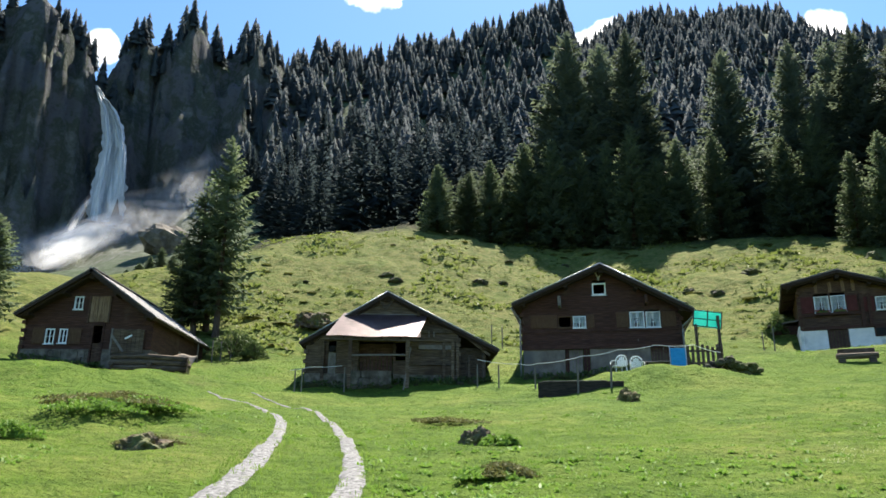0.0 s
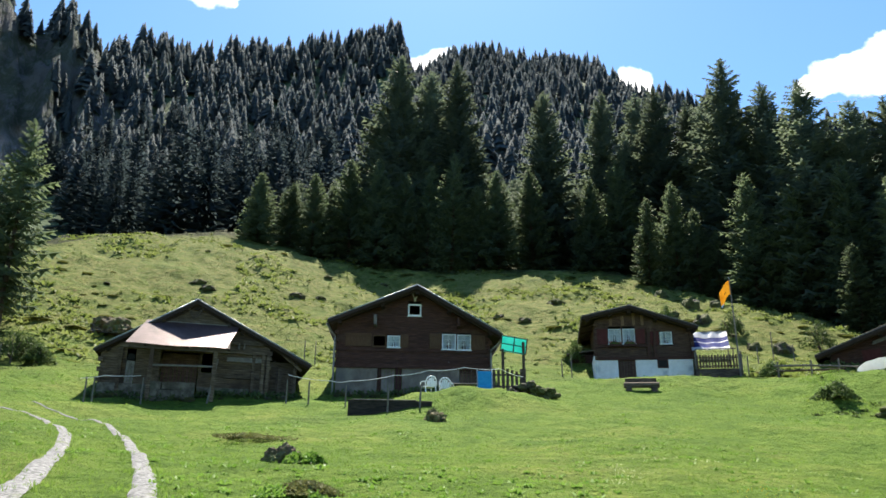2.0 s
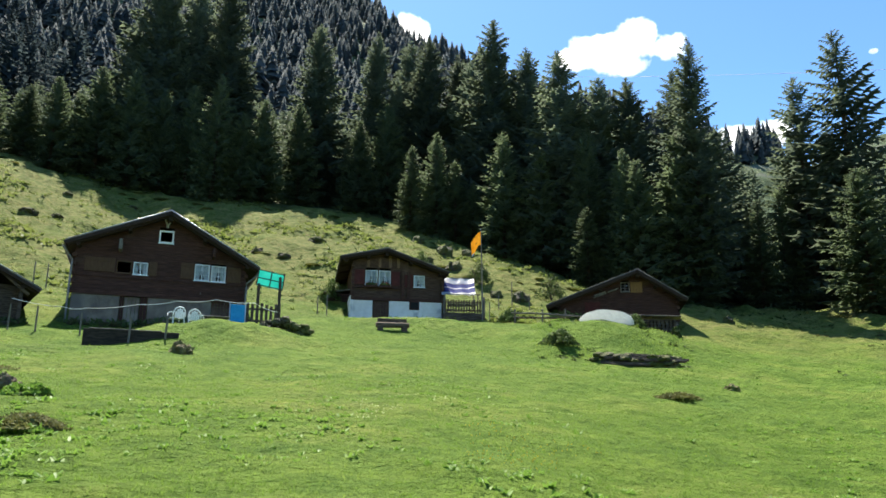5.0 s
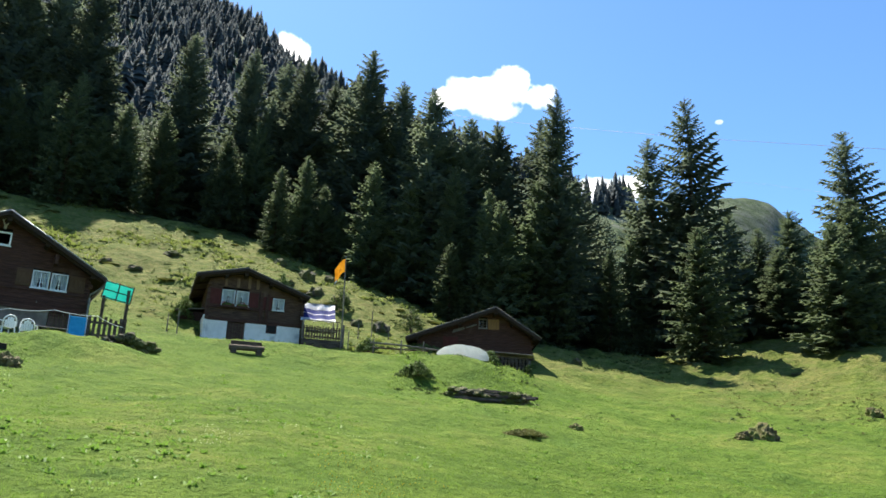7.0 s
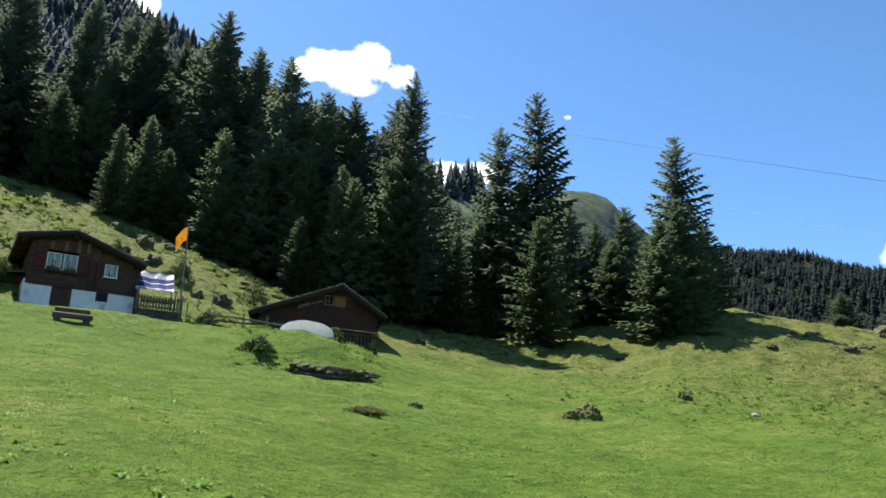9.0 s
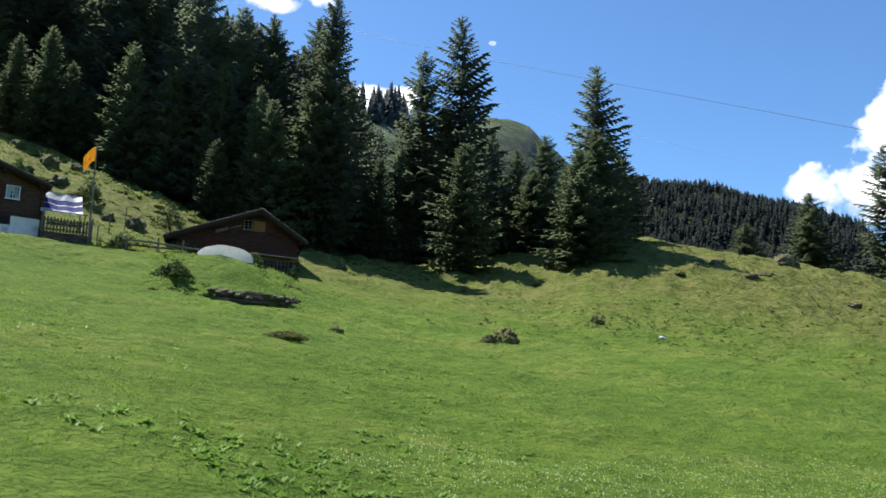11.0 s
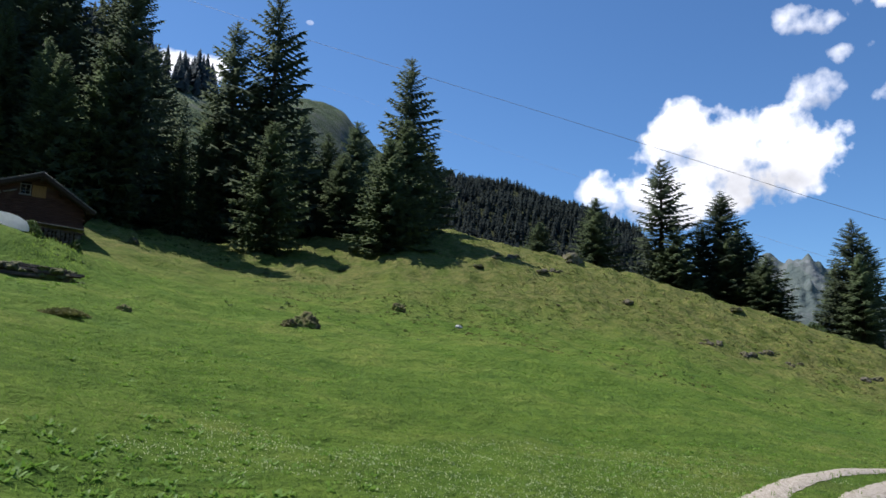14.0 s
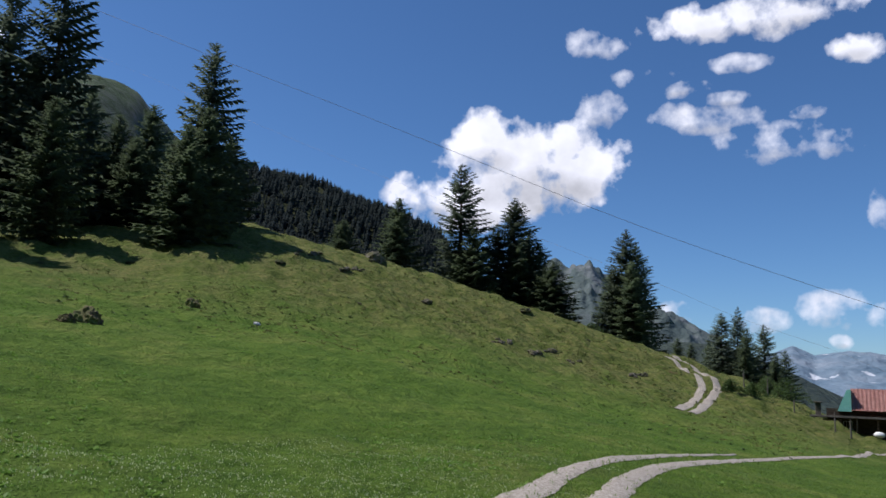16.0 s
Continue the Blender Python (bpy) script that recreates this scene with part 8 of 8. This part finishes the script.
LUMPS = [lump_form(r5) for _ in range(9)]
turf("hummocks_hill", 420, -27, 52, 43, 88, 1.7, LUMPS, 0.25, 0.85, "hummock", "grassy hummocks trodden out of the slope", None, (0.11, 33.0, 0.05))
turf("grass_bank", 2600, 39, 50.5, 33, 43, 1.5, THIN, 0.06, 0.14, "blade", "rough long grass on the bank before the little barn", None, (0.5, 35.0, -0.05))
turf("weeds_bank", 500, 39, 50.5, 33, 43, 1.5, BROAD, 0.08, 0.2, "leaves", "dark weeds on the bank before the little barn", None, (0.4, 36.0, 0.05))
turf("tussocks_brow", 6500, 56, 116, 40, 95, 1.6, BROAD, 0.06, 0.2, "dry_weeds", "dry tussocks on the brow", None, (0.12, 71.0, -0.06))
turf("tussocks_green", 2600, 56, 116, 38, 90, 1.6, BROAD, 0.06, 0.2, "leaves", "dark green tussocks on the brow", None, (0.15, 75.0, 0.04))
turf("clover", 26000, 26, 122, 7.0, 18, 1.2, HEADS, 0.035, 0.07, "flower", "white clover heads in the grass", None, (0.2, 81.0, 0.03))
turf("buttercups", 900, 34, 52, 8, 17, 1.2, HEADS, 0.05, 0.08, "buttercup", "yellow buttercups in the grass", None, (0.3, 91.0, 0.05))


# ---- weeds and stones along the foot of the walls ----
def wall_foot(az, d, heading, x0, x1, out, seed, label):
    """A strip of rank weeds before a wall, in the wall's own frame."""
    rng = random.Random(seed)
    m = facing(az, d, heading)
    v, f = [], []
    n = int((x1 - x0) * 90)
    for _ in range(n):
        p = m @ Vector((rng.uniform(x0, x1), -rng.random() ** 1.6 * out - 0.12, 0))
        c = Vector((p.x, p.y, 0))
        c.z = rng.uniform(0.0, 0.28)
        d1 = Vector((rng.uniform(-1, 1), rng.uniform(-1, 1), rng.uniform(0, 1.2))).normalized() * rng.uniform(0.06, 0.16)
        d2 = Vector((rng.uniform(-1, 1), rng.uniform(-1, 1), rng.uniform(-0.3, 0.3))).normalized() * 0.05
        k = len(v)
        v += [c - d1, c + d2, c + d1, c - d2]
        f.append((k, k + 1, k + 2, k + 3))
    gz = ground(np.array([q.x for q in v]), np.array([q.y for q in v]))
    v = [Vector((q.x, q.y, q.z + z)) for q, z in zip(v, gz)]
    return tagged(new("weeds_at_wall", mesh_from("weeds_at_wall", v, f, M["leaves"])), label, "weeds", kind="stuff")


for k, (az, d, hd, x0, x1) in enumerate([(-24, 38, 0, -4.1, 0.0), (-4, 36, -3, -4.4, 4.8), (12, 38, 11, -4.4, 3.9), (46, 50, 43, -4.6, 3.5)]):
    wall_foot(az, d, hd, x0, x1, 0.7, 100 + k, "rank green weeds along the foot of the wall")
for k, (az, d, hd, x0, x1) in enumerate([(-4, 36, -3, -4.2, 4.8), (12, 38, 11, -4.2, 0.0)]):
    rng = random.Random(300 + k)
    m = facing(az, d, hd)
    for j in range(13):
        p = m @ Vector((rng.uniform(x0, x1), rng.uniform(-1.1, -0.3), 0))
        r = rng.uniform(0.1, 0.26)
        ob = tagged(new("fallen_stone", ROCKS[j % 5]), "grey stone lying at the foot of the wall", "stone", "stones at the walls")
        ob.matrix_world = pose(p.x, p.y, ground_z(p.x, p.y) + r * 0.2, 0, 0, rng.uniform(0, 360)) @ Matrix.Diagonal((r, r, r, 1))
